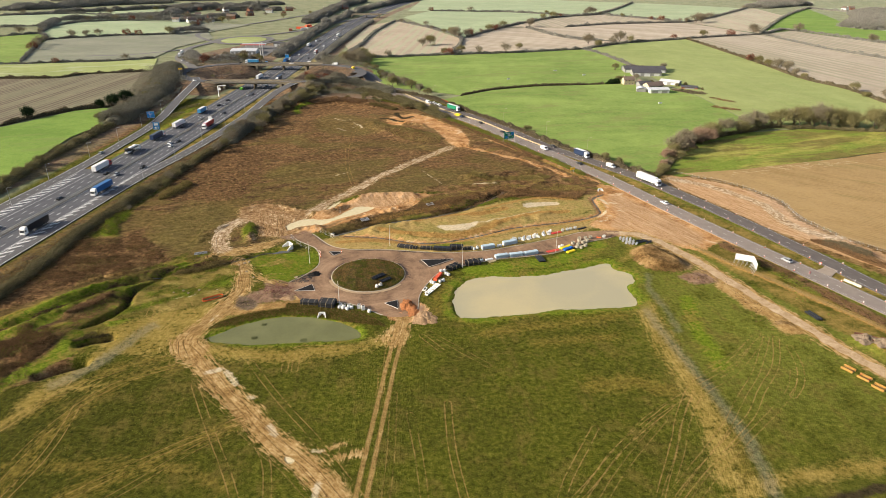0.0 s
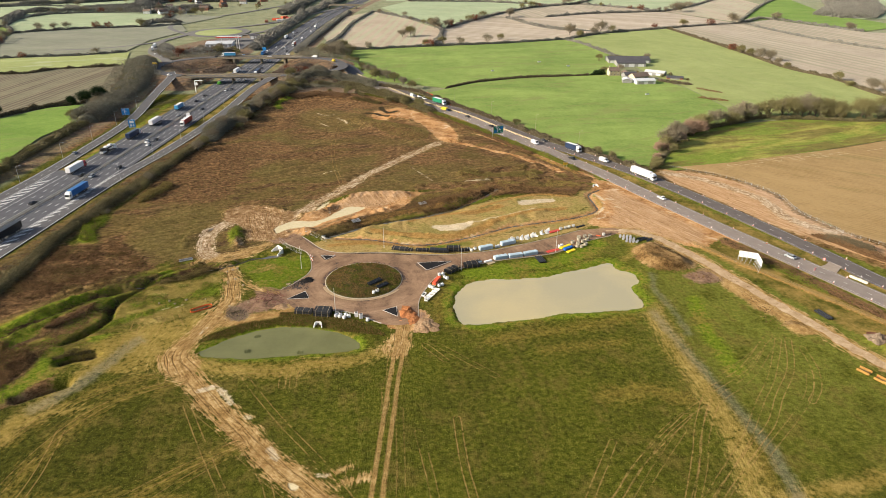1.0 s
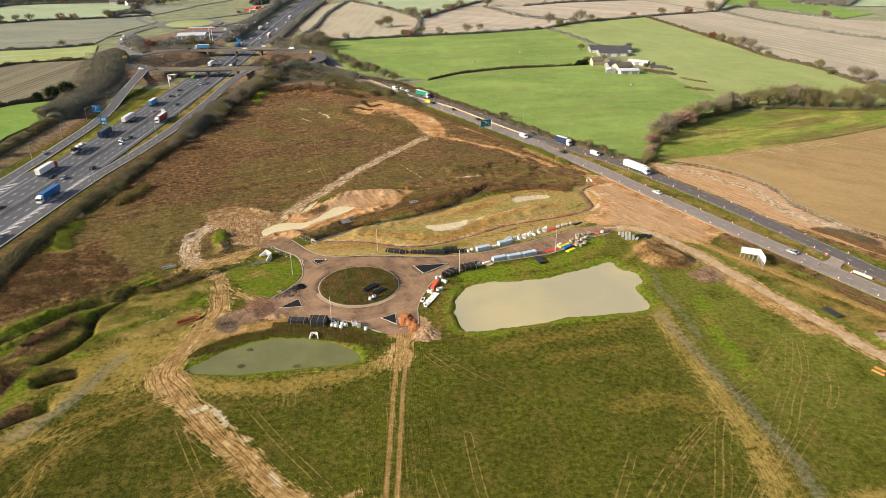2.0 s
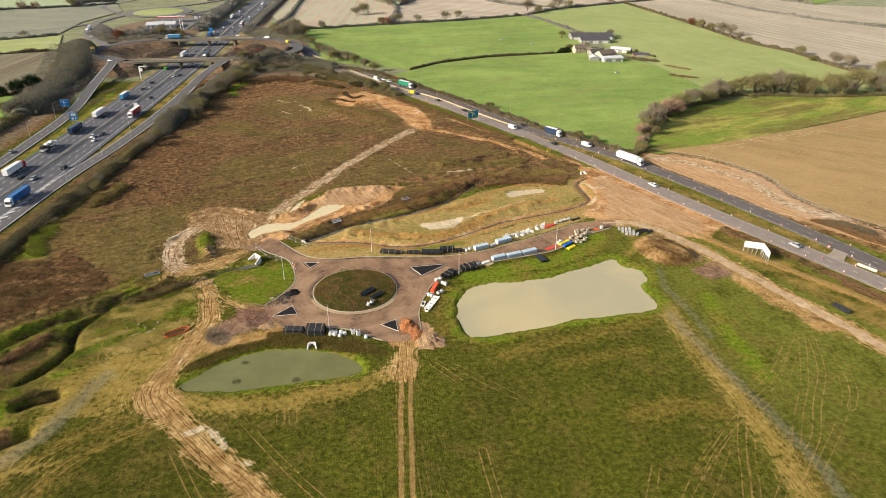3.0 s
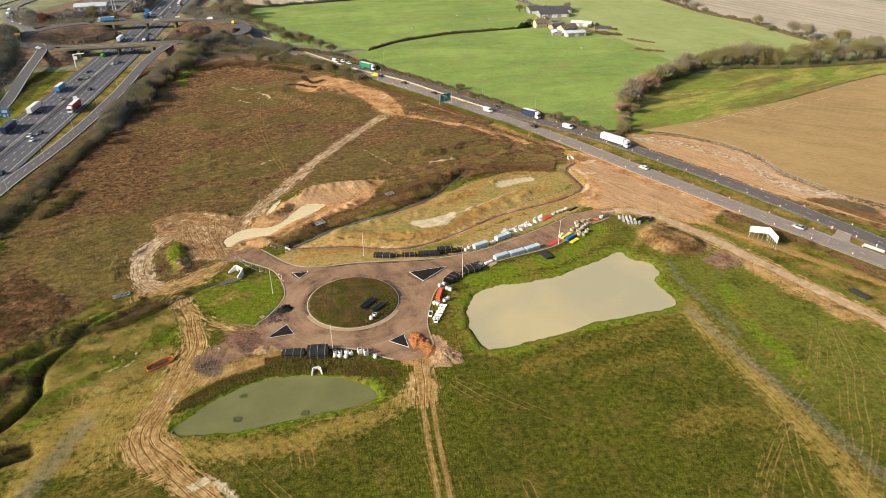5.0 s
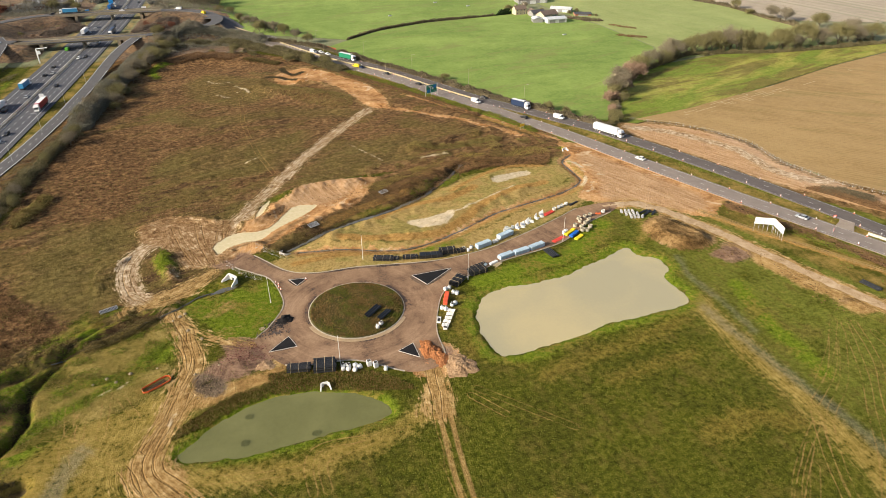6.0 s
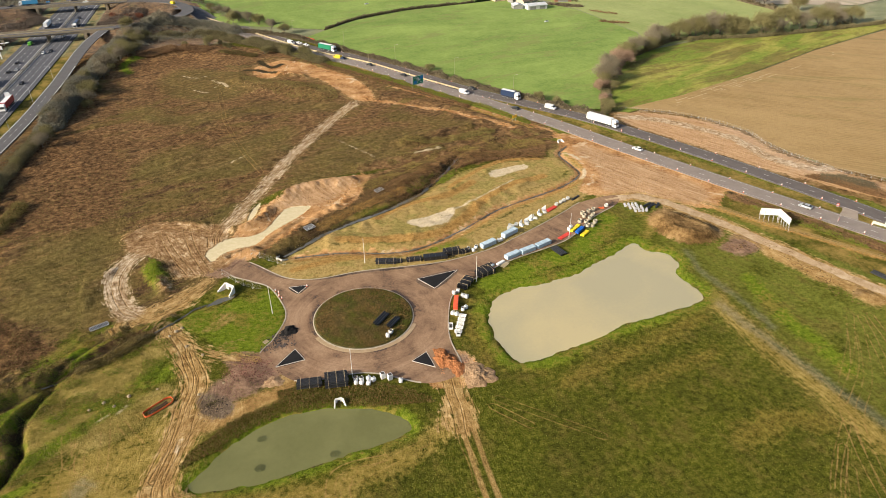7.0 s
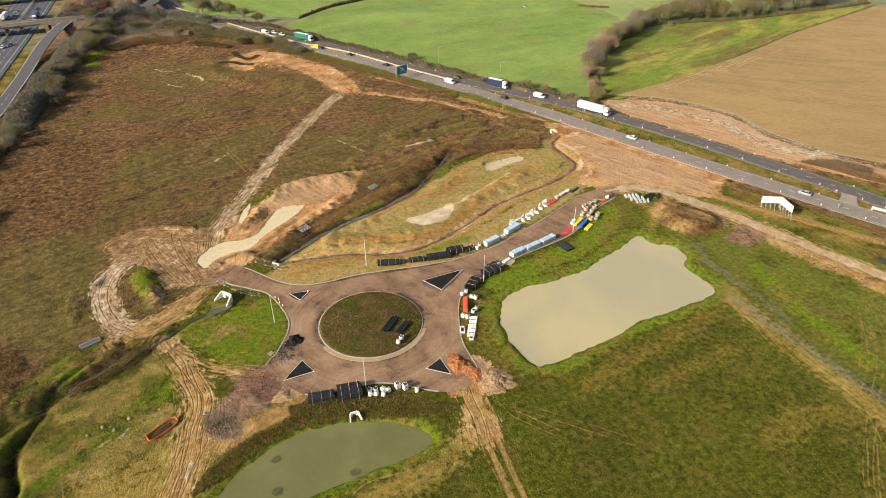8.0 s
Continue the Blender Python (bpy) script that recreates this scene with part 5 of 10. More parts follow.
# ---------------------------------------------------------------- far fields


def field_mat(name, low, high, rows=0.0, turn=0.0, row_col=None, strength=0.5, blot=None, sheen=0.025):
    m = Nodes(name, 0.95, 0.0, 0.1)
    wide = m.noise(0.012, 5, 0.65, m.scaled(1, 1.8, 1, turn), 0.4)
    n = m.math("ADD", m.math("MULTIPLY", wide, 0.45), m.math("ADD", m.math("MULTIPLY", m.noise(0.09, 5, 0.7), 0.25), m.math("MULTIPLY", m.noise(0.5, 5, 0.78), 0.3)))
    c = m.ramp(n, (0.42, low), (0.58, high))
    if blot:
        c = m.mix(m.math("MULTIPLY", m.step(m.noise(0.03, 5, 0.7, m.scaled(0.6, 2.2, 1, turn + 15), 0.6), 0.52, 0.64), 0.7), c, blot)
    if rows:
        across = m.t.nodes.new("ShaderNodeSeparateXYZ")
        m.put(across.inputs[0], m.scaled(0.002, 1.0 / rows, 1, turn))
        long = m.math("ADD", m.math("MULTIPLY", m.math("SINE", m.math("MULTIPLY", across.outputs[1], 6.283)), 0.35), m.math("MULTIPLY", m.math("SUBTRACT", m.noise(0.6, 3, 0.6, m.scaled(0.004, 1.0 / rows, 1, turn)), 0.5), 3.0))
        c = m.mix(m.math("MULTIPLY", m.step(long, -0.15, 0.35), strength), c, row_col or low)
    m.color(c)
    m.bump(m.noise(0.8, 4), 0.6, 0.4)
    m.haze_sheen(sheen)
    return m.mat


PLOUGH_TURN = 137
# far pasture and stubble are paler, with more sheen, to stand in for haze
F_GREEN = field_mat("pasture", (0.135, 0.205, 0.032), (0.235, 0.315, 0.066), blot=(0.190, 0.205, 0.055))
F_LIGHT = field_mat("young_crop", (0.205, 0.250, 0.062), (0.295, 0.330, 0.105), 4.0, 97, (0.275, 0.29, 0.10), 0.4, sheen=0.035)
F_BRIGHT = field_mat("bright_pasture", (0.120, 0.205, 0.022), (0.195, 0.290, 0.046), blot=(0.165, 0.215, 0.045))
F_STUB = field_mat("stubble", (0.290, 0.215, 0.135), (0.410, 0.315, 0.210), 12.0, 85, (0.33, 0.315, 0.18), 0.8, sheen=0.09)
F_STUB2 = field_mat("pale_stubble", (0.340, 0.260, 0.180), (0.450, 0.360, 0.260), 12.0, 146, (0.27, 0.215, 0.13), 0.8, sheen=0.09)
F_STUB3 = field_mat("brown_stubble", (0.280, 0.215, 0.140), (0.390, 0.310, 0.210), 12.0, 100, (0.24, 0.205, 0.11), 0.8, sheen=0.09)
F_PLOUGH = field_mat("drilled_soil", (0.255, 0.160, 0.058), (0.365, 0.240, 0.098), 2.2, PLOUGH_TURN, (0.345, 0.232, 0.094), 0.6, blot=(0.215, 0.160, 0.050))
F_OLIVE = field_mat("sprouting_crop", (0.150, 0.135, 0.078), (0.205, 0.182, 0.108), 4.6, 86, (0.105, 0.070, 0.046), 0.8, sheen=0.03)
F_GREY = field_mat("fallow", (0.165, 0.165, 0.105), (0.235, 0.228, 0.155), blot=(0.17, 0.185, 0.10), sheen=0.06)
F_YELLOW = field_mat("yellow_pasture", (0.220, 0.250, 0.060), (0.310, 0.340, 0.105), blot=(0.34, 0.36, 0.20), sheen=0.06)
F_PALE = field_mat("pale_pasture", (0.225, 0.280, 0.125), (0.310, 0.360, 0.185), blot=(0.28, 0.29, 0.16), sheen=0.09)
f_ = Nodes("rough_pasture", 0.95, 0.0, 0.1)
f_fine = f_.math("ADD", f_.math("MULTIPLY", f_.noise(0.9, 5, 0.75), 0.6), f_.math("MULTIPLY", f_.noise(0.12, 5, 0.7), 0.4))
f_long = f_.noise(0.035, 5, 0.72, f_.scaled(0.45, 1.9, 1, 20), 0.7)
f_col = f_.mix(f_.step(f_.noise(0.022, 4, 0.65, f_.scaled(0.6, 1.6, 1, 20), 0.5), 0.44, 0.58), f_.ramp(f_fine, (0.38, (0.120, 0.165, 0.020)), (0.62, (0.215, 0.265, 0.046))), f_.ramp(f_fine, (0.38, (0.215, 0.215, 0.036)), (0.62, (0.375, 0.350, 0.092))))
f_.color(f_.mix(f_.math("MULTIPLY", f_.step(f_long, 0.45, 0.58), 0.8), f_col, f_.ramp(f_fine, (0.38, (0.105, 0.080, 0.022)), (0.62, (0.205, 0.155, 0.055)))))
f_.bump(f_.noise(0.9, 5), 0.7, 0.5)
F_STRIP = f_.mat

rnd_marks = np.random.RandomState(4)
field_level = [0.30]


def field(points, material, label):
    """A field as a draped sheet just over the ground."""
    field_level[0] += 0.02
    out = np.array(points, float)
    if np.sum(out[:, 0] * np.roll(out[:, 1], -1) - np.roll(out[:, 0], -1) * out[:, 1]) < 0:
        out = out[::-1]
    lo, hi = out.min(0), out.max(0)
    step = max(12.0, (hi - lo).max() / 14)
    bm = bmesh.new()
    bm.faces.new([bm.verts.new((x, y, 0)) for x, y in out])
    for ax in (0, 1):
        for v in np.arange(lo[ax] + step, hi[ax], step):
            co, no = [0, 0, 0], [0, 0, 0]
            co[ax], no[ax] = v, 1
            bmesh.ops.bisect_plane(bm, geom=bm.verts[:] + bm.edges[:] + bm.faces[:], plane_co=co, plane_no=no)
    for v in bm.verts:
        v.co.z = gz(v.co.x, v.co.y) + field_level[0]
    me = bpy.data.meshes.new("field")
    bm.to_mesh(me)
    bm.free()
    me.materials.append(material)
    return tagged(new("field", me), label, "field", kind="structure")


field([(-52, 600), (14, 561), (42, 586), (85, 606), (145, 616), (170, 622), (205, 700), (189, 824), (175, 858), (92, 826), (8, 804), (-97, 774), (-100, 720), (-78, 670)], F_GREEN, "bright green grazed pasture")
field([(14, 558), (-4, 540), (28, 492), (49, 450), (69, 411), (88, 380), (106, 352), (119, 348), (136, 376), (155, 404), (178, 424), (205, 440), (222, 480), (218, 560), (205, 600), (170, 620), (145, 614), (85, 604), (42, 584)], F_GREEN, "bright green pasture beside the dual carriageway")
field([(205, 700), (207, 622), (219, 562), (223, 480), (206, 440), (252, 452), (305, 442), (362, 440), (365, 533), (365, 593), (352, 650), (353, 739), (351, 829), (347, 971), (240, 917), (177, 858), (191, 824)], F_LIGHT, "broad light green young crop")
field([(119, 346), (130, 339), (170, 352), (239, 377), (302, 402), (420, 440), (420, 446), (305, 440), (252, 448), (204, 436), (178, 420), (155, 402), (136, 374)], F_STRIP, "rough yellow green strip of pasture")
field([(132, 345), (149, 334), (161, 319), (168, 301), (167, 284), (168, 274), (172, 263), (174, 255), (186, 240), (206, 204), (300, 60), (420, -40), (600, 300), (420, 438), (302, 401), (239, 376), (170, 353)], F_PLOUGH, "drilled tan arable field with tramlines")
field([(-109, 790), (8, 808), (22, 974), (-26, 1112), (-90, 1226), (-130, 1150), (-134, 900)], F_STUB, "brown stubble field with green streaks")
field([(10, 806), (92, 828), (175, 862), (240, 921), (237, 937), (174, 979), (132, 1118), (95, 1117), (31, 988), (24, 974)], F_STUB2, "pale stubble field")
field([(134, 1120), (176, 983), (239, 939), (347, 975), (421, 1010), (480, 1036), (421, 1205), (283, 1170), (197, 1121)], F_STUB2, "wide pale brown stubble")
field([(97, 1121), (132, 1122), (197, 1125), (283, 1174), (421, 1209), (307, 1373), (205, 1294)], F_STUB3, "narrow brown stubble field")
field([(-24, 1114), (24, 978), (31, 992), (95, 1121), (205, 1298), (237, 1357), (132, 1433), (-34, 1455), (-80, 1300)], F_PALE, "pale green meadow")
field([(309, 1377), (423, 1211), (683, 1567), (472, 1742), (310, 1390)], F_PALE, "pale green meadow between hedges")
field([(-80, 1460), (132, 1437), (237, 1361), (310, 1392), (470, 1746), (200, 1900), (-60, 1850)], F_PALE, "far pale green fields")
field([(351, 975), (353, 829), (355, 739), (354, 650), (367, 593), (366, 533), (440, 500), (640, 560), (518, 784), (492, 883), (482, 1034), (423, 1012)], F_STUB3, "brown stubble slope with tramlines")
field([(484, 1032), (494, 885), (520, 786), (640, 700), (760, 860), (607, 928), (555, 1088)], F_STUB3, "brown stubble beyond a hedge")
field([(487, 1052), (557, 1094), (609, 932), (711, 1000), (711, 1096), (687, 1140), (820, 1570), (670, 1350)], F_BRIGHT, "green pasture with a worn path")
field([(423, 1211), (484, 1050), (670, 1354), (700, 1560), (683, 1565)], F_STUB, "brown field on a slope")
field([(690, 1140), (895, 1472), (860, 1600), (1100, 1500), (960, 1100), (713, 1098)], F_PALE, "pale far pasture")
field([(-311, 447), (-302, 472), (-283, 501), (-262, 512), (-252, 540), (-270, 590), (-300, 674), (-355, 658), (-380, 632), (-460, 630), (-620, 600), (-460, 440)], F_OLIVE, "sprouting crop in rows on brown soil")
field([(-308, 440), (-283, 494), (-262, 506), (-240, 494), (-240, 463), (-246, 415), (-238, 353), (-233, 319), (-250, 200), (-400, 160), (-620, 420), (-460, 430)], F_BRIGHT, "bright green pasture beside the motorway")
field([(-300, 676), (-355, 662), (-380, 636), (-460, 634), (-640, 620), (-640, 720), (-482, 716), (-428, 729), (-377, 739), (-330, 764)], F_YELLOW, "yellow green wet pasture")
field([(-337, 770), (-377, 743), (-428, 733), (-470, 736), (-534, 883), (-548, 929), (-483, 978), (-410, 1002), (-362, 1034), (-330, 960), (-345, 860)], F_GREY, "grey brown fallow field")
field([(-484, 718), (-640, 722), (-760, 800), (-640, 953), (-600, 996), (-552, 931), (-536, 883), (-472, 738)], F_GREEN, "green pasture between hedges")
field([(-550, 935), (-483, 982), (-410, 1006), (-430, 1180), (-560, 1200), (-628, 1166), (-631, 1092), (-598, 1000)], F_PALE, "pale green meadow")
field([(-410, 1008), (-362, 1038), (-330, 1150), (-426, 1182)], F_GREY, "grey brown far field")
field([(-634, 1092), (-631, 1166), (-634, 1297), (-720, 1340), (-850, 1284), (-716, 1085)], F_PALE, "far pale pasture")
field([(-630, 1168), (-560, 1204), (-430, 1186), (-470, 1340), (-561, 1363), (-630, 1297)], F_PALE, "far pale pasture")
field([(-846, 1290), (-722, 1344), (-632, 1302), (-561, 1367), (-618, 1504), (-770, 1352)], F_PALE, "far pale pasture")

wheel_marks = Build()
for k, (pts, off) in enumerate((([(136, 341), (190, 358), (240, 375), (300, 397)], 0), ([(138, 338), (176, 350), (210, 361), (250, 374)], 0), ([(148, 339), (170, 345), (184, 347), (200, 355)], 0), ([(134, 338), (146, 334), (158, 324)], 0), ([(150, 336), (156, 341), (166, 342)], 0), ([(196, 352), (236, 366), (270, 378), (310, 392)], 0))):
    line = curve(pts, 1.5)
    for s in (-1.0, 1.0):
        path = offset(line, s)
        run = 0
        while run < len(path) - 3:
            n = 2 + rnd_marks.randint(4)
            if rnd_marks.rand() > 0.66:
                seg = path[run:run + n + 1]
                wheel_marks.sweep([(x, y, gz(x, y) + 0.405) for x, y in seg], [(0.2, 0.0), (-0.2, 0.0)])
            run += n
solid("wheel_marks", wheel_marks, plain("wet_wheel_marks", (0.37, 0.26, 0.12), (0.50, 0.38, 0.22), 1.0, 0.6), "pale wet wheel marks on the drilled headland", "wheel marks", kind="stuff")

# ---------------------------------------------------------------- hedges, thickets and trees
rnd = np.random.RandomState(7)


def foliage_mat(name, *stops, sheen=0.0):
    m = Nodes(name, 0.9, 0.0, 0.1)
    m.color(m.ramp(m.math("ADD", m.math("MULTIPLY", m.island(), 0.40), m.math("MULTIPLY", m.noise(0.16, 4, 0.7), 0.60)), *stops))
    m.haze_sheen(sheen)
    return m.mat


MAT_HEDGE = foliage_mat("winter_hedge", (0.15, (0.075, 0.062, 0.038)), (0.5, (0.140, 0.114, 0.070)), (0.85, (0.220, 0.185, 0.120)))
MAT_THICKET = foliage_mat("winter_thicket", (0.25, (0.080, 0.070, 0.034)), (0.5, (0.150, 0.130, 0.066)), (0.75, (0.240, 0.208, 0.112)))
MAT_BROWN_BUSH = foliage_mat("bracken", (0.15, (0.085, 0.048, 0.023)), (0.5, (0.185, 0.110, 0.055)), (0.85, (0.310, 0.200, 0.105)))
MAT_BARK = plain("bark", (0.090, 0.076, 0.056), (0.190, 0.165, 0.128), 3.0, 0.95)
MAT_TWIG_GREY = foliage_mat("grey_twigs", (0.15, (0.130, 0.110, 0.074)), (0.5, (0.210, 0.178, 0.122)), (0.85, (0.300, 0.260, 0.185)))
MAT_TWIG_PINK = foliage_mat("russet_twigs", (0.2, (0.190, 0.125, 0.082)), (0.5, (0.310, 0.210, 0.145)), (0.8, (0.420, 0.300, 0.215)))
MAT_TWIG_OLIVE = foliage_mat("olive_twigs", (0.15, (0.115, 0.104, 0.042)), (0.5, (0.188, 0.168, 0.074)), (0.85, (0.270, 0.240, 0.116)))
MAT_EVERGREEN = foliage_mat("evergreen", (0.15, (0.010, 0.020, 0.008)), (0.5, (0.024, 0.042, 0.016)), (0.85, (0.045, 0.070, 0.026)))
MAT_COPPER = foliage_mat("copper_leaves", (0.15, (0.095, 0.036, 0.022)), (0.5, (0.165, 0.064, 0.038)), (0.85, (0.240, 0.105, 0.062)))


# far hedge, scrub and thicket in greyer, paler colours that hold distance haze
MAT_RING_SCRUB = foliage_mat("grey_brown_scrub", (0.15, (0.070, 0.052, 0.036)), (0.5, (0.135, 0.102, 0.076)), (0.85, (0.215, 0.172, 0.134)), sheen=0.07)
MAT_HEDGE_HAZED = foliage_mat("hazed_far_hedge", (0.25, (0.140, 0.134, 0.112)), (0.5, (0.215, 0.204, 0.172)), (0.75, (0.300, 0.285, 0.245)), sheen=0.12)
MAT_THICKET_HAZED = foliage_mat("hazed_winter_thicket", (0.25, (0.112, 0.104, 0.072)), (0.5, (0.185, 0.172, 0.122)), (0.75, (0.270, 0.250, 0.186)), sheen=0.09)


def mesh_np(name, verts, faces, material):
    """A triangle mesh from arrays."""
    me = bpy.data.meshes.new(name)
    me.vertices.add(len(verts))
    me.vertices.foreach_set("co", np.asarray(verts, np.float32).reshape(-1))
    f = np.asarray(faces, np.int32)
    me.loops.add(f.size)
    me.loops.foreach_set("vertex_index", f.reshape(-1))
    me.polygons.add(len(f))
    me.polygons.foreach_set("loop_start", np.arange(len(f), dtype=np.int32) * f.shape[1])
    me.materials.append(material)
    me.update(calc_edges=True)
    return me


def sprays(centres, size, flat=0.5, stretch=1.6):
    """Small pointed leaf and twig triangles, at random turns, one at each centre."""
    n = len(centres)
    a = rnd.normal(size=(n, 3))
    a[:, 2] = np.abs(a[:, 2]) * flat + 0.25
    a /= np.linalg.norm(a, axis=1)[:, None]
    b = np.cross(a, rnd.normal(size=(n, 3)))
    b /= np.linalg.norm(b, axis=1)[:, None] + 1e-9
    s = (size if np.ndim(size) else np.full(n, size))[:, None] * (0.6 + 0.8 * rnd.rand(n, 1))
    v = np.stack([centres - b * s * 0.5, centres + b * s * 0.5, centres + a * s * stretch], 1).reshape(-1, 3)
    return v, np.arange(3 * n).reshape(-1, 3)


def gz_many(x, y):
    i = np.clip(np.searchsorted(GX, x) - 1, 0, len(GX) - 2)
    j = np.clip(np.searchsorted(GY, y) - 1, 0, len(GY) - 2)
    u, v = (x - GX[i]) / (GX[i + 1] - GX[i]), (y - GY[j]) / (GY[j + 1] - GY[j])
    return (Z[j, i] * (1 - u) + Z[j, i + 1] * u) * (1 - v) + (Z[j + 1, i] * (1 - u) + Z[j + 1, i + 1] * u) * v


def hedge(points, width, height, material=None, grain=0.5, density=30, label="", name="hedge", gaps=0.0, wild=0.35, feather=1.6):
    """A hedge: a lumpy core with sprays of twigs all over it, one mesh."""
    line = curve(points, max(1.5, grain * 3))
    n = len(line)
    d = np.gradient(line, axis=0)
    d /= np.linalg.norm(d, axis=1)[:, None]
    nx_, ny_ = d[:, 1], -d[:, 0]
    k = 7
    hs = height * (1 + wild * wave_noise(line[:, 0] * 1.0, line[:, 1] * 1.0, height * 2.5, int(abs(line[0, 0])) % 90 + 1) + 0.25 * (rnd.rand(n) - 0.5))
    if gaps:
        hs *= np.where(wave_noise(line[:, 0], line[:, 1], 22, 17) < -1.0 + gaps, 0.25, 1.0)
    end = np.minimum(np.arange(n), n - 1 - np.arange(n))
    taper = smooth01((end + 0.15) / 3.0)
    hs = np.clip(hs, height * 0.2, height * 2) * taper
    base = gz_many(line[:, 0], line[:, 1])
    ang = np.linspace(0, math.pi, k)
    core_r = 0.78 if feather < 2 else (0.42 if name == "scrub_bank" else 0.62)
    vs = np.zeros((n, k, 3))
    for j, a in enumerate(ang):
        w = width / 2 * math.cos(a) * core_r * taper * (1 + 0.3 * (rnd.rand(n) - 0.5))
        vs[:, j, 0], vs[:, j, 1] = line[:, 0] + nx_ * w, line[:, 1] + ny_ * w
        vs[:, j, 2] = base - 0.2 + (hs * core_r * math.sin(a) ** 0.7) * (1 + 0.2 * (rnd.rand(n) - 0.5))
    ii = np.arange(n * k).reshape(n, k)
    q = np.stack([ii[:-1, :-1], ii[1:, :-1], ii[1:, 1:], ii[:-1, 1:]], -1).reshape(-1, 4)
    tri = np.vstack([q[:, [0, 1, 2]], q[:, [0, 2, 3]]])
    length = float(np.sum(np.linalg.norm(np.diff(line, axis=0), axis=1)))
    m = int(length * density)
    t = rnd.rand(m) * (n - 1.001)
    i0 = t.astype(int)
    fr = (t - i0)[:, None]
    pl = line[i0] * (1 - fr) + line[i0 + 1] * fr
    a = rnd.rand(m) * math.pi
    r = 0.72 + 0.34 * rnd.rand(m)
    w = width / 2 * np.cos(a) * r * taper[i0]
    c = np.stack([pl[:, 0] + nx_[i0] * w, pl[:, 1] + ny_[i0] * w, base[i0] + hs[i0] * r * np.sin(a) ** 0.7], 1)
    if feather > 2:
        c = np.vstack([c, c + rnd.normal(size=c.shape) * np.array([0.5, 0.5, 0.3])])
    sv, sf = sprays(c, grain * (0.32 if feather > 2 else 1.0), 0.8, feather * (1.3 if feather > 2 else 1.0))
    me = mesh_np(name, np.vstack([vs.reshape(-1, 3), sv]), np.vstack([tri, sf + n * k]), material or MAT_HEDGE)
    return tagged(new(name, me), label or "bare clipped winter hedge along a field edge", "hedge", kind="stuff")


# near and middle hedges
hedge([(-43, 575), (-10, 545), (10, 512), (30, 478), (52, 440), (72, 404), (91, 374), (107, 350), (116, 338)], 3.2, 2.6, grain=0.45, density=60, label="brown leafless hedge beside the dual carriageway", wild=0.5)
hedge([(14, 560), (42, 586), (85, 606), (120, 612), (150, 616)], 2.4, 1.7, grain=0.5, density=30)
hedge([(150, 616), (166, 622)], 4.0, 3.6, MAT_EVERGREEN, grain=0.6, density=60, label="dark evergreen garden hedge")
hedge([(158, 254), (164, 245), (169, 234), (176, 224)], 3.0, 1.8, MAT_BROWN_BUSH, grain=0.4, density=120, feather=3.5, label="dark hedge above a cut bank")
for pts in ([(-97, 774), (8, 806), (92, 828), (175, 860)], [(175, 860), (189, 824), (200, 750), (206, 705)], [(175, 860), (240, 919), (347, 973), (423, 1010), (482, 1034)], [(347, 973), (351, 829), (353, 739), (352, 650), (366, 593), (364, 533), (372, 480)],
            [(-120, 800), (-112, 900), (-110, 1050), (-90, 1228)], [(-90, 1228), (-26, 1114), (22, 978), (8, 808)], [(31, 990), (95, 1119), (205, 1296), (309, 1375)], [(309, 1375), (421, 1208)], [(132, 1120), (175, 981), (238, 938)], [(197, 1123), (283, 1172), (422, 1208)],
            [(422, 1208), (500, 1300), (684, 1568)], [(-34, 1457), (132, 1435), (237, 1359), (310, 1390), (472, 1744)], [(483, 1034), (556, 1092), (608, 930)], [(484, 1034), (493, 885), (519, 786), (560, 720)], [(487, 1050), (670, 1352), (828, 1576)], [(828, 1576), (857, 1468), (880, 1361)],
            [(-311, 446), (-302, 471), (-283, 500), (-262, 511), (-250, 540)], [(-460, 632), (-380, 634), (-355, 660), (-305, 675)], [(-640, 720), (-482, 717), (-428, 731), (-377, 741), (-335, 768)], [(-471, 737), (-535, 883), (-550, 931), (-483, 980), (-410, 1005), (-362, 1036)],
            [(-760, 800), (-640, 955), (-600, 998), (-551, 933)], [(-600, 998), (-631, 1092), (-629, 1166), (-631, 1297), (-561, 1364)], [(-716, 1087), (-633, 1100)], [(-629, 1166), (-560, 1202), (-428, 1184), (-410, 1006)], [(-850, 1286), (-720, 1342), (-631, 1299)], [(-841, 1290), (-770, 1354), (-618, 1506)], [(-460, 436), (-312, 444)]):
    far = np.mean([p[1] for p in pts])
    # hedges beyond 700 m take the colour paled for haze
    hedge(pts, 3.2 if far < 1000 else 4.5, 2.4 if far < 1000 else 3.2, MAT_HEDGE if far < 700 else MAT_HEDGE_HAZED, grain=0.8 if far < 900 else 1.1, density=20 if far < 900 else 14, wild=0.55)
hedge([(-300, 678), (-290, 690), (-276, 640), (-262, 590), (-250, 545)], 14, 5.5, MAT_THICKET_HAZED, grain=0.8, density=70, label="dense bare thicket beside the slip road", name="thicket", feather=4.5)
# thickets along the motorway and round the junction
hedge([(-159, 180), (-156, 224), (-158, 262), (-155, 288), (-149, 334), (-141, 400)], 6.0, 2.4, MAT_THICKET, grain=0.4, density=150, label="bare brown scrub belt between motorway and field", name="thicket", wild=0.6, feather=4.5)
hedge([(-140, 400), (-136, 450), (-131, 502), (-124, 550), (-110, 585)], 12.0, 5.5, MAT_THICKET_HAZED, grain=0.55, density=300, label="tall bare thicket below the motorway junction", name="thicket", wild=0.5, feather=4.5)
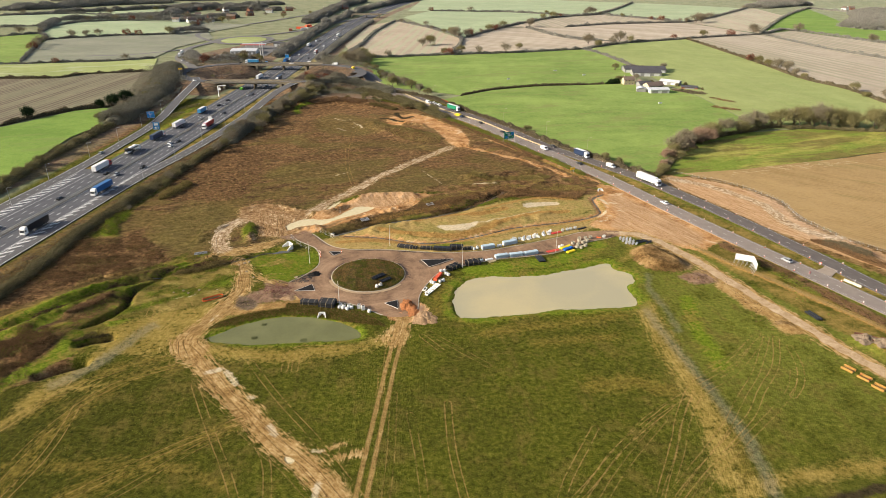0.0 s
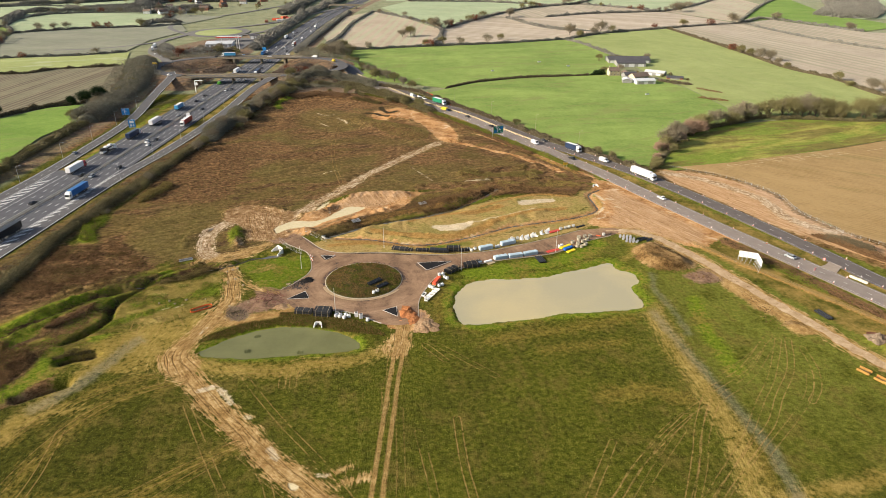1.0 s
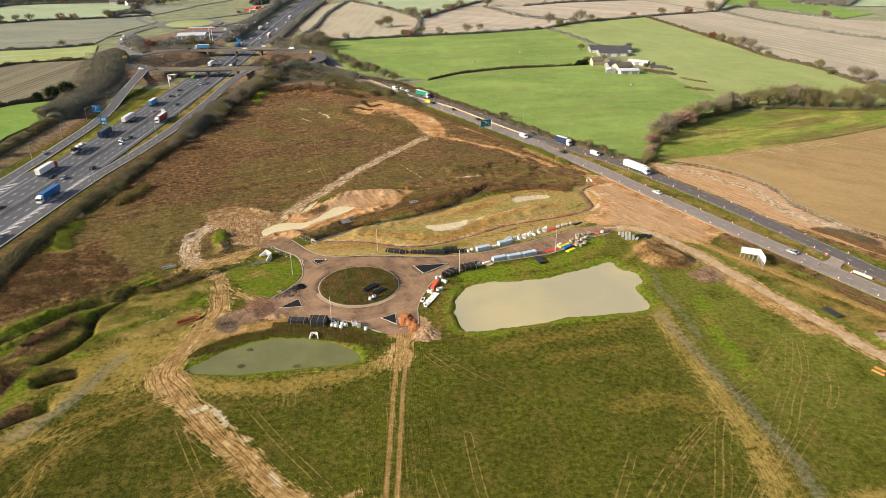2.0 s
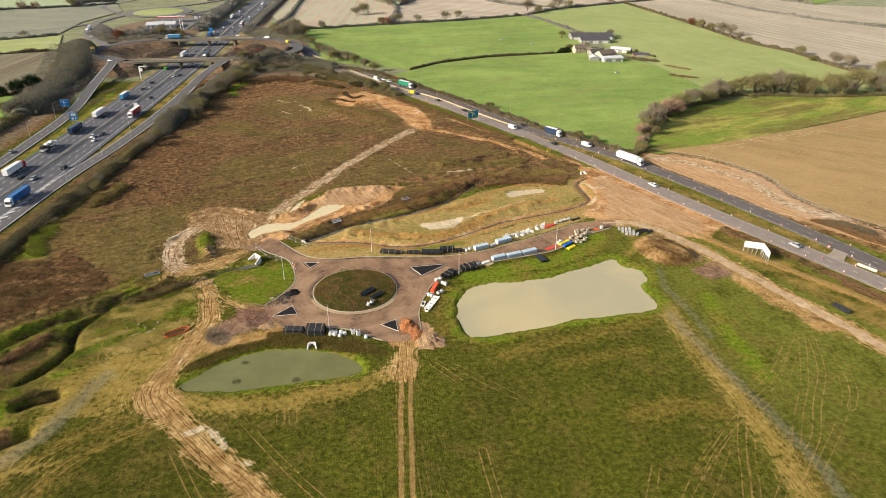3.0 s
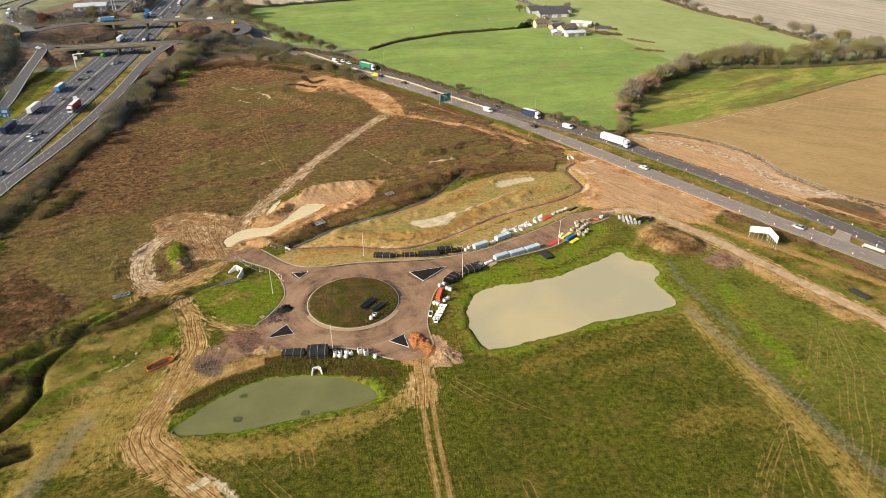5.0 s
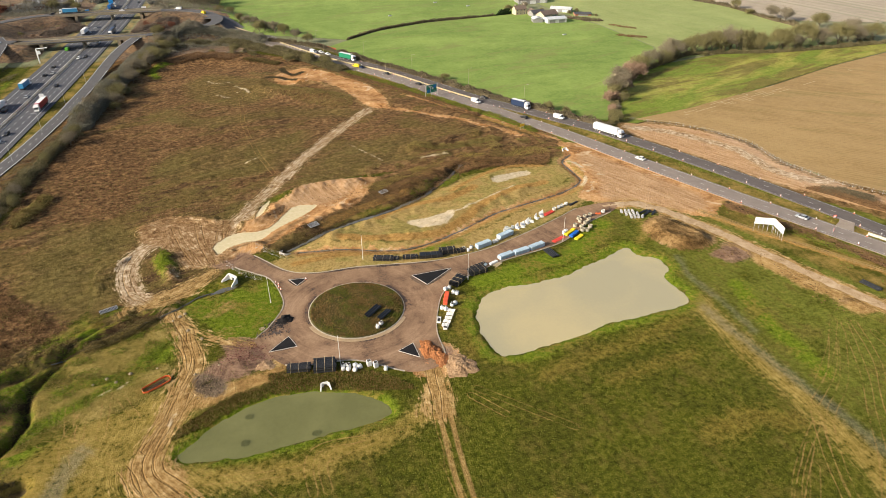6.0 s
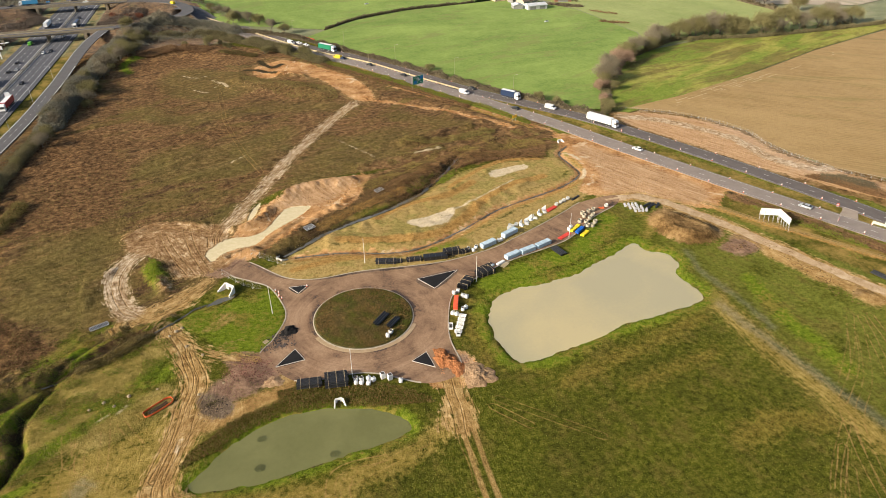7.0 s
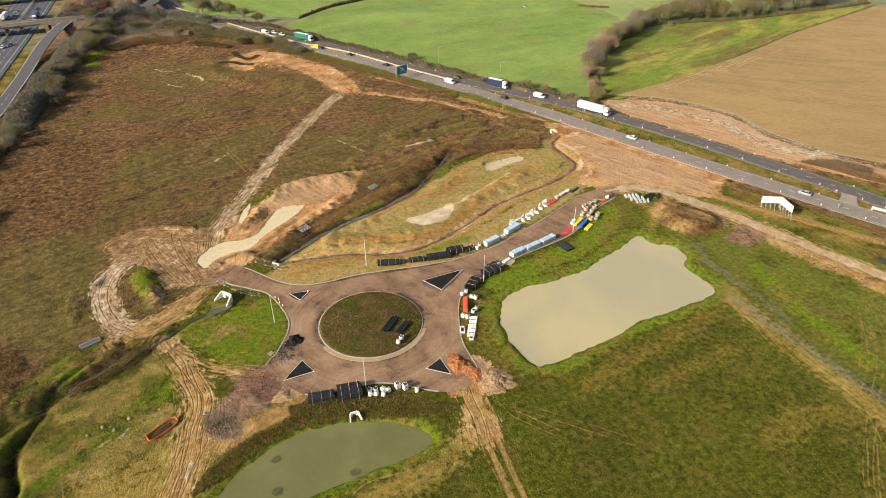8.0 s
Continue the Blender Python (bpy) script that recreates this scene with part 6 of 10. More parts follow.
hedge([(-120, 560), (-95, 574), (-66, 566), (-42, 540), (-18, 508), (2, 474)], 9.0, 4.2, MAT_THICKET, grain=0.5, density=160, label="bare scrub hedge round the brown field", name="thicket", wild=0.6, feather=4.5)
hedge([(-112, 590), (-90, 596), (-62, 588), (-46, 570)], 11.0, 4.5, MAT_THICKET_HAZED, grain=0.6, density=120, label="bare thicket below the junction", name="thicket", wild=0.6, feather=4.5)
hedge([(-226, 300), (-232, 348), (-234, 400), (-234, 450)], 7.0, 2.6, MAT_THICKET, grain=0.5, density=70, label="bare scrub between pasture and slip road", name="thicket", wild=0.7, feather=4.5)
hedge([(-234, 450), (-240, 500), (-246, 560), (-262, 630), (-285, 690)], 22.0, 7.5, MAT_THICKET_HAZED, grain=0.8, density=160, label="wide bare thicket beside the slip road", name="thicket", wild=0.5, feather=4.5)
hedge([(-212, 640), (-196, 650), (-190, 668)], 16.0, 2.5, MAT_RING_SCRUB, grain=0.7, density=80, label="grey brown scrub inside the junction ring", name="thicket", feather=4.5)
hedge([(-143, 625), (-125, 645), (-120, 668)], 18.0, 3.2, MAT_RING_SCRUB, grain=0.7, density=90, label="grey brown scrub inside the junction ring", name="thicket", feather=4.5)
hedge([(-146, 760), (-144, 830), (-143, 900), (-140, 1050), (-132, 1226)], 8, 3.5, MAT_HEDGE_HAZED, grain=1.2, density=20, label="bare hedge beside the far motorway", name="thicket", feather=4.5)
hedge([(-196, 780), (-198, 900), (-200, 1060), (-196, 1226), (-172, 1480)], 16, 7.0, MAT_HEDGE_HAZED, grain=1.4, density=34, label="dark wooded bank beside the far motorway", name="thicket", wild=0.6, feather=4.5)
hedge([(-300, 790), (-286, 760), (-262, 742), (-236, 738), (-215, 752)], 16, 6.0, MAT_HEDGE_HAZED, grain=1.0, density=50, label="bare trees round the services", name="thicket", wild=0.6, feather=4.5)
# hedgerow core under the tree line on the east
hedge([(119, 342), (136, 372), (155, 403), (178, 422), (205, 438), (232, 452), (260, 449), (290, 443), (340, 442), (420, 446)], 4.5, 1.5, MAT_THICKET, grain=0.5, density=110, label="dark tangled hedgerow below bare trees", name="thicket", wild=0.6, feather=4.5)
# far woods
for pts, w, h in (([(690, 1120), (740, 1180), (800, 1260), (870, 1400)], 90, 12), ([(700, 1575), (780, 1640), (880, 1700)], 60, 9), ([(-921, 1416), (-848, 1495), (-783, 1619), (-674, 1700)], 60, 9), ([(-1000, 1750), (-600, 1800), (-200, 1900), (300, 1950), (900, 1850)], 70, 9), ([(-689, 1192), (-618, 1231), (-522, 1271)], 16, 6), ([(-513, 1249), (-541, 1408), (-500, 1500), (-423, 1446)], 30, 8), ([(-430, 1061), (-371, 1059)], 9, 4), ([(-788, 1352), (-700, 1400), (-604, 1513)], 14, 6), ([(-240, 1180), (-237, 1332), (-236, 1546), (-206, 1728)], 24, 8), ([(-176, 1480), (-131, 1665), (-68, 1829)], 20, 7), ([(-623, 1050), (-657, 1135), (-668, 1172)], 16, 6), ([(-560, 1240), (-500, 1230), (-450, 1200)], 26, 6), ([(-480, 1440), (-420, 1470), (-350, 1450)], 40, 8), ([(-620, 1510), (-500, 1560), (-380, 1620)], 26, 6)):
    hedge(pts, w, h, MAT_HEDGE_HAZED, grain=2.6, density=100 if w > 20 else 50, label="far bare winter wood", name="far_wood", wild=0.5, feather=3.2)


def limbs(b, p, way, length, radius, depth, twigs, spread, rng):
    """Branches that fork and taper; the ends carry twigs."""
    q = p + way * length
    b.tube(p, q, radius, radius * 0.62, 5 if depth > 2 else 3, caps=False)
    if depth == 0:
        twigs.append((q, way))
        return
    for k in range(3 if depth > 1 else 2):
        w = (way + Vector(rng.normal(size=3)) * spread + Vector((0, 0, 0.12))).normalized()
        limbs(b, p + (q - p) * (0.55 + 0.45 * rng.rand()), w, length * (0.62 + 0.25 * rng.rand()), radius * 0.58, depth - 1, twigs, spread, rng)
    twigs.append((q, way))


def make_tree(name, label, height, crown_mat, seed, twig_size=0.6, count=900, spread=0.55, slim=1.0):
    rng = np.random.RandomState(seed)
    trunk, branch, tips = Build(), Build(), []
    tree = thing(name, label, "tree", "bare trees")
    t = height * 0.17
    trunk.tube((0, 0, -0.3), (0.1, 0, t), height * 0.028, height * 0.02, 8)
    for k in range(6):
        a = 6.283 * (k + rng.rand() * 0.6) / 5
        way = Vector((math.cos(a) * 0.75 * slim, math.sin(a) * 0.75 * slim, 0.75 if k else 1.8)).normalized()
        limbs(trunk, Vector((0.05, 0, t * (0.75 + 0.25 * rng.rand()))), way, height * 0.27, height * 0.013, 3, tips, spread, rng)
    ends = np.array([tuple(p) for p, w in tips])
    pick = ends[rng.randint(len(ends), size=count)]
    c = pick + rng.normal(size=(count, 3)) * height * 0.06
    sv, sf = sprays(c, twig_size * 0.16, 0.8, 10.0)
    part("trunk", trunk, MAT_BARK, tree)
    crown = new("crown", mesh_np("crown", sv, sf, crown_mat))
    crown.parent = tree
    return tree


trees = [make_tree("bare_tree", "leafless grey brown tree in a hedgerow", 10, MAT_TWIG_GREY, 3, 0.6, 3400),
         make_tree("bare_tree", "leafless olive tinged tree with ivy tone", 10, MAT_TWIG_OLIVE, 5, 0.65, 3600, 0.5, 0.85),
         make_tree("bare_tree", "leafless russet twigged tree", 8, MAT_TWIG_PINK, 8, 0.6, 4600, 0.6, 1.2),
         make_tree("bare_tree", "leafless multi stemmed olive shrub", 6, MAT_TWIG_OLIVE, 13, 0.6, 2600, 0.7, 1.4),
         make_tree("bare_tree", "copper leaved tree on a field edge", 9, MAT_COPPER, 21, 0.9, 1600, 0.6, 1.3)]
used = set()


def plant(kind, x, y, size=1.0, turn=None):
    m = pose(x, y, gz(x, y), 0, 0, rnd.rand() * 360 if turn is None else turn) @ Matrix.Diagonal((size, size, size * (0.9 + 0.2 * rnd.rand()), 1))
    if kind not in used:
        used.add(kind)
        trees[kind].matrix_basis = m
        return
    loc, rot, sc = m.decompose()
    ob = copy_thing(trees[kind], Matrix.LocRotScale(loc, rot, None))
    ob.scale = sc


def far_trees(spots, label):
    """Many small far trees, too many to count, joined by kind."""
    for kind in sorted({q[0] for q in spots}):
        verts, faces, at = [], [], 0
        for k, x, y, size in spots:
            if k != kind:
                continue
            turn = pose(x, y, gz(x, y), 0, 0, rnd.rand() * 360) @ Matrix.Diagonal((size, size, size, 1))
            for child in trees[kind].children:
                co = np.zeros(len(child.data.vertices) * 3, np.float32)
                child.data.vertices.foreach_get("co", co)
                co = co.reshape(-1, 3) @ np.array(turn.to_3x3()).T + np.array(turn.translation)
                if child.name.startswith("crown"):
                    tri = np.arange(len(co)).reshape(-1, 3)[::2]
                    co = co[tri.reshape(-1)]
                    tri = np.arange(len(co)).reshape(-1, 3)
                else:
                    quads_ = np.array([tuple(p.vertices) for p in child.data.polygons if len(p.vertices) == 4])
                    tri = np.vstack([quads_[:, [0, 1, 2]], quads_[:, [0, 2, 3]]])
                verts.append(co)
                faces.append(tri + at)
                at += len(co)
        crown_mat = next(c for c in trees[kind].children if c.name.startswith("crown")).data.materials[0]
        tagged(new("far_trees", mesh_np("far_trees", np.vstack(verts), np.vstack(faces), crown_mat)), label, "tree", kind="stuff")


# the eastern tree line: russet near the road, olive and grey beyond
for x, y, k, s in ((124, 352, 3, 1.0), (122, 344, 1, 0.7), (129, 362, 2, 0.9), (133, 372, 2, 1.0), (139, 380, 1, 0.8), (143, 386, 2, 1.1), (149, 394, 2, 0.9), (154, 402, 1, 0.9), (160, 407, 2, 1.1), (166, 412, 2, 1.15), (171, 417, 2, 1.0), (178, 423, 1, 1.0), (185, 427, 1, 1.1),
                   (192, 432, 0, 1.1), (199, 436, 1, 0.9), (207, 440, 0, 1.15), (216, 446, 1, 0.8), (224, 450, 0, 0.8), (234, 456, 1, 1.1), (242, 456, 1, 1.2), (249, 458, 0, 1.2), (256, 455, 1, 1.2), (262, 458, 1, 1.25), (269, 452, 1, 1.2), (276, 455, 0, 1.2),
                   (283, 450, 1, 1.25), (290, 452, 1, 1.2), (298, 447, 1, 1.2), (306, 449, 1, 1.25), (314, 446, 0, 1.2), (324, 450, 1, 1.2), (336, 448, 0, 1.1), (350, 450, 1, 1.2), (366, 452, 0, 1.2), (385, 455, 1, 1.2)):
    size = (0.75 + 0.75 * rnd.rand()) if x < 228 else 1.0 + 0.65 * rnd.rand()
    plant(k if rnd.rand() < 0.75 else (0, 1, 3)[rnd.randint(3)], x + rnd.normal() * 1.6, y + rnd.normal() * 1.6, s * size)
    plant((3, 3, 1, 0)[rnd.randint(4)], x + rnd.normal() * 3, y - 1 + rnd.normal() * 3, 0.35 + 0.4 * rnd.rand())
    if x > 228 and rnd.rand() < 0.6:
        plant((0, 1)[rnd.randint(2)], x + rnd.normal() * 4, y + 5 + rnd.normal() * 3, 1.0 + 0.5 * rnd.rand())
for x, y, k, s in ((352, 700, 0, 1.3), (356, 690, 0, 1.2), (351, 745, 1, 0.9), (350, 765, 4, 1.0), (352, 725, 1, 1.0), (353, 650, 3, 1.0), (352, 665, 0, 0.9), (366, 585, 1, 0.9), (362, 560, 3, 1.0), (368, 540, 0, 1.3), (372, 528, 0, 1.3), (380, 500, 1, 1.3), (392, 480, 0, 1.2), (470, 1036, 0, 1.6), (380, 1000, 1, 1.2),
                   (440, 1200, 0, 1.8), (455, 1216, 0, 1.6), (560, 1080, 0, 1.4), (600, 950, 0, 1.3), (200, 880, 1, 1.0), (192, 905, 0, 1.5), (240, 930, 0, 1.5), (95, 860, 1, 0.9), (14, 985, 0, 1.6), (-20, 900, 1, 1.4), (-30, 890, 0, 1.2), (20, 830, 1, 1.0), (0, 815, 3, 1.2), (-96, 780, 1, 1.2), (140, 1130, 0, 1.5), (290, 1370, 0, 1.8),
                   (58, 440, 3, 0.8), (96, 371, 3, 1.0), (102, 362, 3, 0.8), (-30, 590, 1, 0.9), (-36, 600, 0, 1.0), (-44, 610, 0, 0.9), (-48, 604, 1, 1.0), (-14, 560, 1, 0.8), (-22, 575, 0, 0.9), (-90, 720, 0, 1.4), (-96, 735, 0, 1.5), (-104, 728, 0, 1.4), (-84, 740, 1, 1.3), (-100, 760, 0, 1.3), (-112, 745, 1, 1.2)):
    plant(k, x, y, s * (1.1 if y < 700 else 1.15))
# motorway side
for k in range(46):
    t = rnd.rand()
    x, y = np.interp(t, [0, 1], [-136, -112]), np.interp(t, [0, 1], [430, 585])
    plant([1, 3, 0, 3][k % 4], x + rnd.normal() * 4, y, 0.75 + 0.35 * rnd.rand())
for k in range(34):
    t = rnd.rand()
    plant([1, 3, 0][k % 3], np.interp(t, [0, 1], [-238, -268]) + rnd.normal() * 6, np.interp(t, [0, 1], [450, 665]), 0.7 + 0.4 * rnd.rand())
for k in range(20):
    t = rnd.rand()
    plant([3, 1][k % 2], np.interp(t, [0, 1], [-229, -235]) + rnd.normal() * 2, np.interp(t, [0, 1], [300, 450]), 0.45 + 0.3 * rnd.rand())
for k in range(16):
    t = rnd.rand()
    plant([3, 1][k % 2], np.interp(t, [0, 1], [-110, 0]), np.interp(t, [0, 1], [578, 485]) + rnd.normal() * 4, 0.5 + 0.3 * rnd.rand())
for k in range(16):
    plant([0, 1, 4, 0][k % 4], -265 + rnd.rand() * 60, 735 + rnd.rand() * 30, 0.9 + 0.4 * rnd.rand())
for x, y, s in ((-305, 470, 1.0), (-262, 512, 1.2), (-256, 520, 1.3), (-270, 506, 0.8)):
    tree = make_tree("evergreen_tree", "dark ivy clad tree in a hedge", 9, MAT_EVERGREEN, int(-x), 1.6, 1500, 0.5, 0.7)
    tree.matrix_basis = pose(x, y, gz(x, y)) @ Matrix.Diagonal((s, s, s, 1))


def thicket_area(points, n, height, size, material, label, name="thicket", lump=9.0, cut=-0.9, feather=6.0):
    """Low scrub over an area: sprays of twigs at all heights of a lumpy growth, with gaps."""
    out = np.array(points, float)
    lo, hi = out.min(0), out.max(0)
    x, y = lo[0] + rnd.rand(n) * (hi[0] - lo[0]), lo[1] + rnd.rand(n) * (hi[1] - lo[1])
    ins = np.zeros(n, bool)
    for (ax, ay), (bx, by) in zip(out, np.roll(out, -1, 0)):
        c = (ay > y) != (by > y)
        ins ^= c & (x < (bx - ax) * (y - ay) / (by - ay + 1e-12) + ax)
    lumps = wave_noise(x, y, lump, n % 83)
    k = ins & (lumps > cut) & (np.abs(x - np.interp(y, MOTORWAY[:, 1], MOTORWAY[:, 0])) > 24)
    x, y, lumps = x[k], y[k], lumps[k]
    z = gz_many(x, y) + height * np.clip(0.55 + 0.4 * lumps, 0.1, 1.5) * np.sqrt(rnd.rand(len(x)))
    v, f = sprays(np.stack([x, y, z], 1), size, 0.9, feather)
    return tagged(new(name, mesh_np(name, v, f, material)), label, "scrub", kind="stuff")


# scrub belt along the motorway and over the junction banks
BELT = [(-169, 150), (-166, 190), (-162, 224), (-156, 304), (-153, 345), (-145, 400), (-139, 470), (-132, 540), (-119, 561), (-132, 478), (-137, 398), (-143, 353), (-146, 300), (-154, 285), (-156, 270), (-154, 254), (-152, 223), (-155, 197), (-162, 150)]
thicket_area(BELT, 130000, 3.0, 0.13, MAT_THICKET, "bare scrub belt beside the motorway", lump=6, cut=-0.9)
thicket_area([(-175, 150), (-171, 190), (-167.5, 224), (-161.5, 304), (-158, 345), (-151, 400), (-145, 400), (-153, 345), (-156, 304), (-162, 224), (-166, 190), (-169, 150)], 60000, 1.5, 0.13, MAT_HEDGE, "low dark bramble beside the motorway verge", "brambles", 5, -0.9, 4.0)
thicket_area(BELT, 60000, 2.6, 0.13, MAT_HEDGE, "dark brown bramble in the scrub belt", lump=5, cut=0.1)
thicket_area([(-144, 410), (-139, 470), (-132, 540), (-115, 561), (-124, 520), (-132, 470), (-138, 410)], 90000, 6.5, 0.15, MAT_THICKET_HAZED, "tall bare thicket beside the slip road", lump=8, cut=-0.6)
for k in range(46):
    y = 215 + 360 * rnd.rand() ** 0.6
    x = np.interp(y, [190, 300, 400, 480, 560, 600], [-156, -147.5, -139, -133, -121, -108]) + rnd.normal() * 2
    plant([0, 1, 3, 1, 0][k % 5], x, y, (0.32 if y < 380 else 0.6) + 0.3 * rnd.rand())
thicket_area([(-214, 598), (-150, 596), (-112, 605), (-94, 619), (-88, 637), (-97, 665), (-116, 680), (-150, 686), (-190, 689), (-226, 683), (-244, 660), (-242, 626)], 60000, 2.0, 0.15, MAT_RING_SCRUB, "grey brown scrub inside the junction ring", cut=-0.5)
thicket_area([(-140, 470), (-134, 540), (-124, 584), (-100, 594), (-78, 612), (-56, 604), (-40, 560), (-100, 556), (-126, 520), (-134, 470)], 60000, 4.6, 0.17, MAT_THICKET_HAZED, "dense bare scrub below the junction", lump=7)
thicket_area([(-236, 440), (-222, 520), (-234, 600), (-262, 640), (-292, 700), (-312, 690), (-272, 560), (-250, 470)], 76000, 5.5, 0.18, MAT_THICKET_HAZED, "wide bare thicket beside the slip road", lump=8)
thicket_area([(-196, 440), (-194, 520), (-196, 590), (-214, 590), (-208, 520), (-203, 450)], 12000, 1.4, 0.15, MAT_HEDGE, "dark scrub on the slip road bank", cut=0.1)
thicket_area([(-306, 760), (-262, 700), (-196, 700), (-196, 735), (-250, 742), (-280, 770)], 26000, 5.0, 0.22, MAT_THICKET_HAZED, "bare scrub and saplings beside the services", lump=10, cut=-0.4)
thicket_area([(-80, 690), (-94, 706), (-140, 704), (-142, 780), (-112, 790), (-84, 760)], 26000, 5.5, 0.22, MAT_THICKET_HAZED, "bare copse at the motorway junction", lump=10, cut=-0.6)
ring_spots = []
for k in range(26):
    a = rnd.rand() * 6.283
    x, y = -168 + 66 * math.cos(a) * (0.5 + 0.4 * rnd.rand()), 640 + 42 * math.sin(a) * (0.5 + 0.4 * rnd.rand())
    if abs(x + 169) > 27:
        ring_spots.append(([3, 2, 4][k % 3], x, y, 0.45 + 0.3 * rnd.rand()))
far_trees(ring_spots, "reddish saplings inside the junction ring")
# trees standing in the far hedges
far_spots = []
for pts in ([(-97, 774), (8, 806), (92, 828), (175, 860)], [(175, 860), (240, 919), (347, 973), (423, 1010), (482, 1034)], [(-90, 1228), (-26, 1114), (22, 978)], [(31, 990), (95, 1119), (205, 1296), (309, 1375)], [(-34, 1457), (132, 1435), (237, 1359)], [(309, 1375), (421, 1208), (500, 1300), (684, 1568)],
            [(-640, 720), (-482, 717), (-428, 731), (-377, 741), (-335, 768)], [(-471, 737), (-535, 883), (-550, 931), (-483, 980), (-410, 1005), (-362, 1036)], [(-760, 800), (-640, 955), (-600, 998)], [(-629, 1166), (-560, 1202), (-428, 1184)], [(-850, 1286), (-720, 1342), (-631, 1299)], [(-520, 1240), (-400, 1260), (-320, 1340), (-220, 1360)], [(-600, 1420), (-440, 1440), (-300, 1480)], [(-420, 1100), (-380, 1200), (-300, 1280)]):
    line = curve(pts, 18.0)
    for i in range(len(line)):
        if rnd.rand() < 0.33:
            far_spots.append(([0, 1, 0, 4, 0][rnd.randint(5)], line[i, 0] + rnd.normal() * 3, line[i, 1] + rnd.normal() * 3, 0.9 + 0.7 * rnd.rand()))
far_trees(far_spots, "leafless trees standing in far hedges")
thicket_area([(-88, 700), (-74, 664), (-58, 632), (-42, 600), (-34, 606), (-50, 640), (-66, 672), (-78, 704)], 14000, 4.0, 0.2, MAT_THICKET_HAZED, "bare scrub between pasture and junction road", lump=6, cut=-0.6)
for k in range(14):
    t = rnd.rand()
    plant([0, 1, 3][k % 3], np.interp(t, [0, 1], [-82, -38]) + rnd.normal() * 2, np.interp(t, [0, 1], [698, 604]), 0.6 + 0.4 * rnd.rand())

hedge([(160, 252.5), (166, 245), (173.5, 236)], 5.5, 2.8, MAT_HEDGE, grain=0.3, density=520, label="dense clipped hedge beside the carriageway", name="hedge", wild=0.25, feather=2.5)
# paved gap between the carriageways
MAT_CROSSOVER = asphalt_mat("dusty_crossover", (0.24, 0.19, 0.15), (0.36, 0.30, 0.245))
MAT_SIGN_RED = plain("red_sign", (0.50, 0.05, 0.04), (0.62, 0.10, 0.08), 1.0, 0.5)
flat_area("crossover", np.array([(144.6, 224.4), (148.4, 226.6), (150.8, 228.8), (153.4, 224.4), (151.2, 222.4), (148.2, 219.4)], float), 0.045, MAT_CROSSOVER, "tan grey paved crossover between the carriageways", "road")
t = thing("median_barrier", "pale concrete barrier on the central reserve", "barrier")
part("barrier", Build().sweep([(151.2, 216.4, 0.0), (152.6, 213.6, 0.0), (154.2, 210.4, 0.0)], [(0.28, -0.1), (0.16, 0.35), (0.1, 0.8), (-0.1, 0.8), (-0.16, 0.35), (-0.28, -0.1)]), MAT_CONCRETE, t)
t = thing("marker_post", "white post with a reflector on the central reserve", "post")
part("post", Build().tube((153.4, 213.4, -0.2), (153.4, 213.4, 1.5), 0.07, n=6), MAT_WHITE_CONCRETE, t)
part("reflector", Build().box((153.4, 213.4, 1.45), (0.4, 0.1, 0.35)), MAT_WHITE_CONCRETE, t)
t = thing("works_sign", "red and white temporary sign by the crossover", "sign", m=pose(149.2, 229.6, 0.02, 0, 0, -25))
part("plate", Build().box((0, 0, 0.35), (0.95, 0.06, 0.85)), MAT_SIGN_RED, t)
part("panel", Build().box((0, -0.05, 0.55), (0.55, 0.05, 0.42)), MAT_WHITE_CONCRETE, t)
part("stand", Build().box((0, 0.15, 0.0), (0.8, 0.5, 0.06)).tube((-0.3, 0.1, 0), (-0.3, 0.03, 1.0), 0.03, n=5).tube((0.3, 0.1, 0), (0.3, 0.03, 1.0), 0.03, n=5), MAT_STEEL, t)

# ---------------------------------------------------------------- roundabout details
GREASY = plain("tall_dead_grass_soil", (0.045, 0.040, 0.012), (0.110, 0.090, 0.030), 1.2, 0.95)
disc = [(ISLAND[0] + ISLAND_R * math.cos(a), ISLAND[1] + ISLAND_R * math.sin(a)) for a in np.linspace(0, 2 * math.pi, 72, endpoint=False)]
island_b = Build()
rings_ = []
for r, h in ((ISLAND_R - 0.15, 0.0), (ISLAND_R - 0.15, 0.18), (ISLAND_R - 2.5, 0.5), (ISLAND_R * 0.5, 0.9), (0.4, 1.0)):
    rings_.append([(ISLAND[0] + r * math.cos(a), ISLAND[1] + r * math.sin(a), h) for a in np.linspace(0, 2 * math.pi, 72, endpoint=False)])
for k, rr in enumerate(rings_):
    island_b.v.extend(rr)
for k in range(len(rings_) - 1):
    for i in range(72):
        j = (i + 1) % 72
        island_b.f.append((k * 72 + i, k * 72 + j, k * 72 + 72 + j, k * 72 + 72 + i))
island_b.f.append(tuple(range(4 * 72, 5 * 72)))
solid("roundabout_island", island_b, GREASY, "low grassed mound inside the roundabout", "traffic island", kind="structure", smooth=True)
KERB_PROFILE = [(0.15, -0.1), (0.15, 0.12), (-0.15, 0.14), (-0.15, -0.1)]


def kerb(line, label, closed=False, z=0.04):
    return solid("kerb", Build().sweep([(x, y, z) for x, y in line], KERB_PROFILE, closed), MAT_KERB, label, "kerb", kind="structure")


kerb(disc, "pale concrete kerb ring round the island", True)
m_apron = plain("pale_sandy_concrete", (0.28, 0.195, 0.115), (0.42, 0.31, 0.19), 0.7, 0.9)
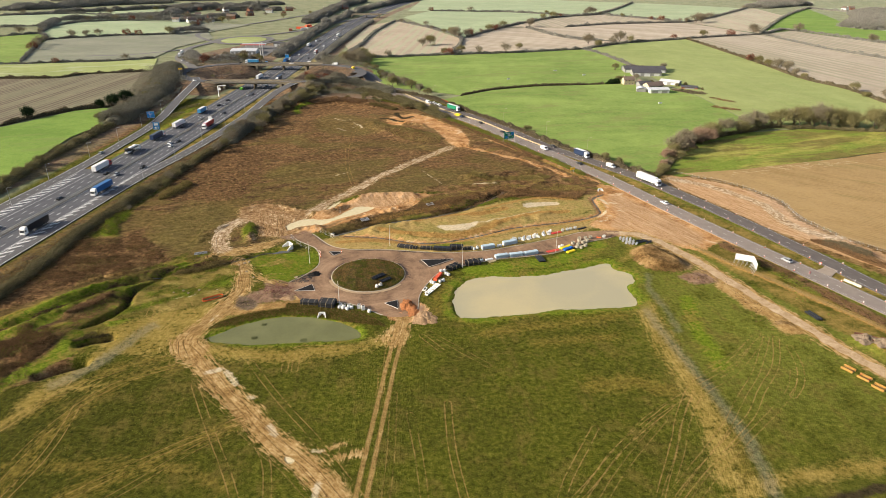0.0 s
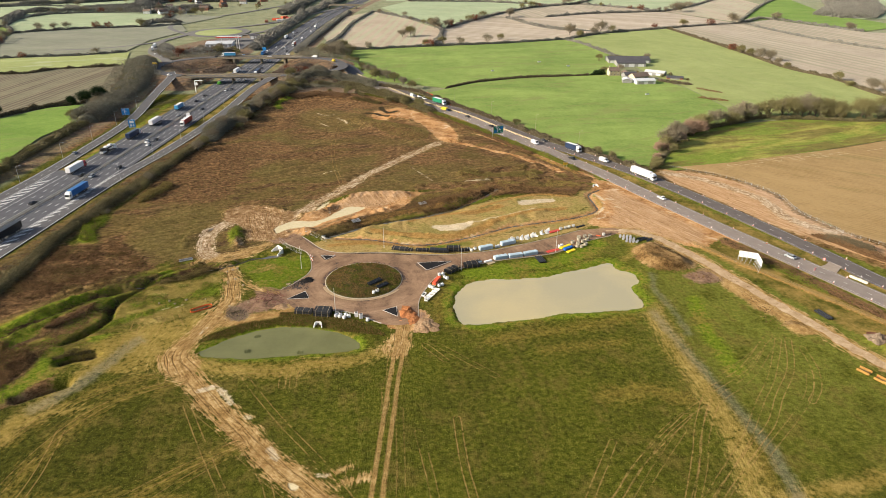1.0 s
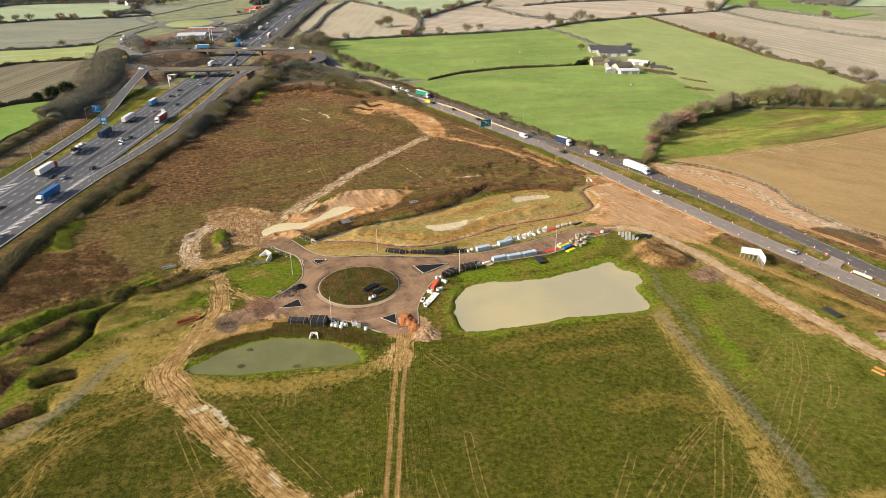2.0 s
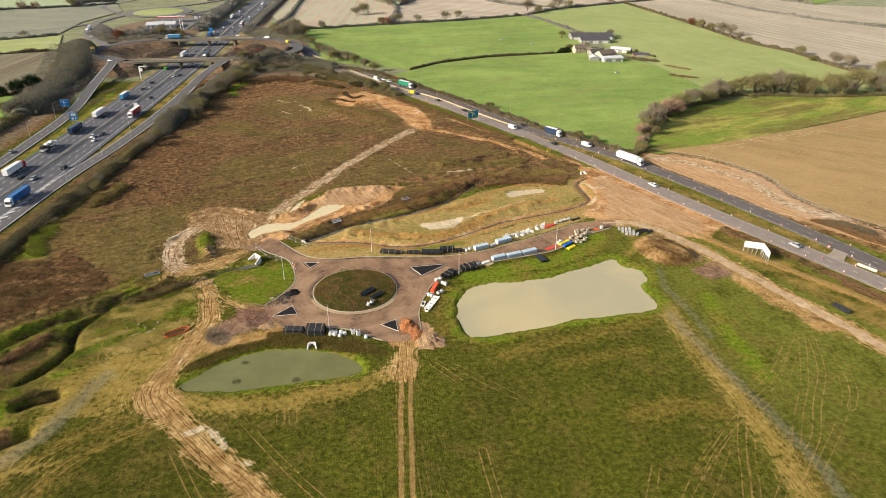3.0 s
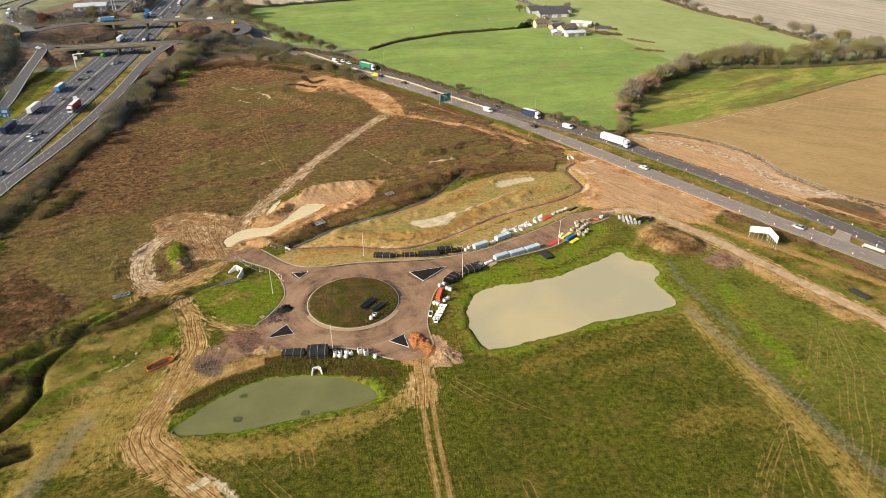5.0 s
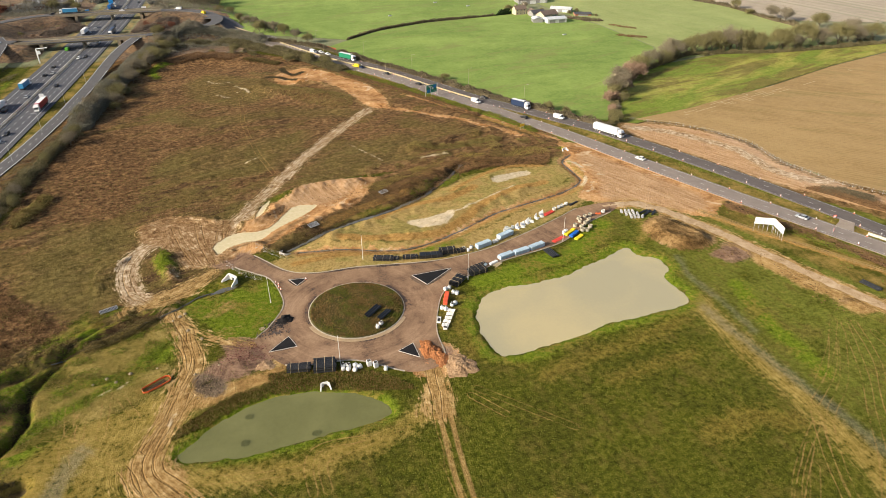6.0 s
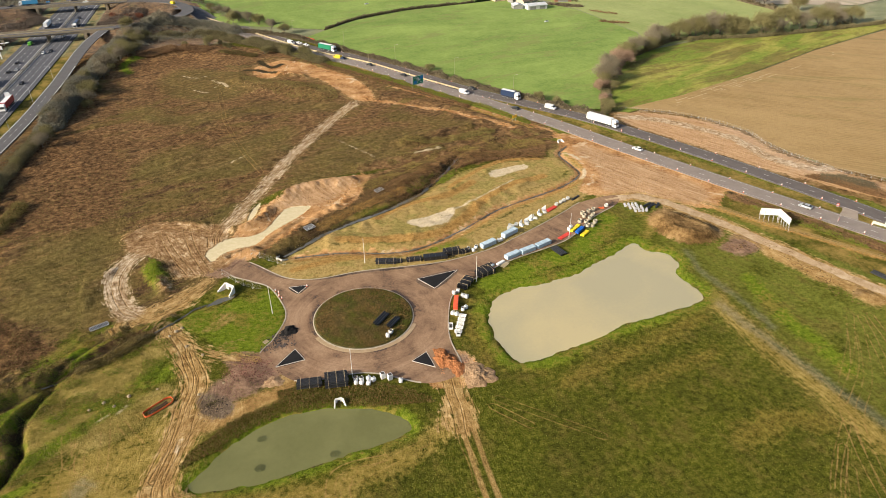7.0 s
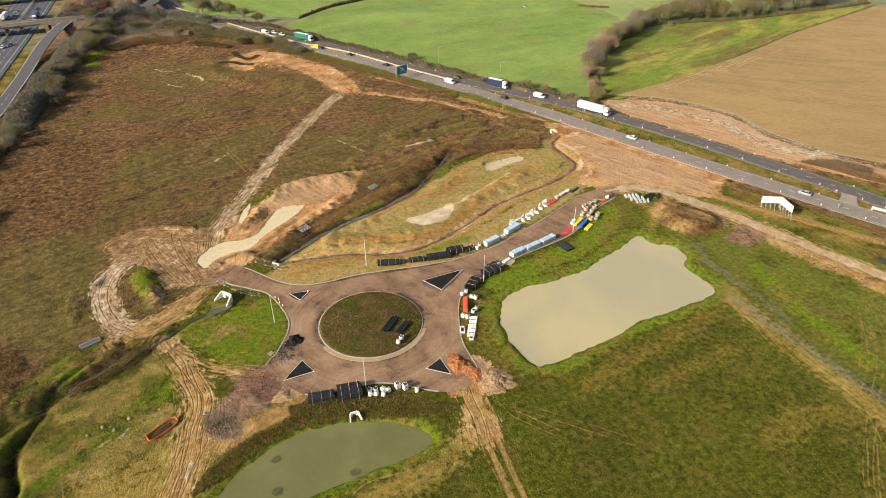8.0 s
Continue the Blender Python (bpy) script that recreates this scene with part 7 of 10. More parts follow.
apron = [(ISLAND[0] + ISLAND_R * math.cos(a), ISLAND[1] + ISLAND_R * math.sin(a), 0.06) for a in np.linspace(radians(200), radians(330), 40)]
solid("apron", Build().sweep(apron, [(1.3, -0.02), (1.2, 0.03), (0.2, 0.03)]), m_apron, "sandy concrete strip along the island kerb", "apron", kind="structure")


def outline_between(a, b):
    ia, ib = int(np.argmin(np.linalg.norm(PAVED - np.array(a), axis=1))), int(np.argmin(np.linalg.norm(PAVED - np.array(b), axis=1)))
    return PAVED[ia:ib + 1] if ib > ia else np.vstack([PAVED[ia:], PAVED[:ib + 1]])


for a, b in (((-62, 252), (-56, 212)), ((-49, 199), (-20, 189.5)), ((-9, 192), (72, 256)), ((62, 262), (-57, 258))):
    kerb(outline_between(a, b), "pale concrete kerb at the road edge")
swept = Build()
for a, b in (((2, 239.4), (-40, 242.4)), ((-46, 245.5), (-57, 257.5))):
    inner = outline_between(a, b)
    wide = [0.3 + 1.0 * abs(math.sin(math.pi * i / (len(inner) - 1))) ** 0.7 + 0.12 * math.sin(i * 1.7) for i in range(len(inner))]
    swept.add([(*p, 0.05) for p in offset(inner, -0.2)] + [(*(q), 0.05) for q in np.array([offset(inner, -w)[i] for i, w in enumerate(wide)])], [(i, i + 1, len(inner) + i + 1, len(inner) + i) for i in range(len(inner) - 1)])
solid("swept_asphalt", swept, MAT_STAINED, "black asphalt edge strip", "road", kind="structure")


def splitter(pts, label, wide=1.32):
    """A triangular island of fresh black asphalt with a pale kerb."""
    c = np.mean(pts, axis=0)
    p = np.array(pts, float)
    skirt = c + (p - c) * wide
    ring = curve(np.vstack([[q * 0.8 + np.roll(skirt, -1, axis=0)[i] * 0.2, q * 0.2 + np.roll(skirt, -1, axis=0)[i] * 0.8] for i, q in enumerate(skirt)]), 0.8, True)
    flat_area("black_patch", ring, 0.052, MAT_STAINED, "dark stained asphalt round a splitter island", "road", 0.06)
    t = thing("splitter_island", label, "traffic island", "splitter islands")
    tri = [tuple(q) for q in (p if np.cross(p[1] - p[0], p[2] - p[0]) > 0 else p[::-1])]
    part("surface", Build().slab(tri, 0.0, 0.13), MAT_FRESH, t)
    for i in range(3):
        a, b = tri[i], tri[(i + 1) % 3]
        part("kerb", Build().sweep([(*a, 0.0), (*b, 0.0)], [(0.055, 0), (0.055, 0.17), (-0.055, 0.17), (-0.055, 0)]), MAT_PALE_KERB, t)


splitter([(-46.3, 240), (-40.8, 239.3), (-44, 236)], "black triangular splitter island with a white kerb")
splitter([(-8.5, 232.3), (4.5, 233.2), (-5, 226)], "long black triangular splitter island with a pale kerb")
splitter([(-53.5, 205.5), (-48, 211), (-46, 206)], "black triangular splitter island with a pale kerb", 1.1)
splitter([(-20, 197), (-15.5, 199.3), (-15, 193)], "black triangular splitter island with a pale kerb", 1.12)

# ---------------------------------------------------------------- heaps of soil and asphalt


def heap(name, x, y, rx, ry, h, material, label, seed, turn=0.0):
    """A lumpy conical heap."""
    n, m = 52, 20
    vs = [(0, 0, h)]
    th = np.linspace(0, 2 * math.pi, n, endpoint=False)
    rag = 1 + 0.14 * np.sin(3 * th + seed) + 0.09 * np.sin(7 * th + 2.1 * seed) + 0.05 * np.sin(13 * th + seed * 3)
    for k in range(1, m + 1):
        r = k / m
        for i in range(n):
            px, py = rx * r * rag[i] * math.cos(th[i]), ry * r * rag[i] * math.sin(th[i])
            lump = noise.fractal(Vector((px * 0.8, py * 0.8, seed * 3.1)), 0.8, 2.0, 4)
            z = h * (1 - r) ** 0.85 + 0.42 * h * lump * min(1.0, 2.2 * (1 - r)) if k < m else -0.12
            vs.append((px, py, z))
    fs = [(0, 1 + i, 1 + (i + 1) % n) for i in range(n)]
    for k in range(m - 1):
        for i in range(n):
            j = (i + 1) % n
            fs.append((1 + k * n + i, 1 + k * n + n + i, 1 + k * n + n + j, 1 + k * n + j))
    ob = solid(name, Build().add(vs, fs), material, label, name.replace("_", " "), smooth=True)
    ob.matrix_basis = pose(x, y, max(gz(x, y), -0.05) + (0.05 if abs(x + 28) < 26 and abs(y - 219) < 26 else 0), 0, 0, turn)
    return ob


def heap_mat(name, low, high):
    m = Nodes(name, 0.95, 0.0, 0.1)
    m.color(m.ramp(m.math("ADD", m.math("MULTIPLY", m.noise(1.6, 6, 0.75), 0.6), m.math("MULTIPLY", m.noise(0.35, 3), 0.4)), (0.38, low), (0.62, high)))
    m.bump(m.noise(2.4, 6, 0.75), 1.0, 0.4)
    return m.mat


MAT_ORANGE_SOIL = heap_mat("orange_soil", (0.24, 0.085, 0.030), (0.50, 0.210, 0.085))
MAT_PINK_SAND = heap_mat("pinkish_spoil", (0.25, 0.150, 0.080), (0.47, 0.315, 0.185))
MAT_BLACK_HEAP = heap_mat("asphalt_crumbs", (0.010, 0.010, 0.010), (0.038, 0.034, 0.033))
MAT_STONE_HEAP = heap_mat("limestone_heap", (0.36, 0.29, 0.17), (0.56, 0.47, 0.31))
MAT_AGG = heap_mat("aggregate", (0.155, 0.115, 0.080), (0.26, 0.20, 0.145))
heap("soil_mound", -11.6, 195.2, 2.8, 4.6, 1.0, MAT_ORANGE_SOIL, "bright orange soil heap by the splitter island", 4, 20)
heap("soil_mound", -9.8, 190.8, 2.0, 3.0, 0.6, MAT_ORANGE_SOIL, "small orange soil heap", 6, -20)
heap("spoil_mound", -5.6, 187.0, 4.2, 4.6, 1.0, MAT_PINK_SAND, "ridged pinkish spoil heap", 9)
heap("asphalt_mound", -48.6, 219.2, 2.6, 2.1, 1.1, MAT_BLACK_HEAP, "black asphalt crumbs in a heap", 11, 30)
heap("soil_mound", -54.5, 200.2, 2.6, 2.0, 0.7, MAT_PINK_SAND, "tan soil heap by the road end", 16)
heap("stone_mound", 139.5, 162.0, 4.0, 3.2, 1.6, MAT_STONE_HEAP, "pale crushed stone heap", 19)
heap("aggregate_mound", 133.6, 173.2, 3.6, 3.0, 1.7, MAT_AGG, "brown aggregate heap in a bay", 20)
heap("aggregate_mound", 136.4, 168.6, 3.2, 2.8, 1.6, MAT_AGG, "brown aggregate heap in a bay", 21)
heap("aggregate_mound", 140.0, 170.6, 2.8, 2.4, 1.4, MAT_STONE_HEAP, "grey aggregate heap in a bay", 22)


def chunks(name, spots, n, size, material, label, seed):
    """Broken lumps strewn round some spots, joined: too many to count."""
    rr = np.random.RandomState(seed)
    b = Build()
    for k in range(n):
        x, y, sx, sy = spots[k % len(spots)]
        px, py = x + rr.normal() * sx, y + rr.normal() * sy
        s = size * (0.4 + 1.1 * rr.rand() ** 2)
        if cover["wet"][np.searchsorted(GY, py), np.searchsorted(GX, px)] > -0.5:
            continue
        z = surface(px, py)
        a = rr.rand() * 6.28
        vs = []
        for q in range(4):
            w = a + q * 1.57 + rr.normal() * 0.25
            vs.append((px + s * math.cos(w) * (0.7 + 0.5 * rr.rand()), py + s * math.sin(w) * (0.7 + 0.5 * rr.rand()), z - 0.05))
        vs += [(px + (vx - px) * 0.7, py + (vy - py) * 0.7, z + s * (0.35 + 0.5 * rr.rand())) for vx, vy, _ in vs]
        b.add(vs, [(0, 1, 5, 4), (1, 2, 6, 5), (2, 3, 7, 6), (3, 0, 4, 7), (4, 5, 6, 7)])
    return solid(name, b, material, label, "rubble", kind="stuff")


def chunk_mat(name, low, high):
    m = Nodes(name, 0.95, 0.0, 0.1)
    m.color(m.ramp(m.island(), (0.1, low), (0.9, high)))
    return m.mat


chunks("rubble", [(-59.9, 204.5, 1.6, 1.5), (-63.4, 206.2, 1.6, 1.2), (-57.4, 208.4, 1.8, 1.0), (-61.5, 209.5, 2.5, 1.5), (-56.0, 204.5, 2.0, 1.5)], 1200, 0.15, chunk_mat("red_rubble_bits", (0.085, 0.036, 0.027), (0.290, 0.145, 0.105)), "dark red brick rubble strewn by the road end", 31)
chunks("debris", [(-67.4, 197.6, 1.3, 0.9), (-69.6, 195.6, 1.0, 0.9), (-68.4, 196.6, 2.0, 1.8), (-66.5, 195.0, 1.4, 1.4)], 320, 0.15, chunk_mat("burnt_debris", (0.020, 0.017, 0.015), (0.260, 0.190, 0.120)), "burnt grey debris and broken timber", 32)
chunks("broken_asphalt", [(-51.8, 217.6, 1.0, 0.7), (-52.6, 215.4, 1.2, 1.0), (-53.6, 213.6, 1.4, 0.8), (-50.2, 213.6, 1.2, 0.8), (-49.6, 216.6, 1.0, 0.8)], 420, 0.24, chunk_mat("asphalt_bits", (0.030, 0.026, 0.025), (0.130, 0.105, 0.092)), "broken dark asphalt slabs at the road edge", 33)
chunks("clods", [(-12.0, 194.0, 2.2, 3.6), (-8.6, 190.0, 2.0, 2.4)], 260, 0.14, chunk_mat("orange_clods", (0.22, 0.08, 0.03), (0.52, 0.24, 0.10)), "orange soil clods round a heap", 34)
chunks("clods", [(-50, 284, 6, 4), (-30, 300, 8, 4), (-22, 292, 6, 4), (-84, 290, 8, 5), (-78, 266, 6, 6)], 1300, 0.2, chunk_mat("tan_clods", (0.12, 0.065, 0.028), (0.40, 0.25, 0.12)), "tan soil clods on churned ground", 35)
chunks("clods", [(96, 270, 8, 10), (104, 290, 5, 8), (84, 280, 5, 8), (92, 258, 8, 4), (140, 300, 7, 10), (152, 270, 4, 12)], 1000, 0.2, chunk_mat("orange_tan_clods", (0.16, 0.085, 0.035), (0.46, 0.29, 0.15)), "orange tan clods on stripped ground", 36)
chunks("clods", [(107, 206, 1.8, 8), (109, 192, 1.8, 6), (97, 217, 3, 2)], 450, 0.2, chunk_mat("brown_clods", (0.06, 0.035, 0.014), (0.24, 0.145, 0.060)), "brown clods along the haul road bank", 37)
chunks("stones", [(-30, 432, 12, 5), (-42, 442, 8, 5), (-12, 416, 6, 4)], 900, 0.32, chunk_mat("tan_stones", (0.13, 0.085, 0.035), (0.36, 0.25, 0.11)), "tan rubble spread on a spoil bank", 38)

# ---------------------------------------------------------------- stacked materials
MAT_BLACK_PIPE = plain("black_plastic", (0.010, 0.011, 0.013), (0.022, 0.023, 0.026), 4.0, 0.42, 0.0, 0.5)
MAT_TIMBER = plain("pale_timber", (0.36, 0.28, 0.16), (0.52, 0.42, 0.26), 3.0)
MAT_OLD_TIMBER = plain("fence_timber", (0.17, 0.110, 0.040), (0.29, 0.195, 0.076), 2.0)
MAT_WRAP = plain("grey_blue_wrapped_blocks", (0.32, 0.42, 0.50), (0.46, 0.57, 0.65), 2.2, 0.45, spread=0.15)
MAT_BAG = plain("white_woven_bag", (0.60, 0.60, 0.60), (0.80, 0.80, 0.79), 2.5, 0.75)
MAT_FILL_AND_VOID = plain("dark_fill_and_void", (0.04, 0.038, 0.036), (0.10, 0.09, 0.08), 4.0)
MAT_RING = plain("buff_concrete_ring", (0.27, 0.24, 0.18), (0.44, 0.39, 0.30), 1.5, 0.9)
MAT_GREY_RING = plain("grey_concrete_ring", (0.40, 0.40, 0.38), (0.58, 0.57, 0.54), 2.0, 0.9, spread=0.2)
MAT_YELLOW = plain("yellow_plastic", (0.70, 0.52, 0.010), (0.82, 0.64, 0.03), 2.0, 0.5)
MAT_BLUE = plain("blue_plastic", (0.010, 0.085, 0.36), (0.02, 0.14, 0.50), 2.0, 0.5)
MAT_RED = plain("red_plastic", (0.48, 0.035, 0.025), (0.64, 0.075, 0.045), 2.0, 0.5)
MAT_ORANGE = plain("orange_plastic", (0.66, 0.105, 0.025), (0.82, 0.18, 0.05), 2.0, 0.55)
MAT_ORANGE_RED = plain("orange_red_units", (0.58, 0.075, 0.030), (0.72, 0.13, 0.06), 2.0, 0.6)


def along(x0, y0, x1, y1):
    """Centre, length and turn of a thing that runs between two plan points."""
    return (x0 + x1) / 2, (y0 + y1) / 2, math.hypot(x1 - x0, y1 - y0), math.degrees(math.atan2(y1 - y0, x1 - x0))


def pipe_stack(x0, y0, x1, y1, across, layers, r, label, timbers=3):
    cx, cy, length, turn = along(x0, y0, x1, y1)
    t = thing("pipe_stack", label, "pipe stack", "stacked pipes", pose(cx, cy, surface(cx, cy) + 0.05, 0, 0, turn))
    me = Build().tube((-length / 2, 0, 0), (length / 2, 0, 0), r, n=10, hollow=r * 0.16).mesh("pipe", MAT_BLACK_PIPE, False)
    for k in range(layers):
        n = across - (k % 2)
        for i in range(n):
            ob = new("pipe", me)
            ob.parent = t
            ob.matrix_basis = pose(rnd.normal() * 0.12, (i - (n - 1) / 2) * 2.04 * r, 0.08 + r + k * 1.76 * r)
    w = across * 2.04 * r
    for i in range(timbers):
        x = (-0.36 + 0.72 * i / max(1, timbers - 1)) * length
        part("timber", Build().box((x, 0, 0), (0.1, w + 0.2, 0.08)).box((x, -w / 2 - 0.05, 0), (0.07, 0.07, layers * 1.8 * r + 0.2)).box((x, w / 2 + 0.05, 0), (0.07, 0.07, layers * 1.8 * r + 0.2)).box((x, 0, layers * 1.8 * r + 0.18), (0.07, w + 0.2, 0.05)), MAT_TIMBER, t)
    return t


for a in ((-18.6, 245.2, -12.4, 243.4, 7, 3, 0.17), (-13.5, 244.2, -10.6, 243.4, 6, 2, 0.17), (-9.0, 243.2, -4.2, 242.6, 6, 3, 0.16), (3.2, 243.0, 8.6, 242.8, 6, 5, 0.20), (8.3, 242.2, 11.8, 242.8, 5, 3, 0.18),
          (9.2, 228.2, 14.8, 229.4, 8, 4, 0.20), (2.4, 223.2, 6.4, 227.2, 8, 4, 0.19), (10.6, 231.2, 15.8, 232.9, 4, 2, 0.18)):
    pipe_stack(*a, "strapped stack of black plastic pipes beside the road")
pipe_stack(-49.0, 196.8, -43.2, 196.0, 6, 3, 0.22, "strapped stack of black plastic pipes above the pond")
pipe_stack(-42.4, 195.3, -36.9, 194.6, 7, 4, 0.24, "tall strapped stack of black plastic pipes above the pond")
pipe_stack(-42.2, 196.9, -36.8, 196.2, 5, 4, 0.24, "tall strapped stack of black plastic pipes by the lamp post")
pipe_stack(-25.8, 213.2, -21.8, 217.2, 3, 1, 0.34, "large black pipes lying on the island grass", 0)
pipe_stack(-22.6, 211.4, -19.2, 214.6, 3, 1, 0.30, "large black pipes lying on the island grass", 0)
pipe_stack(38.6, 235.6, 39.8, 230.4, 4, 1, 0.34, "large black pipes lying on the verge grass", 0)
for a in ((82.6, 251.6, 86.4, 253.0, 2), (83.0, 249.6, 87.4, 252.6, 2), (84.2, 252.8, 88.4, 250.2, 1), (83.6, 250.8, 88.2, 251.2, 1), (86.0, 249.0, 89.0, 252.0, 2)):
    pipe_stack(*a, 1, 0.20, "black pipes lying askew on the ground by a soil heap", 0)
pipe_stack(125.2, 192.4, 126.8, 186.8, 4, 1, 0.28, "black pipes beside the haul road", 0)

t = thing("block_stack", "black wrapped stack of drainage crates", "crate stack", m=pose(0.1, 242.0, gz(0.1, 242.0), 0, 0, -7))
for i in range(4):
    part("crate", Build().box((-2.85 + i * 1.9, 0, 0.12), (1.84, 2.3, 1.25), 0, 0.06), MAT_BLACK_PIPE, t)
part("pallet", Build().box((0, 0, 0), (7.4, 2.1, 0.12)), MAT_TIMBER, t)


def block_run(x0, y0, x1, y1, label, packs=5, w=1.3, h=1.25, mat=None):
    cx, cy, length, turn = along(x0, y0, x1, y1)
    t = thing("block_pallet", label, "block pallet", "wrapped pallets", pose(cx, cy, gz(cx, cy) + 0.02, 0, 0, turn))
    s = length / packs
    for i in range(packs):
        x = -length / 2 + s * (i + 0.5)
        part("pack", Build().box((x, rnd.normal() * 0.03, 0.13), (s - 0.07, w, h * (0.96 + 0.08 * rnd.rand())), 0, 0.07), mat or MAT_WRAP, t)
        part("pallet", Build().box((x, 0, 0), (s - 0.1, w, 0.13)), MAT_TIMBER, t)
    return t


for a in ((16.2, 243.0, 21.6, 245.0), (25.4, 247.0, 31.2, 249.8), (21.3, 234.4, 26.5, 236.2), (27.1, 235.9, 32.6, 237.4), (33.3, 237.5, 38.9, 239.4)):
    block_run(*a, "grey blue shrink wrapped paving blocks on pallets", 5, 1.9, 1.45)
block_run(11.0, 230.4, 16.2, 232.6, "low wrapped pallets of kerb stones", 4, 1.2, 0.7)
block_run(17.3, 231.9, 20.2, 233.4, "low wrapped pallets of kerb stones", 2, 1.0, 0.6, MAT_BAG)
t = thing("timber_pile", "loose timber boards on the verge", "timber", m=pose(19.8, 231.4, gz(19.8, 231.4), 0, 0, 28))
for i in range(4):
    part("board", Build().box((rnd.normal() * 0.2, -0.5 + i * 0.32, 0.02 * i), (3.2, 0.28, 0.09), rnd.normal() * 3), MAT_TIMBER, t)


def make_bag(label, fill):
    t = thing("bulk_bag", label, "bulk bag", "bulk bags")
    b = Build()
    prof = [(0.42, 0.0), (0.52, 0.12), (0.55, 0.55), (0.50, 0.92), (0.46, 1.0)]
    n = 12
    for r, z in prof:
        for i in range(n):
            a = 2 * math.pi * (i + 0.5) / n
            k = 1.0 / max(abs(math.cos(a)), abs(math.sin(a))) ** 0.6
            b.v.append((r * k * math.cos(a), r * k * math.sin(a), z + (0.05 * math.sin(3 * a) if z > 0.8 else 0)))
    for k in range(len(prof) - 1):
        for i in range(n):
            b.f.append((k * n + i, k * n + (i + 1) % n, k * n + n + (i + 1) % n, k * n + n + i))
    if not fill:
        b.f.append(tuple(range(4 * n, 5 * n)))
    part("sack", b, MAT_BAG, t, smooth=True)
    if fill:
        f = Build()
        f.v = [(0, 0, 0.94)] + [(0.55 * math.cos(2 * math.pi * i / 10), 0.55 * math.sin(2 * math.pi * i / 10), 0.88) for i in range(10)]
        f.f = [(0, 1 + i, 1 + (i + 1) % 10) for i in range(10)]
        part("fill", f, MAT_FILL_AND_VOID, t, "dark gravel fill")
    for sx in (-1, 1):
        for sy in (-1, 1):
            part("handle", Build().tube((sx * 0.42, sy * 0.42, 0.95), (sx * 0.36, sy * 0.36, 1.22), 0.04, n=5).tube((sx * 0.36, sy * 0.36, 1.22), (sx * 0.28, sy * 0.44, 0.96), 0.04, n=5), MAT_BAG, t)
    return t


bag_full, bag_open = make_bag("white woven bulk bag with a closed top", False), make_bag("white woven bulk bag filled with dark gravel", True)
first = {id(bag_full): True, id(bag_open): True}


def drop(ob, x, y, turn=0.0, z=None):
    """The thing itself the first time, a copy after that."""
    m = pose(x, y, (surface(x, y) if z is None else z), 0, 0, turn)
    if first.pop(id(ob), False):
        ob.matrix_basis = m
        return ob
    return copy_thing(ob, m)


for x, y, k in ((-35.0, 194.6, 1), (-33.7, 194.2, 1), (-35.2, 193.3, 0), (-33.9, 192.9, 0), (-32.0, 193.8, 0), (-30.9, 193.0, 0), (-32.3, 192.2, 0), (-24.6, 190.6, 0), (-22.5, 209.2, 1), (-23.7, 208.0, 0), (11.9, 243.6, 1), (13.1, 242.2, 0), (14.6, 243.8, 1), (23.2, 245.2, 0), (24.3, 245.6, 0),
                (-0.4, 221.6, 0), (0.9, 222.0, 0), (1.5, 219.4, 0), (2.4, 218.6, 0), (-3.9, 212.4, 0), (-3.0, 211.6, 0), (-0.6, 213.2, 1), (0.5, 213.8, 0), (48.8, 244.6, 0), (50.0, 245.6, 0)):
    drop(bag_open if k else bag_full, x, y, rnd.rand() * 90)


def make_crate():
    t = thing("white_crate", "white boxed crate with a dark open top", "crate", "white crates")
    part("box", Build().box((0, 0, 0.12), (1.1, 1.1, 1.5), 0, 0.04), MAT_BAG, t)
    part("pallet", Build().box((0, 0, 0), (1.15, 1.15, 0.12)), MAT_TIMBER, t)
    # dark sheet on the closed box, painted as the shade of an open top
    part("opening", Build().box((0, 0, 1.6), (0.85, 0.85, 0.03)), MAT_FILL_AND_VOID, t, "dark sheet standing in for a shaded opening")
    return t


white_crate = make_crate()
first[id(white_crate)] = True
drop(white_crate, -28.5, 193.4, 10)
drop(white_crate, -26.9, 192.4, 12)


def make_ring(mat, label, r, h):
    t = thing("concrete_ring", label, "manhole ring", "manhole rings")
    part("wall", Build().tube((0, 0, 0), (0, 0, h), r, n=18, hollow=0.14), mat, t)
    part("rim", Build().tube((0, 0, h), (0, 0, h + 0.06), r - 0.03, n=18, hollow=0.07), mat, t)
    return t


ring_buff, ring_grey = make_ring(MAT_RING, "buff concrete manhole ring standing on grass", 0.78, 1.05), make_ring(MAT_GREY_RING, "grey concrete manhole ring on the verge", 0.7, 0.8)
first[id(ring_buff)] = first[id(ring_grey)] = True
for x, y in ((55.0, 248.6), (58.2, 251.4), (58.6, 253.4), (61.3, 254.0), (57.0, 247.6), (59.5, 249.6), (61.6, 251.4), (57.8, 244.6), (59.9, 246.6), (56.2, 245.0), (63.6, 254.6)):
    drop(ring_buff, x, y)
for x, y in ((29.6, 251.9), (31.2, 252.6), (33.0, 253.4), (30.6, 253.4), (53.0, 262.8), (55.2, 263.8), (56.9, 264.6), (59.0, 265.6), (69.8, 256.2)):
    drop(ring_grey, x, y)


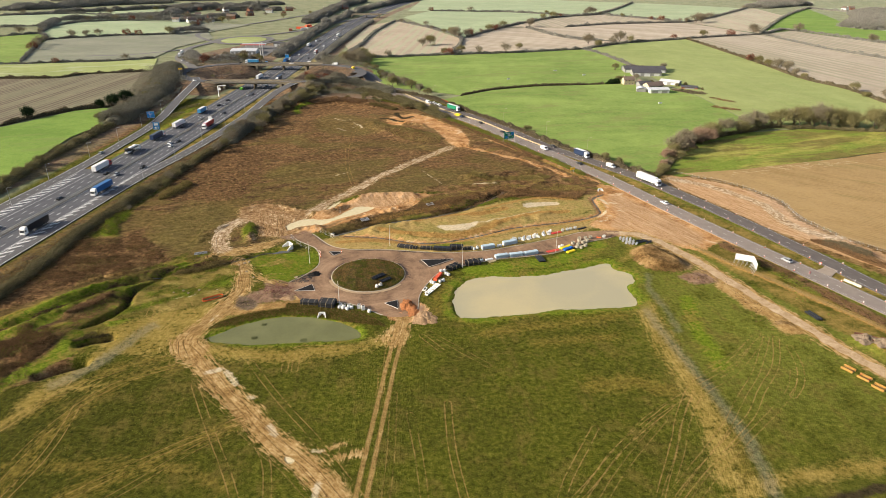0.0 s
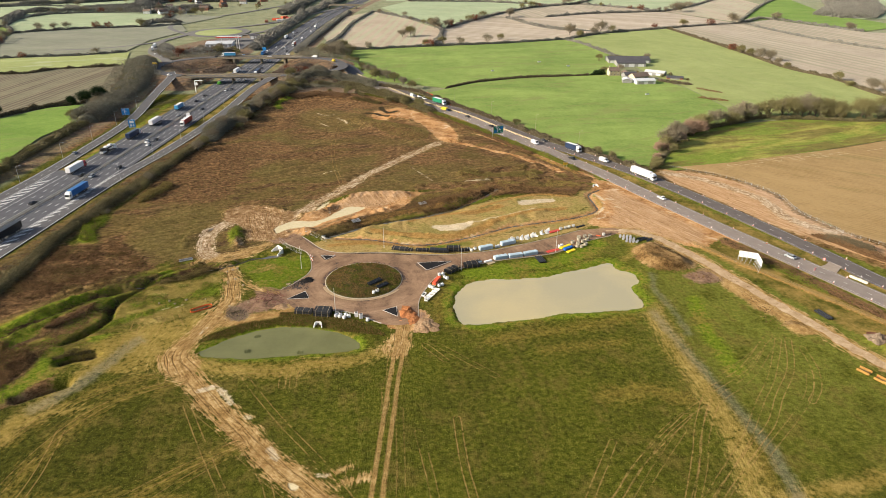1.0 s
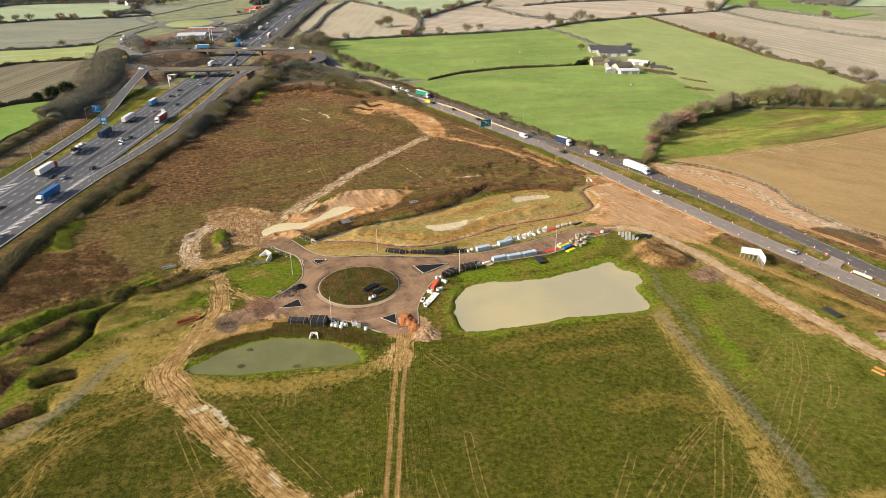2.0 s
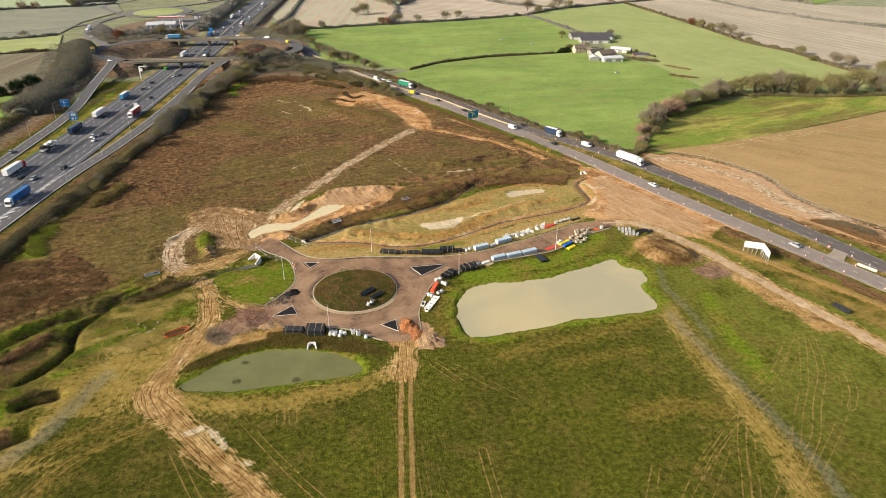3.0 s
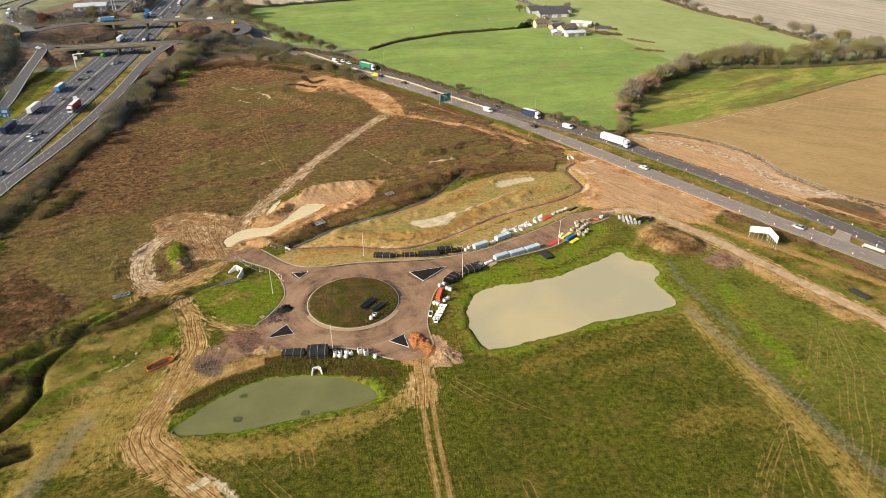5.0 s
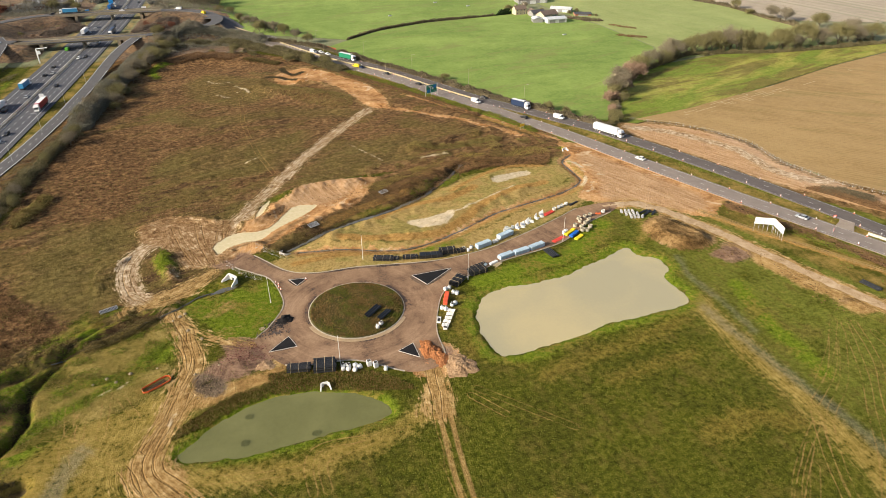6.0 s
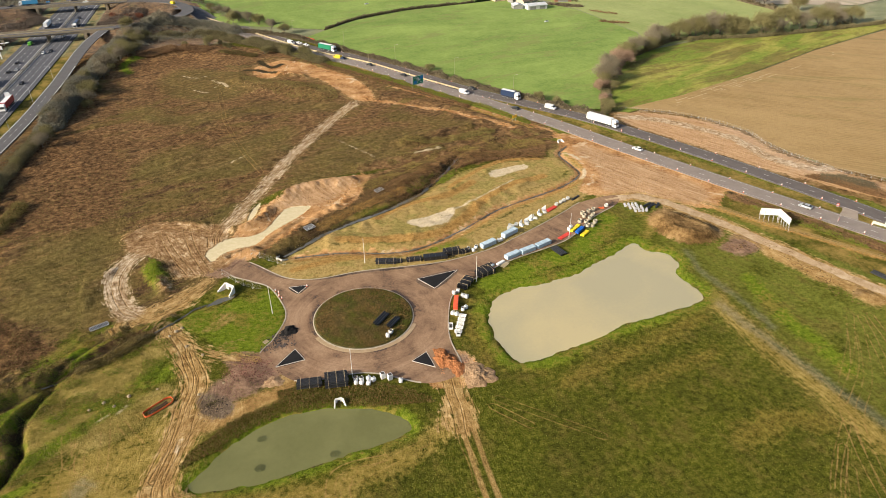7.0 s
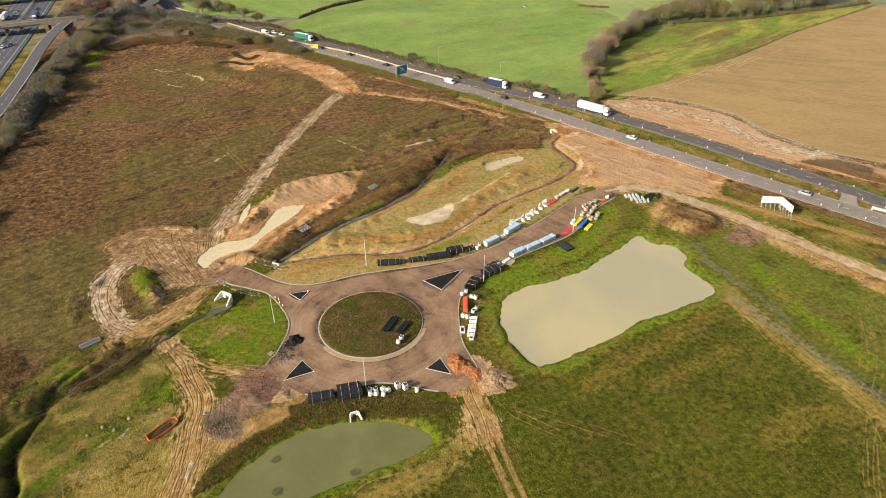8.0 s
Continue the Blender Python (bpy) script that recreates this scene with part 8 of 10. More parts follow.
def make_culvert_pipe():
    t = thing("concrete_pipe", "pale grey concrete pipe lying on its side", "concrete pipe", "concrete pipes")
    part("barrel", Build().tube((-0.7, 0, 0.45), (0.7, 0, 0.45), 0.44, n=16, hollow=0.1), MAT_GREY_RING, t)
    part("socket", Build().tube((0.7, 0, 0.45), (0.9, 0, 0.45), 0.5, n=16, hollow=0.12), MAT_GREY_RING, t)
    return t


culvert_pipe = make_culvert_pipe()
first[id(culvert_pipe)] = True
for k in range(4):
    for r in range(3):
        drop(culvert_pipe, 76.4 + k * 1.35 + r * 0.7, 254.4 - r * 2.4 - k * 0.3, 245 + rnd.normal() * 6)


def barrier_pack(x0, y0, x1, y1, w, mat, label, n=5):
    cx, cy, length, turn = along(x0, y0, x1, y1)
    t = thing("barrier_stack", label, "barrier stack", "", pose(cx, cy, gz(cx, cy), 0, 0, turn))
    for i in range(n):
        part("barrier", Build().box((rnd.normal() * 0.08, 0, i * 0.16), (length, w, 0.14), rnd.normal() * 1.2, 0.03), mat, t)
    for s in (-0.35, 0.35):
        part("foot", Build().box((length * s, 0, n * 0.16), (0.25, w * 0.8, 0.12), 0, 0.02), mat, t)


barrier_pack(49.0, 243.4, 53.6, 246.6, 1.3, MAT_YELLOW, "stack of bright yellow plastic trench covers")
barrier_pack(50.2, 241.8, 54.0, 244.6, 1.3, MAT_BLUE, "stack of bright blue plastic trench covers")
barrier_pack(51.0, 239.6, 54.6, 242.0, 1.4, MAT_YELLOW, "stack of yellow plastic trench covers on grass", 3)
barrier_pack(43.0, 240.2, 48.0, 242.8, 1.6, MAT_RED, "red plastic barriers stacked flat", 3)
barrier_pack(47.6, 259.4, 52.0, 261.6, 1.6, MAT_RED, "red plastic barriers lying on the verge", 2)
barrier_pack(66.6, 255.6, 68.4, 255.2, 1.0, MAT_ORANGE, "small orange barrier on the grass", 2)
barrier_pack(60.0, 264.2, 64.0, 266.6, 0.7, MAT_BLACK_PIPE, "dark ducts lying on the verge", 3)
block_run(-2.6, 214.0, -0.4, 219.4, "orange red covered pallet beside the kerb", 3, 1.3, 1.0, MAT_ORANGE_RED)


def kerb_grid(x, y, turn, label):
    """Pallets of kerb channels, laid crosswise with gaps."""
    t = thing("kerb_pallet", label, "kerb units", "kerb pallets", pose(x, y, gz(x, y), 0, 0, turn))
    for i in range(3):
        part("kerb_unit", Build().box((-0.5 + i * 0.5, 0, 0.3), (0.2, 2.1, 0.22), 0, 0.03), MAT_WHITE_CONCRETE, t)
    for s in (-0.75, 0.75):
        part("bearer", Build().box((0, s, 0.0), (1.3, 0.16, 0.3), 0, 0.02), MAT_WHITE_CONCRETE, t)


for k in range(5):
    kerb_grid(-1.6 - k * 0.85, 210.6 - k * 1.55, 62 + (k % 3) * 5, "pale concrete channel units stacked by the kerb")
for x, y in ((-6.2, 207.2), (-5.2, 203.8)):
    t = thing("gully_box", "open pale concrete box on the verge", "concrete box", "", pose(x, y, gz(x, y), 0, 0, 72))
    for sx, sy, lx, ly in ((0, 0.5, 2.4, 0.14), (0, -0.5, 2.4, 0.14), (1.13, 0, 0.14, 0.9), (-1.13, 0, 0.14, 0.9)):
        part("side", Build().box((sx, sy, 0), (lx, ly, 0.6)), MAT_WHITE_CONCRETE, t)
    part("bottom", Build().box((0, 0, 0.02), (2.2, 0.9, 0.08)), MAT_FILL_AND_VOID, t)
# white precast wing pieces heaped beside the road
for k, (x, y, a) in enumerate(((34.6, 253.2, 30), (36.4, 253.4, 70), (39.4, 255.8, 20), (41.0, 256.2, 60), (43.8, 258.2, 40), (45.8, 259.0, 80), (46.8, 260.4, 10), (37.2, 254.6, 10))):
    t = thing("precast_headwall", "pale precast headwall unit leaning in a heap", "headwall unit", "headwall units", pose(x, y, gz(x, y), 0, 0, a))
    part("wing", Build().add([(-0.9, 0, 0), (0.9, 0, 0), (0.9, 0.5, 1.7 - 0.4 * (k % 2)), (-0.5, 0.6, 0.9), (-0.9, -0.18, 0), (0.9, -0.18, 0), (0.9, 0.32, 1.7 - 0.4 * (k % 2)), (-0.5, 0.42, 0.9)], [(0, 1, 2, 3), (7, 6, 5, 4), (0, 4, 5, 1), (1, 5, 6, 2), (2, 6, 7, 3), (3, 7, 4, 0)]), MAT_WHITE_CONCRETE, t)
    part("base", Build().box((0, -0.6, 0), (1.7, 1.1, 0.25), 12, 0.03), MAT_WHITE_CONCRETE, t)
    part("cheek", Build().box((-0.7, -0.4, 0.2), (0.2, 1.0, 0.8), 8, 0.03), MAT_WHITE_CONCRETE, t)

# ---------------------------------------------------------------- culverts, headwalls, screens


def headwall(x, y, turn, w, h, label, wing=2.6, mat=MAT_WHITE_CONCRETE):
    t = thing("headwall", label, "headwall", "headwalls", pose(x, y, gz(x, y) - 0.1, 0, 0, turn))
    part("face", Build().box((-w * 0.36, 0, 0), (w * 0.28, 0.35, h)).box((w * 0.36, 0, 0), (w * 0.28, 0.35, h)).box((0, 0, h * 0.6), (w * 0.44, 0.35, h * 0.4)), mat, t)
    for s in (-1, 1):
        x0, x1 = s * w / 2, s * (w / 2 + wing * 0.2)
        vs = [(x0, -0.17, 0), (x1, -wing, 0), (x1, -wing, h * 0.25), (x0, -0.17, h), (x0 + 0.3 * s, -0.17, 0), (x1 + 0.3 * s, -wing, 0), (x1 + 0.3 * s, -wing, h * 0.25), (x0 + 0.3 * s, -0.17, h)]
        part("wing_wall", Build().add(vs, [(0, 1, 2, 3), (7, 6, 5, 4), (0, 4, 5, 1), (1, 5, 6, 2), (2, 6, 7, 3)]), mat, t)
    # flat dark panel painted as the shade inside the bore
    part("culvert_bore", Build().box((0, 0.18, 0.02), (w * 0.44, 0.05, h * 0.58)), MAT_FILL_AND_VOID, t, "dark panel standing in for the shaded culvert bore")


headwall(-63.0, 244.2, -50, 3.4, 2.3, "white concrete culvert headwall with wing walls", 2.8)
headwall(-40.3, 188.6, 0, 1.6, 1.3, "small white outlet headwall at the pond edge", 1.8)
headwall(-47.6, 256.4, 130, 2.6, 0.9, "grey culvert headwall north of the road", 2.0, MAT_CONCRETE)
headwall(81.0, 317.0, 10, 1.8, 1.2, "small culvert headwall with a yellow frame", 1.6)
t = thing("yellow_frame", "yellow steel safety frame over a culvert", "safety frame", m=pose(81.0, 317.6, gz(81, 317.6), 0, 0, 10))
for s in (-0.9, 0, 0.9):
    part("post", Build().tube((s, 0, 0), (s, 0, 1.5), 0.05, n=6), MAT_YELLOW, t)
for h in (0.9, 1.45):
    part("rail", Build().tube((-0.95, 0, h), (0.95, 0, h), 0.05, n=6), MAT_YELLOW, t)


def screen(x, y, turn, l, w, label):
    """A trash screen or panel lying in a frame."""
    t = thing("grate", label, "grate", "grates", pose(x, y, gz(x, y) + 0.25, 8, 0, turn))
    for s in (-1, 1):
        part("frame_rail", Build().box((0, s * w / 2, 0), (l, 0.12, 0.2)), MAT_STEEL, t)
        part("frame_rail", Build().box((s * l / 2, 0, 0), (0.12, w, 0.2)), MAT_STEEL, t)
    n = int(l / 0.35)
    for i in range(1, n):
        part("bar", Build().box((-l / 2 + l * i / n, 0, 0.05), (0.09, w, 0.08)), MAT_STEEL, t)
    part("plate", Build().box((0, 0, 0.0), (l * 0.98, w * 0.98, 0.03)), MAT_A_NEW, t)


screen(-98.2, 237.2, 22, 4.8, 1.5, "grey steel panel lying on the grass")
screen(-35.7, 273.6, 28, 3.6, 2.4, "grey steel trash screen on the brook bank")
screen(-6.3, 294.8, 30, 3.6, 2.0, "grey steel trash screen on the brook bank")


MAT_MESH = plain("weathered_mesh_steel", (0.38, 0.37, 0.34), (0.54, 0.53, 0.50), 2.0, 0.6, 0.1)


def mesh_fence(points, label, h=1.9):
    """Temporary mesh panels on feet."""
    line = curve(points, 0.5)
    t = thing("mesh_fence", label, "fence", "mesh fences")
    seg = np.concatenate([[0], np.cumsum(np.linalg.norm(np.diff(line, axis=0), axis=1))])
    for i in range(int(seg[-1] // 3.5) + 1):
        a, b = min(i * 3.5, seg[-1]), min(i * 3.5 + 3.4, seg[-1])
        if b - a < 0.5:
            continue
        p, q = [(float(np.interp(v, seg, line[:, 0])), float(np.interp(v, seg, line[:, 1]))) for v in (a, b)]
        zp, zq = gz(*p), gz(*q)
        bld = Build()
        for h0 in (0.15, h):
            bld.tube((*p, zp + h0), (*q, zq + h0), 0.016, n=4)
        for f in np.linspace(0, 1, 10):
            bld.tube((p[0] + (q[0] - p[0]) * f, p[1] + (q[1] - p[1]) * f, zp + (zq - zp) * f + 0.0), (p[0] + (q[0] - p[0]) * f, p[1] + (q[1] - p[1]) * f, zp + (zq - zp) * f + h), 0.028 if f in (0.0, 1.0) else 0.012, n=4)
        part("panel", bld, MAT_MESH, t)
        part("foot", Build().box((*p, zp - 0.02), (0.7, 0.25, 0.14), 40), MAT_CONCRETE, t)


mesh_fence([(-65.2, 254.0), (-61.8, 248.8), (-58.2, 244.4), (-54.4, 241.8)], "galvanised mesh fence panels above the culvert")
mesh_fence([(-55.8, 262.0), (-51.2, 257.6), (-46.0, 252.6)], "galvanised mesh fence panels north of the road")
mesh_fence([(128, 346), (133, 343.5), (149, 332.5), (160.5, 318), (167.4, 301), (166, 284), (167, 274), (171, 262.5), (173, 254.5), (184, 240)], "long mesh fence along the drilled field", 1.3)

loop_ = curve([(-84.4, 198.9), (-83.6, 199.6), (-79.2, 202.5), (-78.0, 201.8), (-78.2, 200.4), (-82.8, 197.5), (-84.0, 197.8)], 0.8, True)
t = thing("excavation_guard", "orange plastic mesh barrier round an open trench", "safety barrier")
part("netting", Build().sweep([(x, y, gz(x, y)) for x, y in loop_], [(0.05, 0.08), (0.05, 0.5), (-0.05, 0.5), (-0.05, 0.08)], True), MAT_ORANGE, t)
for i in range(0, len(loop_), 3):
    part("stake", Build().tube((*loop_[i], gz(*loop_[i]) - 0.1), (*loop_[i], gz(*loop_[i]) + 0.8), 0.04, n=5), MAT_STEEL, t)
part("trench", Build().slab([(-83.4, 199.0), (-82.8, 198.1), (-78.9, 200.7), (-79.4, 201.6)], gz(-81, 200) - 0.2, gz(-81, 200) + 0.16), heap_mat("trench_soil", (0.03, 0.022, 0.014), (0.09, 0.06, 0.035)), t, "dark trench soil")

# timber barrier between haul road and carriageway
for off in (-0.7, 0.7):
    line = offset(curve([(104, 247), (109, 238), (114, 229), (122.5, 217), (130.5, 204), (137, 194), (146, 178), (158, 152), (170, 128)], 2.4), off)
    t = thing("timber_fence", "buff timber barrier along the road verge", "fence", "timber barriers")
    zs = [gz(x, y) for x, y in line]
    for i, (x, y) in enumerate(line):
        part("post", Build().box((x, y, zs[i] - 0.1), (0.14, 0.14, 1.15), 30), MAT_OLD_TIMBER, t)
    for h in (0.4, 0.85):
        part("rail", Build().sweep([(x, y, z + h) for (x, y), z in zip(line, zs)], [(0.04, 0), (0.04, 0.14), (-0.04, 0.14), (-0.04, 0)]), MAT_OLD_TIMBER, t)

# white V-shaped board on raking props
t = thing("site_board", "large white folded site board on steel props", "sign board")
A_, B_, C_ = (116.0, 231.4), (122.0, 228.6), (120.5, 222.0)
MAT_BOARD = plain("white_board", (0.78, 0.78, 0.78), (0.86, 0.86, 0.86), 0.6, 0.55)
for p, q in ((A_, B_), (B_, C_)):
    z0 = gz(*p)
    part("panel", Build().sweep([(*p, z0), (*q, z0)], [(0.06, 1.5), (0.06, 4.0), (-0.06, 4.0), (-0.06, 1.5), (0.06, 1.5)]).add([(p[0], p[1], z0 + 3.9), (q[0], q[1], z0 + 3.9), (q[0], q[1], z0 + 3.95), (p[0], p[1], z0 + 3.95)], [(0, 1, 2, 3)]), MAT_BOARD, t)
    for f in np.linspace(0.04, 0.96, 5):
        x, y = p[0] + (q[0] - p[0]) * f, p[1] + (q[1] - p[1]) * f
        part("post", Build().tube((x - 0.1, y - 0.1, gz(x, y) - 0.2), (x - 0.1, y - 0.1, z0 + 3.9), 0.07, n=6), MAT_STEEL, t)
        part("prop", Build().tube((x - 2.0, y - 2.2, gz(x - 2.0, y - 2.2) - 0.1), (x - 0.1, y - 0.1, z0 + 2.6), 0.06, n=6), MAT_STEEL, t)

MAT_OCHRE = plain("worn_yellow_steel", (0.20, 0.105, 0.03), (0.42, 0.23, 0.05), 1.5, 0.6)
# trench boxes and bay walls by the haul road
for k, (x, y) in enumerate(((120.2, 158.6), (122.4, 154.2), (123.8, 149.6), (125.2, 145.0))):
    t = thing("trench_box", "yellow steel trench box lying beside the haul road", "trench box", "trench boxes", pose(x, y, gz(x, y), 0, 0, -58))
    part("side_plate", Build().box((0, 0.9, 0), (3.4, 0.16, 0.9), 0, 0.03), MAT_OCHRE, t)
    part("side_plate", Build().box((0, -0.9, 0), (3.4, 0.16, 0.7), 0, 0.03), MAT_OCHRE, t)
    for s in (-1.3, 1.3):
        part("strut", Build().tube((s, -0.9, 0.6), (s, 0.9, 0.6), 0.09, n=8), MAT_RED if k % 2 else MAT_OCHRE, t)
    part("timber", Build().box((0.2, 0, 0.0), (2.8, 1.2, 0.3), 6), MAT_OLD_TIMBER, t)
MAT_RUSTY_BOARD = plain("rusty_board", (0.11, 0.045, 0.028), (0.22, 0.10, 0.062), 2.0)
for pts in ([(131.5, 176.0), (134.5, 175.2), (137.2, 171.6)], [(134.6, 171.6), (137.8, 171.4), (139.8, 166.6)], [(139.0, 174.2), (141.8, 172.6), (143.0, 168.0)]):
    line = curve(pts, 1.2)
    t = thing("bay_wall", "rusty sheet wall of an aggregate bay", "bay wall", "bay walls")
    for i in range(len(line) - 1):
        part("sheet", Build().sweep([(*line[i], gz(*line[i])), (*line[i + 1], gz(*line[i + 1]))], [(0.1, -0.2), (0.1, 1.5), (-0.1, 1.5), (-0.1, -0.2)]), MAT_RUSTY_BOARD, t)

# stones, pallets, small things along the western kerb
MAT_STONE = plain("boulder", (0.24, 0.18, 0.11), (0.40, 0.32, 0.21), 1.5, 0.9, bump=0.5)
for x, y, s in ((-77.9, 228.5, 0.6), (-76.5, 229.6, 0.5), (-75.1, 221.1, 0.5), (-71.1, 216.3, 0.45), (-79.6, 227.0, 0.4), (-88, 206.0, 0.5), (-91, 203.5, 0.45), (-93.5, 205.4, 0.5), (-96.5, 204.0, 0.4), (-81.6, 206.5, 0.3), (-60.6, 247.6, 0.4), (-72.0, 201.4, 0.4), (-66.2, 203.6, 0.35)):
    bm = bmesh.new()
    bmesh.ops.create_icosphere(bm, subdivisions=2, radius=s)
    for v in bm.verts:
        v.co *= 1 + 0.25 * noise.noise(v.co * 2.2 / s + Vector((x, y, 0)))
        v.co.z *= 0.65
    me = bpy.data.meshes.new("boulder")
    bm.to_mesh(me)
    bm.free()
    me.materials.append(MAT_STONE)
    tagged(new("boulder", me), "tan boulder on churned soil", "boulder", "boulders").matrix_basis = pose(x, y, gz(x, y) + s * 0.3)
t = thing("timber_pallet", "wooden pallet leaning by the kerb", "pallet", m=pose(-55.0, 216.4, gz(-55, 216.4), 0, 0, 35))
for i in range(5):
    part("slat", Build().box((0, -0.5 + i * 0.25, 0.12), (1.4, 0.16, 0.04)), MAT_TIMBER, t)
for i in range(3):
    part("bearer", Build().box((-0.6 + i * 0.6, 0, 0), (0.12, 1.2, 0.12)), MAT_TIMBER, t)

# ---------------------------------------------------------------- columns and signs


def make_column(h, arm, label, name="lamp_post", mat=None):
    t = thing(name, label, "lamp post", "lamp posts")
    m = mat or MAT_STEEL
    part("base", Build().tube((0, 0, -0.3), (0, 0, 1.4), 0.12, n=8), m, t)
    part("column", Build().tube((0, 0, 1.4), (0, 0, h), 0.085, 0.055, n=8), m, t)
    if arm:
        part("arm", Build().tube((0, 0, h), (0, -arm, h + 0.3), 0.05, n=6), m, t)
        part("lantern", Build().box((0, -arm - 0.4, h + 0.22), (0.34, 0.8, 0.16), 0, 0.05), m, t)
    else:
        part("cap", Build().tube((0, 0, h), (0, 0, h + 0.12), 0.07, 0.03, n=8), m, t)
    return t


MAT_COLUMN = plain("pale_column", (0.55, 0.54, 0.52), (0.70, 0.69, 0.66), 1.0, 0.5)
MAT_COLUMN_BUFF = plain("buff_column", (0.28, 0.24, 0.16), (0.38, 0.33, 0.23), 1.0, 0.6)
post_site = make_column(9.2, 0, "new pale steel lamp column without a lantern", "lamp_column", MAT_COLUMN)
post_a = make_column(10.0, 1.2, "tall buff street lamp beside the carriageway", "street_lamp", MAT_COLUMN_BUFF)
post_m = make_column(9.0, 1.6, "tall grey motorway lamp with an arm", "street_lamp")
for p in (post_site, post_a, post_m):
    first[id(p)] = True
for x, y in ((-35.6, 195.8), (-22.0, 246.0), (7.9, 225.4), (46.5, 240.2), (-52.2, 228.6)):
    drop(post_site, x, y)
for x, y in ((-37, 571), (-9, 553), (19.4, 510), (43.2, 466), (68.5, 426), (88, 386), (24.8, 457.3), (-7.4, 512)):
    drop(post_a, x, y, 60 if x != 24.8 else 240)
for x, y in ((-212, 330), (-211, 372), (-211, 409), (-212.6, 448), (-215.6, 491), (-218, 533), (-209, 292)):
    drop(post_m, x, y, 90)
for x, y in ((-162, 332), (-159.2, 370), (-156.4, 408.6), (-154.4, 450), (-151, 488)):
    drop(post_m, x, y, -90)


def big_sign(x, y, turn, w, h, top, mat, label, bars=(), legs=2, name="road_sign"):
    t = thing(name, label, "road sign", "road signs", pose(x, y, gz(x, y), 0, 0, turn))
    part("board", Build().box((0, 0, top - h), (w, 0.12, h)), mat, t)
    for zb in (top - h + 0.06, top - 0.18):
        part("border", Build().box((0, -0.07, zb), (w - 0.12, 0.02, 0.1)), MAT_BOARD, t)
    for i in range(legs):
        sx = (i - (legs - 1) / 2) * w * 0.6
        part("leg", Build().tube((sx, 0.12, -0.3), (sx, 0.12, top - 0.2), 0.09, n=6), MAT_STEEL, t)
    for bx, bz, bw, bh, m in bars:
        part("bar", Build().box((bx * w, -0.075, top - h + bz * h), (bw * w, 0.02, bh * h)), m, t)


MAT_SIGN_GREEN = plain("green_sign", (0.006, 0.20, 0.115), (0.012, 0.26, 0.150), 1.0, 0.4)
MAT_SIGN_BLUE = plain("blue_sign", (0.015, 0.19, 0.50), (0.03, 0.25, 0.60), 1.0, 0.4)
MAT_SIGN_YELLOW = plain("yellow_sign", (0.72, 0.44, 0.02), (0.82, 0.52, 0.04), 1.0, 0.5)
W_ = MAT_BOARD
big_sign(42.2, 410.5, 24, 7.0, 4.6, 7.0, MAT_SIGN_GREEN, "large green direction sign with a roundabout diagram", ((-0.1, 0.15, 0.04, 0.65, W_), (-0.1, 0.72, 0.28, 0.07, W_), (0.06, 0.4, 0.07, 0.3, W_), (-0.3, 0.12, 0.30, 0.34, MAT_SIGN_BLUE), (0.32, 0.55, 0.28, 0.36, MAT_SIGN_BLUE), (0.16, 0.48, 0.2, 0.07, W_), (-0.28, 0.78, 0.2, 0.06, W_), (0.3, 0.2, 0.2, 0.06, W_)), 3)
big_sign(-214.3, 468.5, 10, 5.2, 4.6, 6.2, MAT_SIGN_BLUE, "blue motorway direction sign on two posts", ((-0.1, 0.1, 0.06, 0.6, W_), (0.08, 0.55, 0.3, 0.08, W_), (-0.22, 0.74, 0.4, 0.08, W_)))
big_sign(-197.2, 436.5, 10, 4.2, 5.2, 6.2, MAT_SIGN_BLUE, "blue motorway sign with white panels", ((0, 0.55, 0.62, 0.3, W_), (-0.14, 0.14, 0.3, 0.24, W_), (0.24, 0.14, 0.14, 0.24, W_)))
big_sign(-165.8, 453.4, 6, 2.4, 4.4, 6.4, MAT_BOARD, "tall pale grey message sign seen from behind", (), 2)
big_sign(72.2, 347.2, 20, 2.8, 1.7, 3.2, MAT_SIGN_YELLOW, "yellow roadworks sign on two legs")
big_sign(-244, 610, 10, 3.6, 1.6, 9.0, MAT_SIGN_YELLOW, "yellow diversion sign near the junction")
big_sign(-180, 760, 0, 4.0, 4.0, 6.5, MAT_SIGN_BLUE, "blue motorway sign past the bridges")
big_sign(-199, 800, 0, 4.0, 4.0, 6.5, MAT_SIGN_BLUE, "blue motorway sign past the bridges")
big_sign(-192, 716, 0, 3.0, 2.6, 5.5, MAT_SIGN_BLUE, "blue sign beside the bridge")
big_sign(-144, 706, 0, 4.0, 4.0, 7.5, MAT_BOARD, "white message board beside the motorway", ())
t = thing("gantry_mast", "white cantilever sign gantry over the motorway edge", "gantry", m=pose(-191.5, 552, 0.0))
part("mast", Build().tube((0, 0, -0.3), (0, 0, 9.0), 0.35, n=10), MAT_BOARD, t)
part("boom", Build().tube((0, 0, 9.0), (7.0, 0, 9.4), 0.3, n=10), MAT_BOARD, t)
part("message_board", Build().box((1.0, -0.4, 5.6), (2.6, 0.4, 2.2)), MAT_BOARD, t)

# ---------------------------------------------------------------- bridges over the motorway


MAT_BRIDGE = plain("weathered_buff_concrete", (0.19, 0.16, 0.115), (0.30, 0.26, 0.19), 0.5, 0.9)


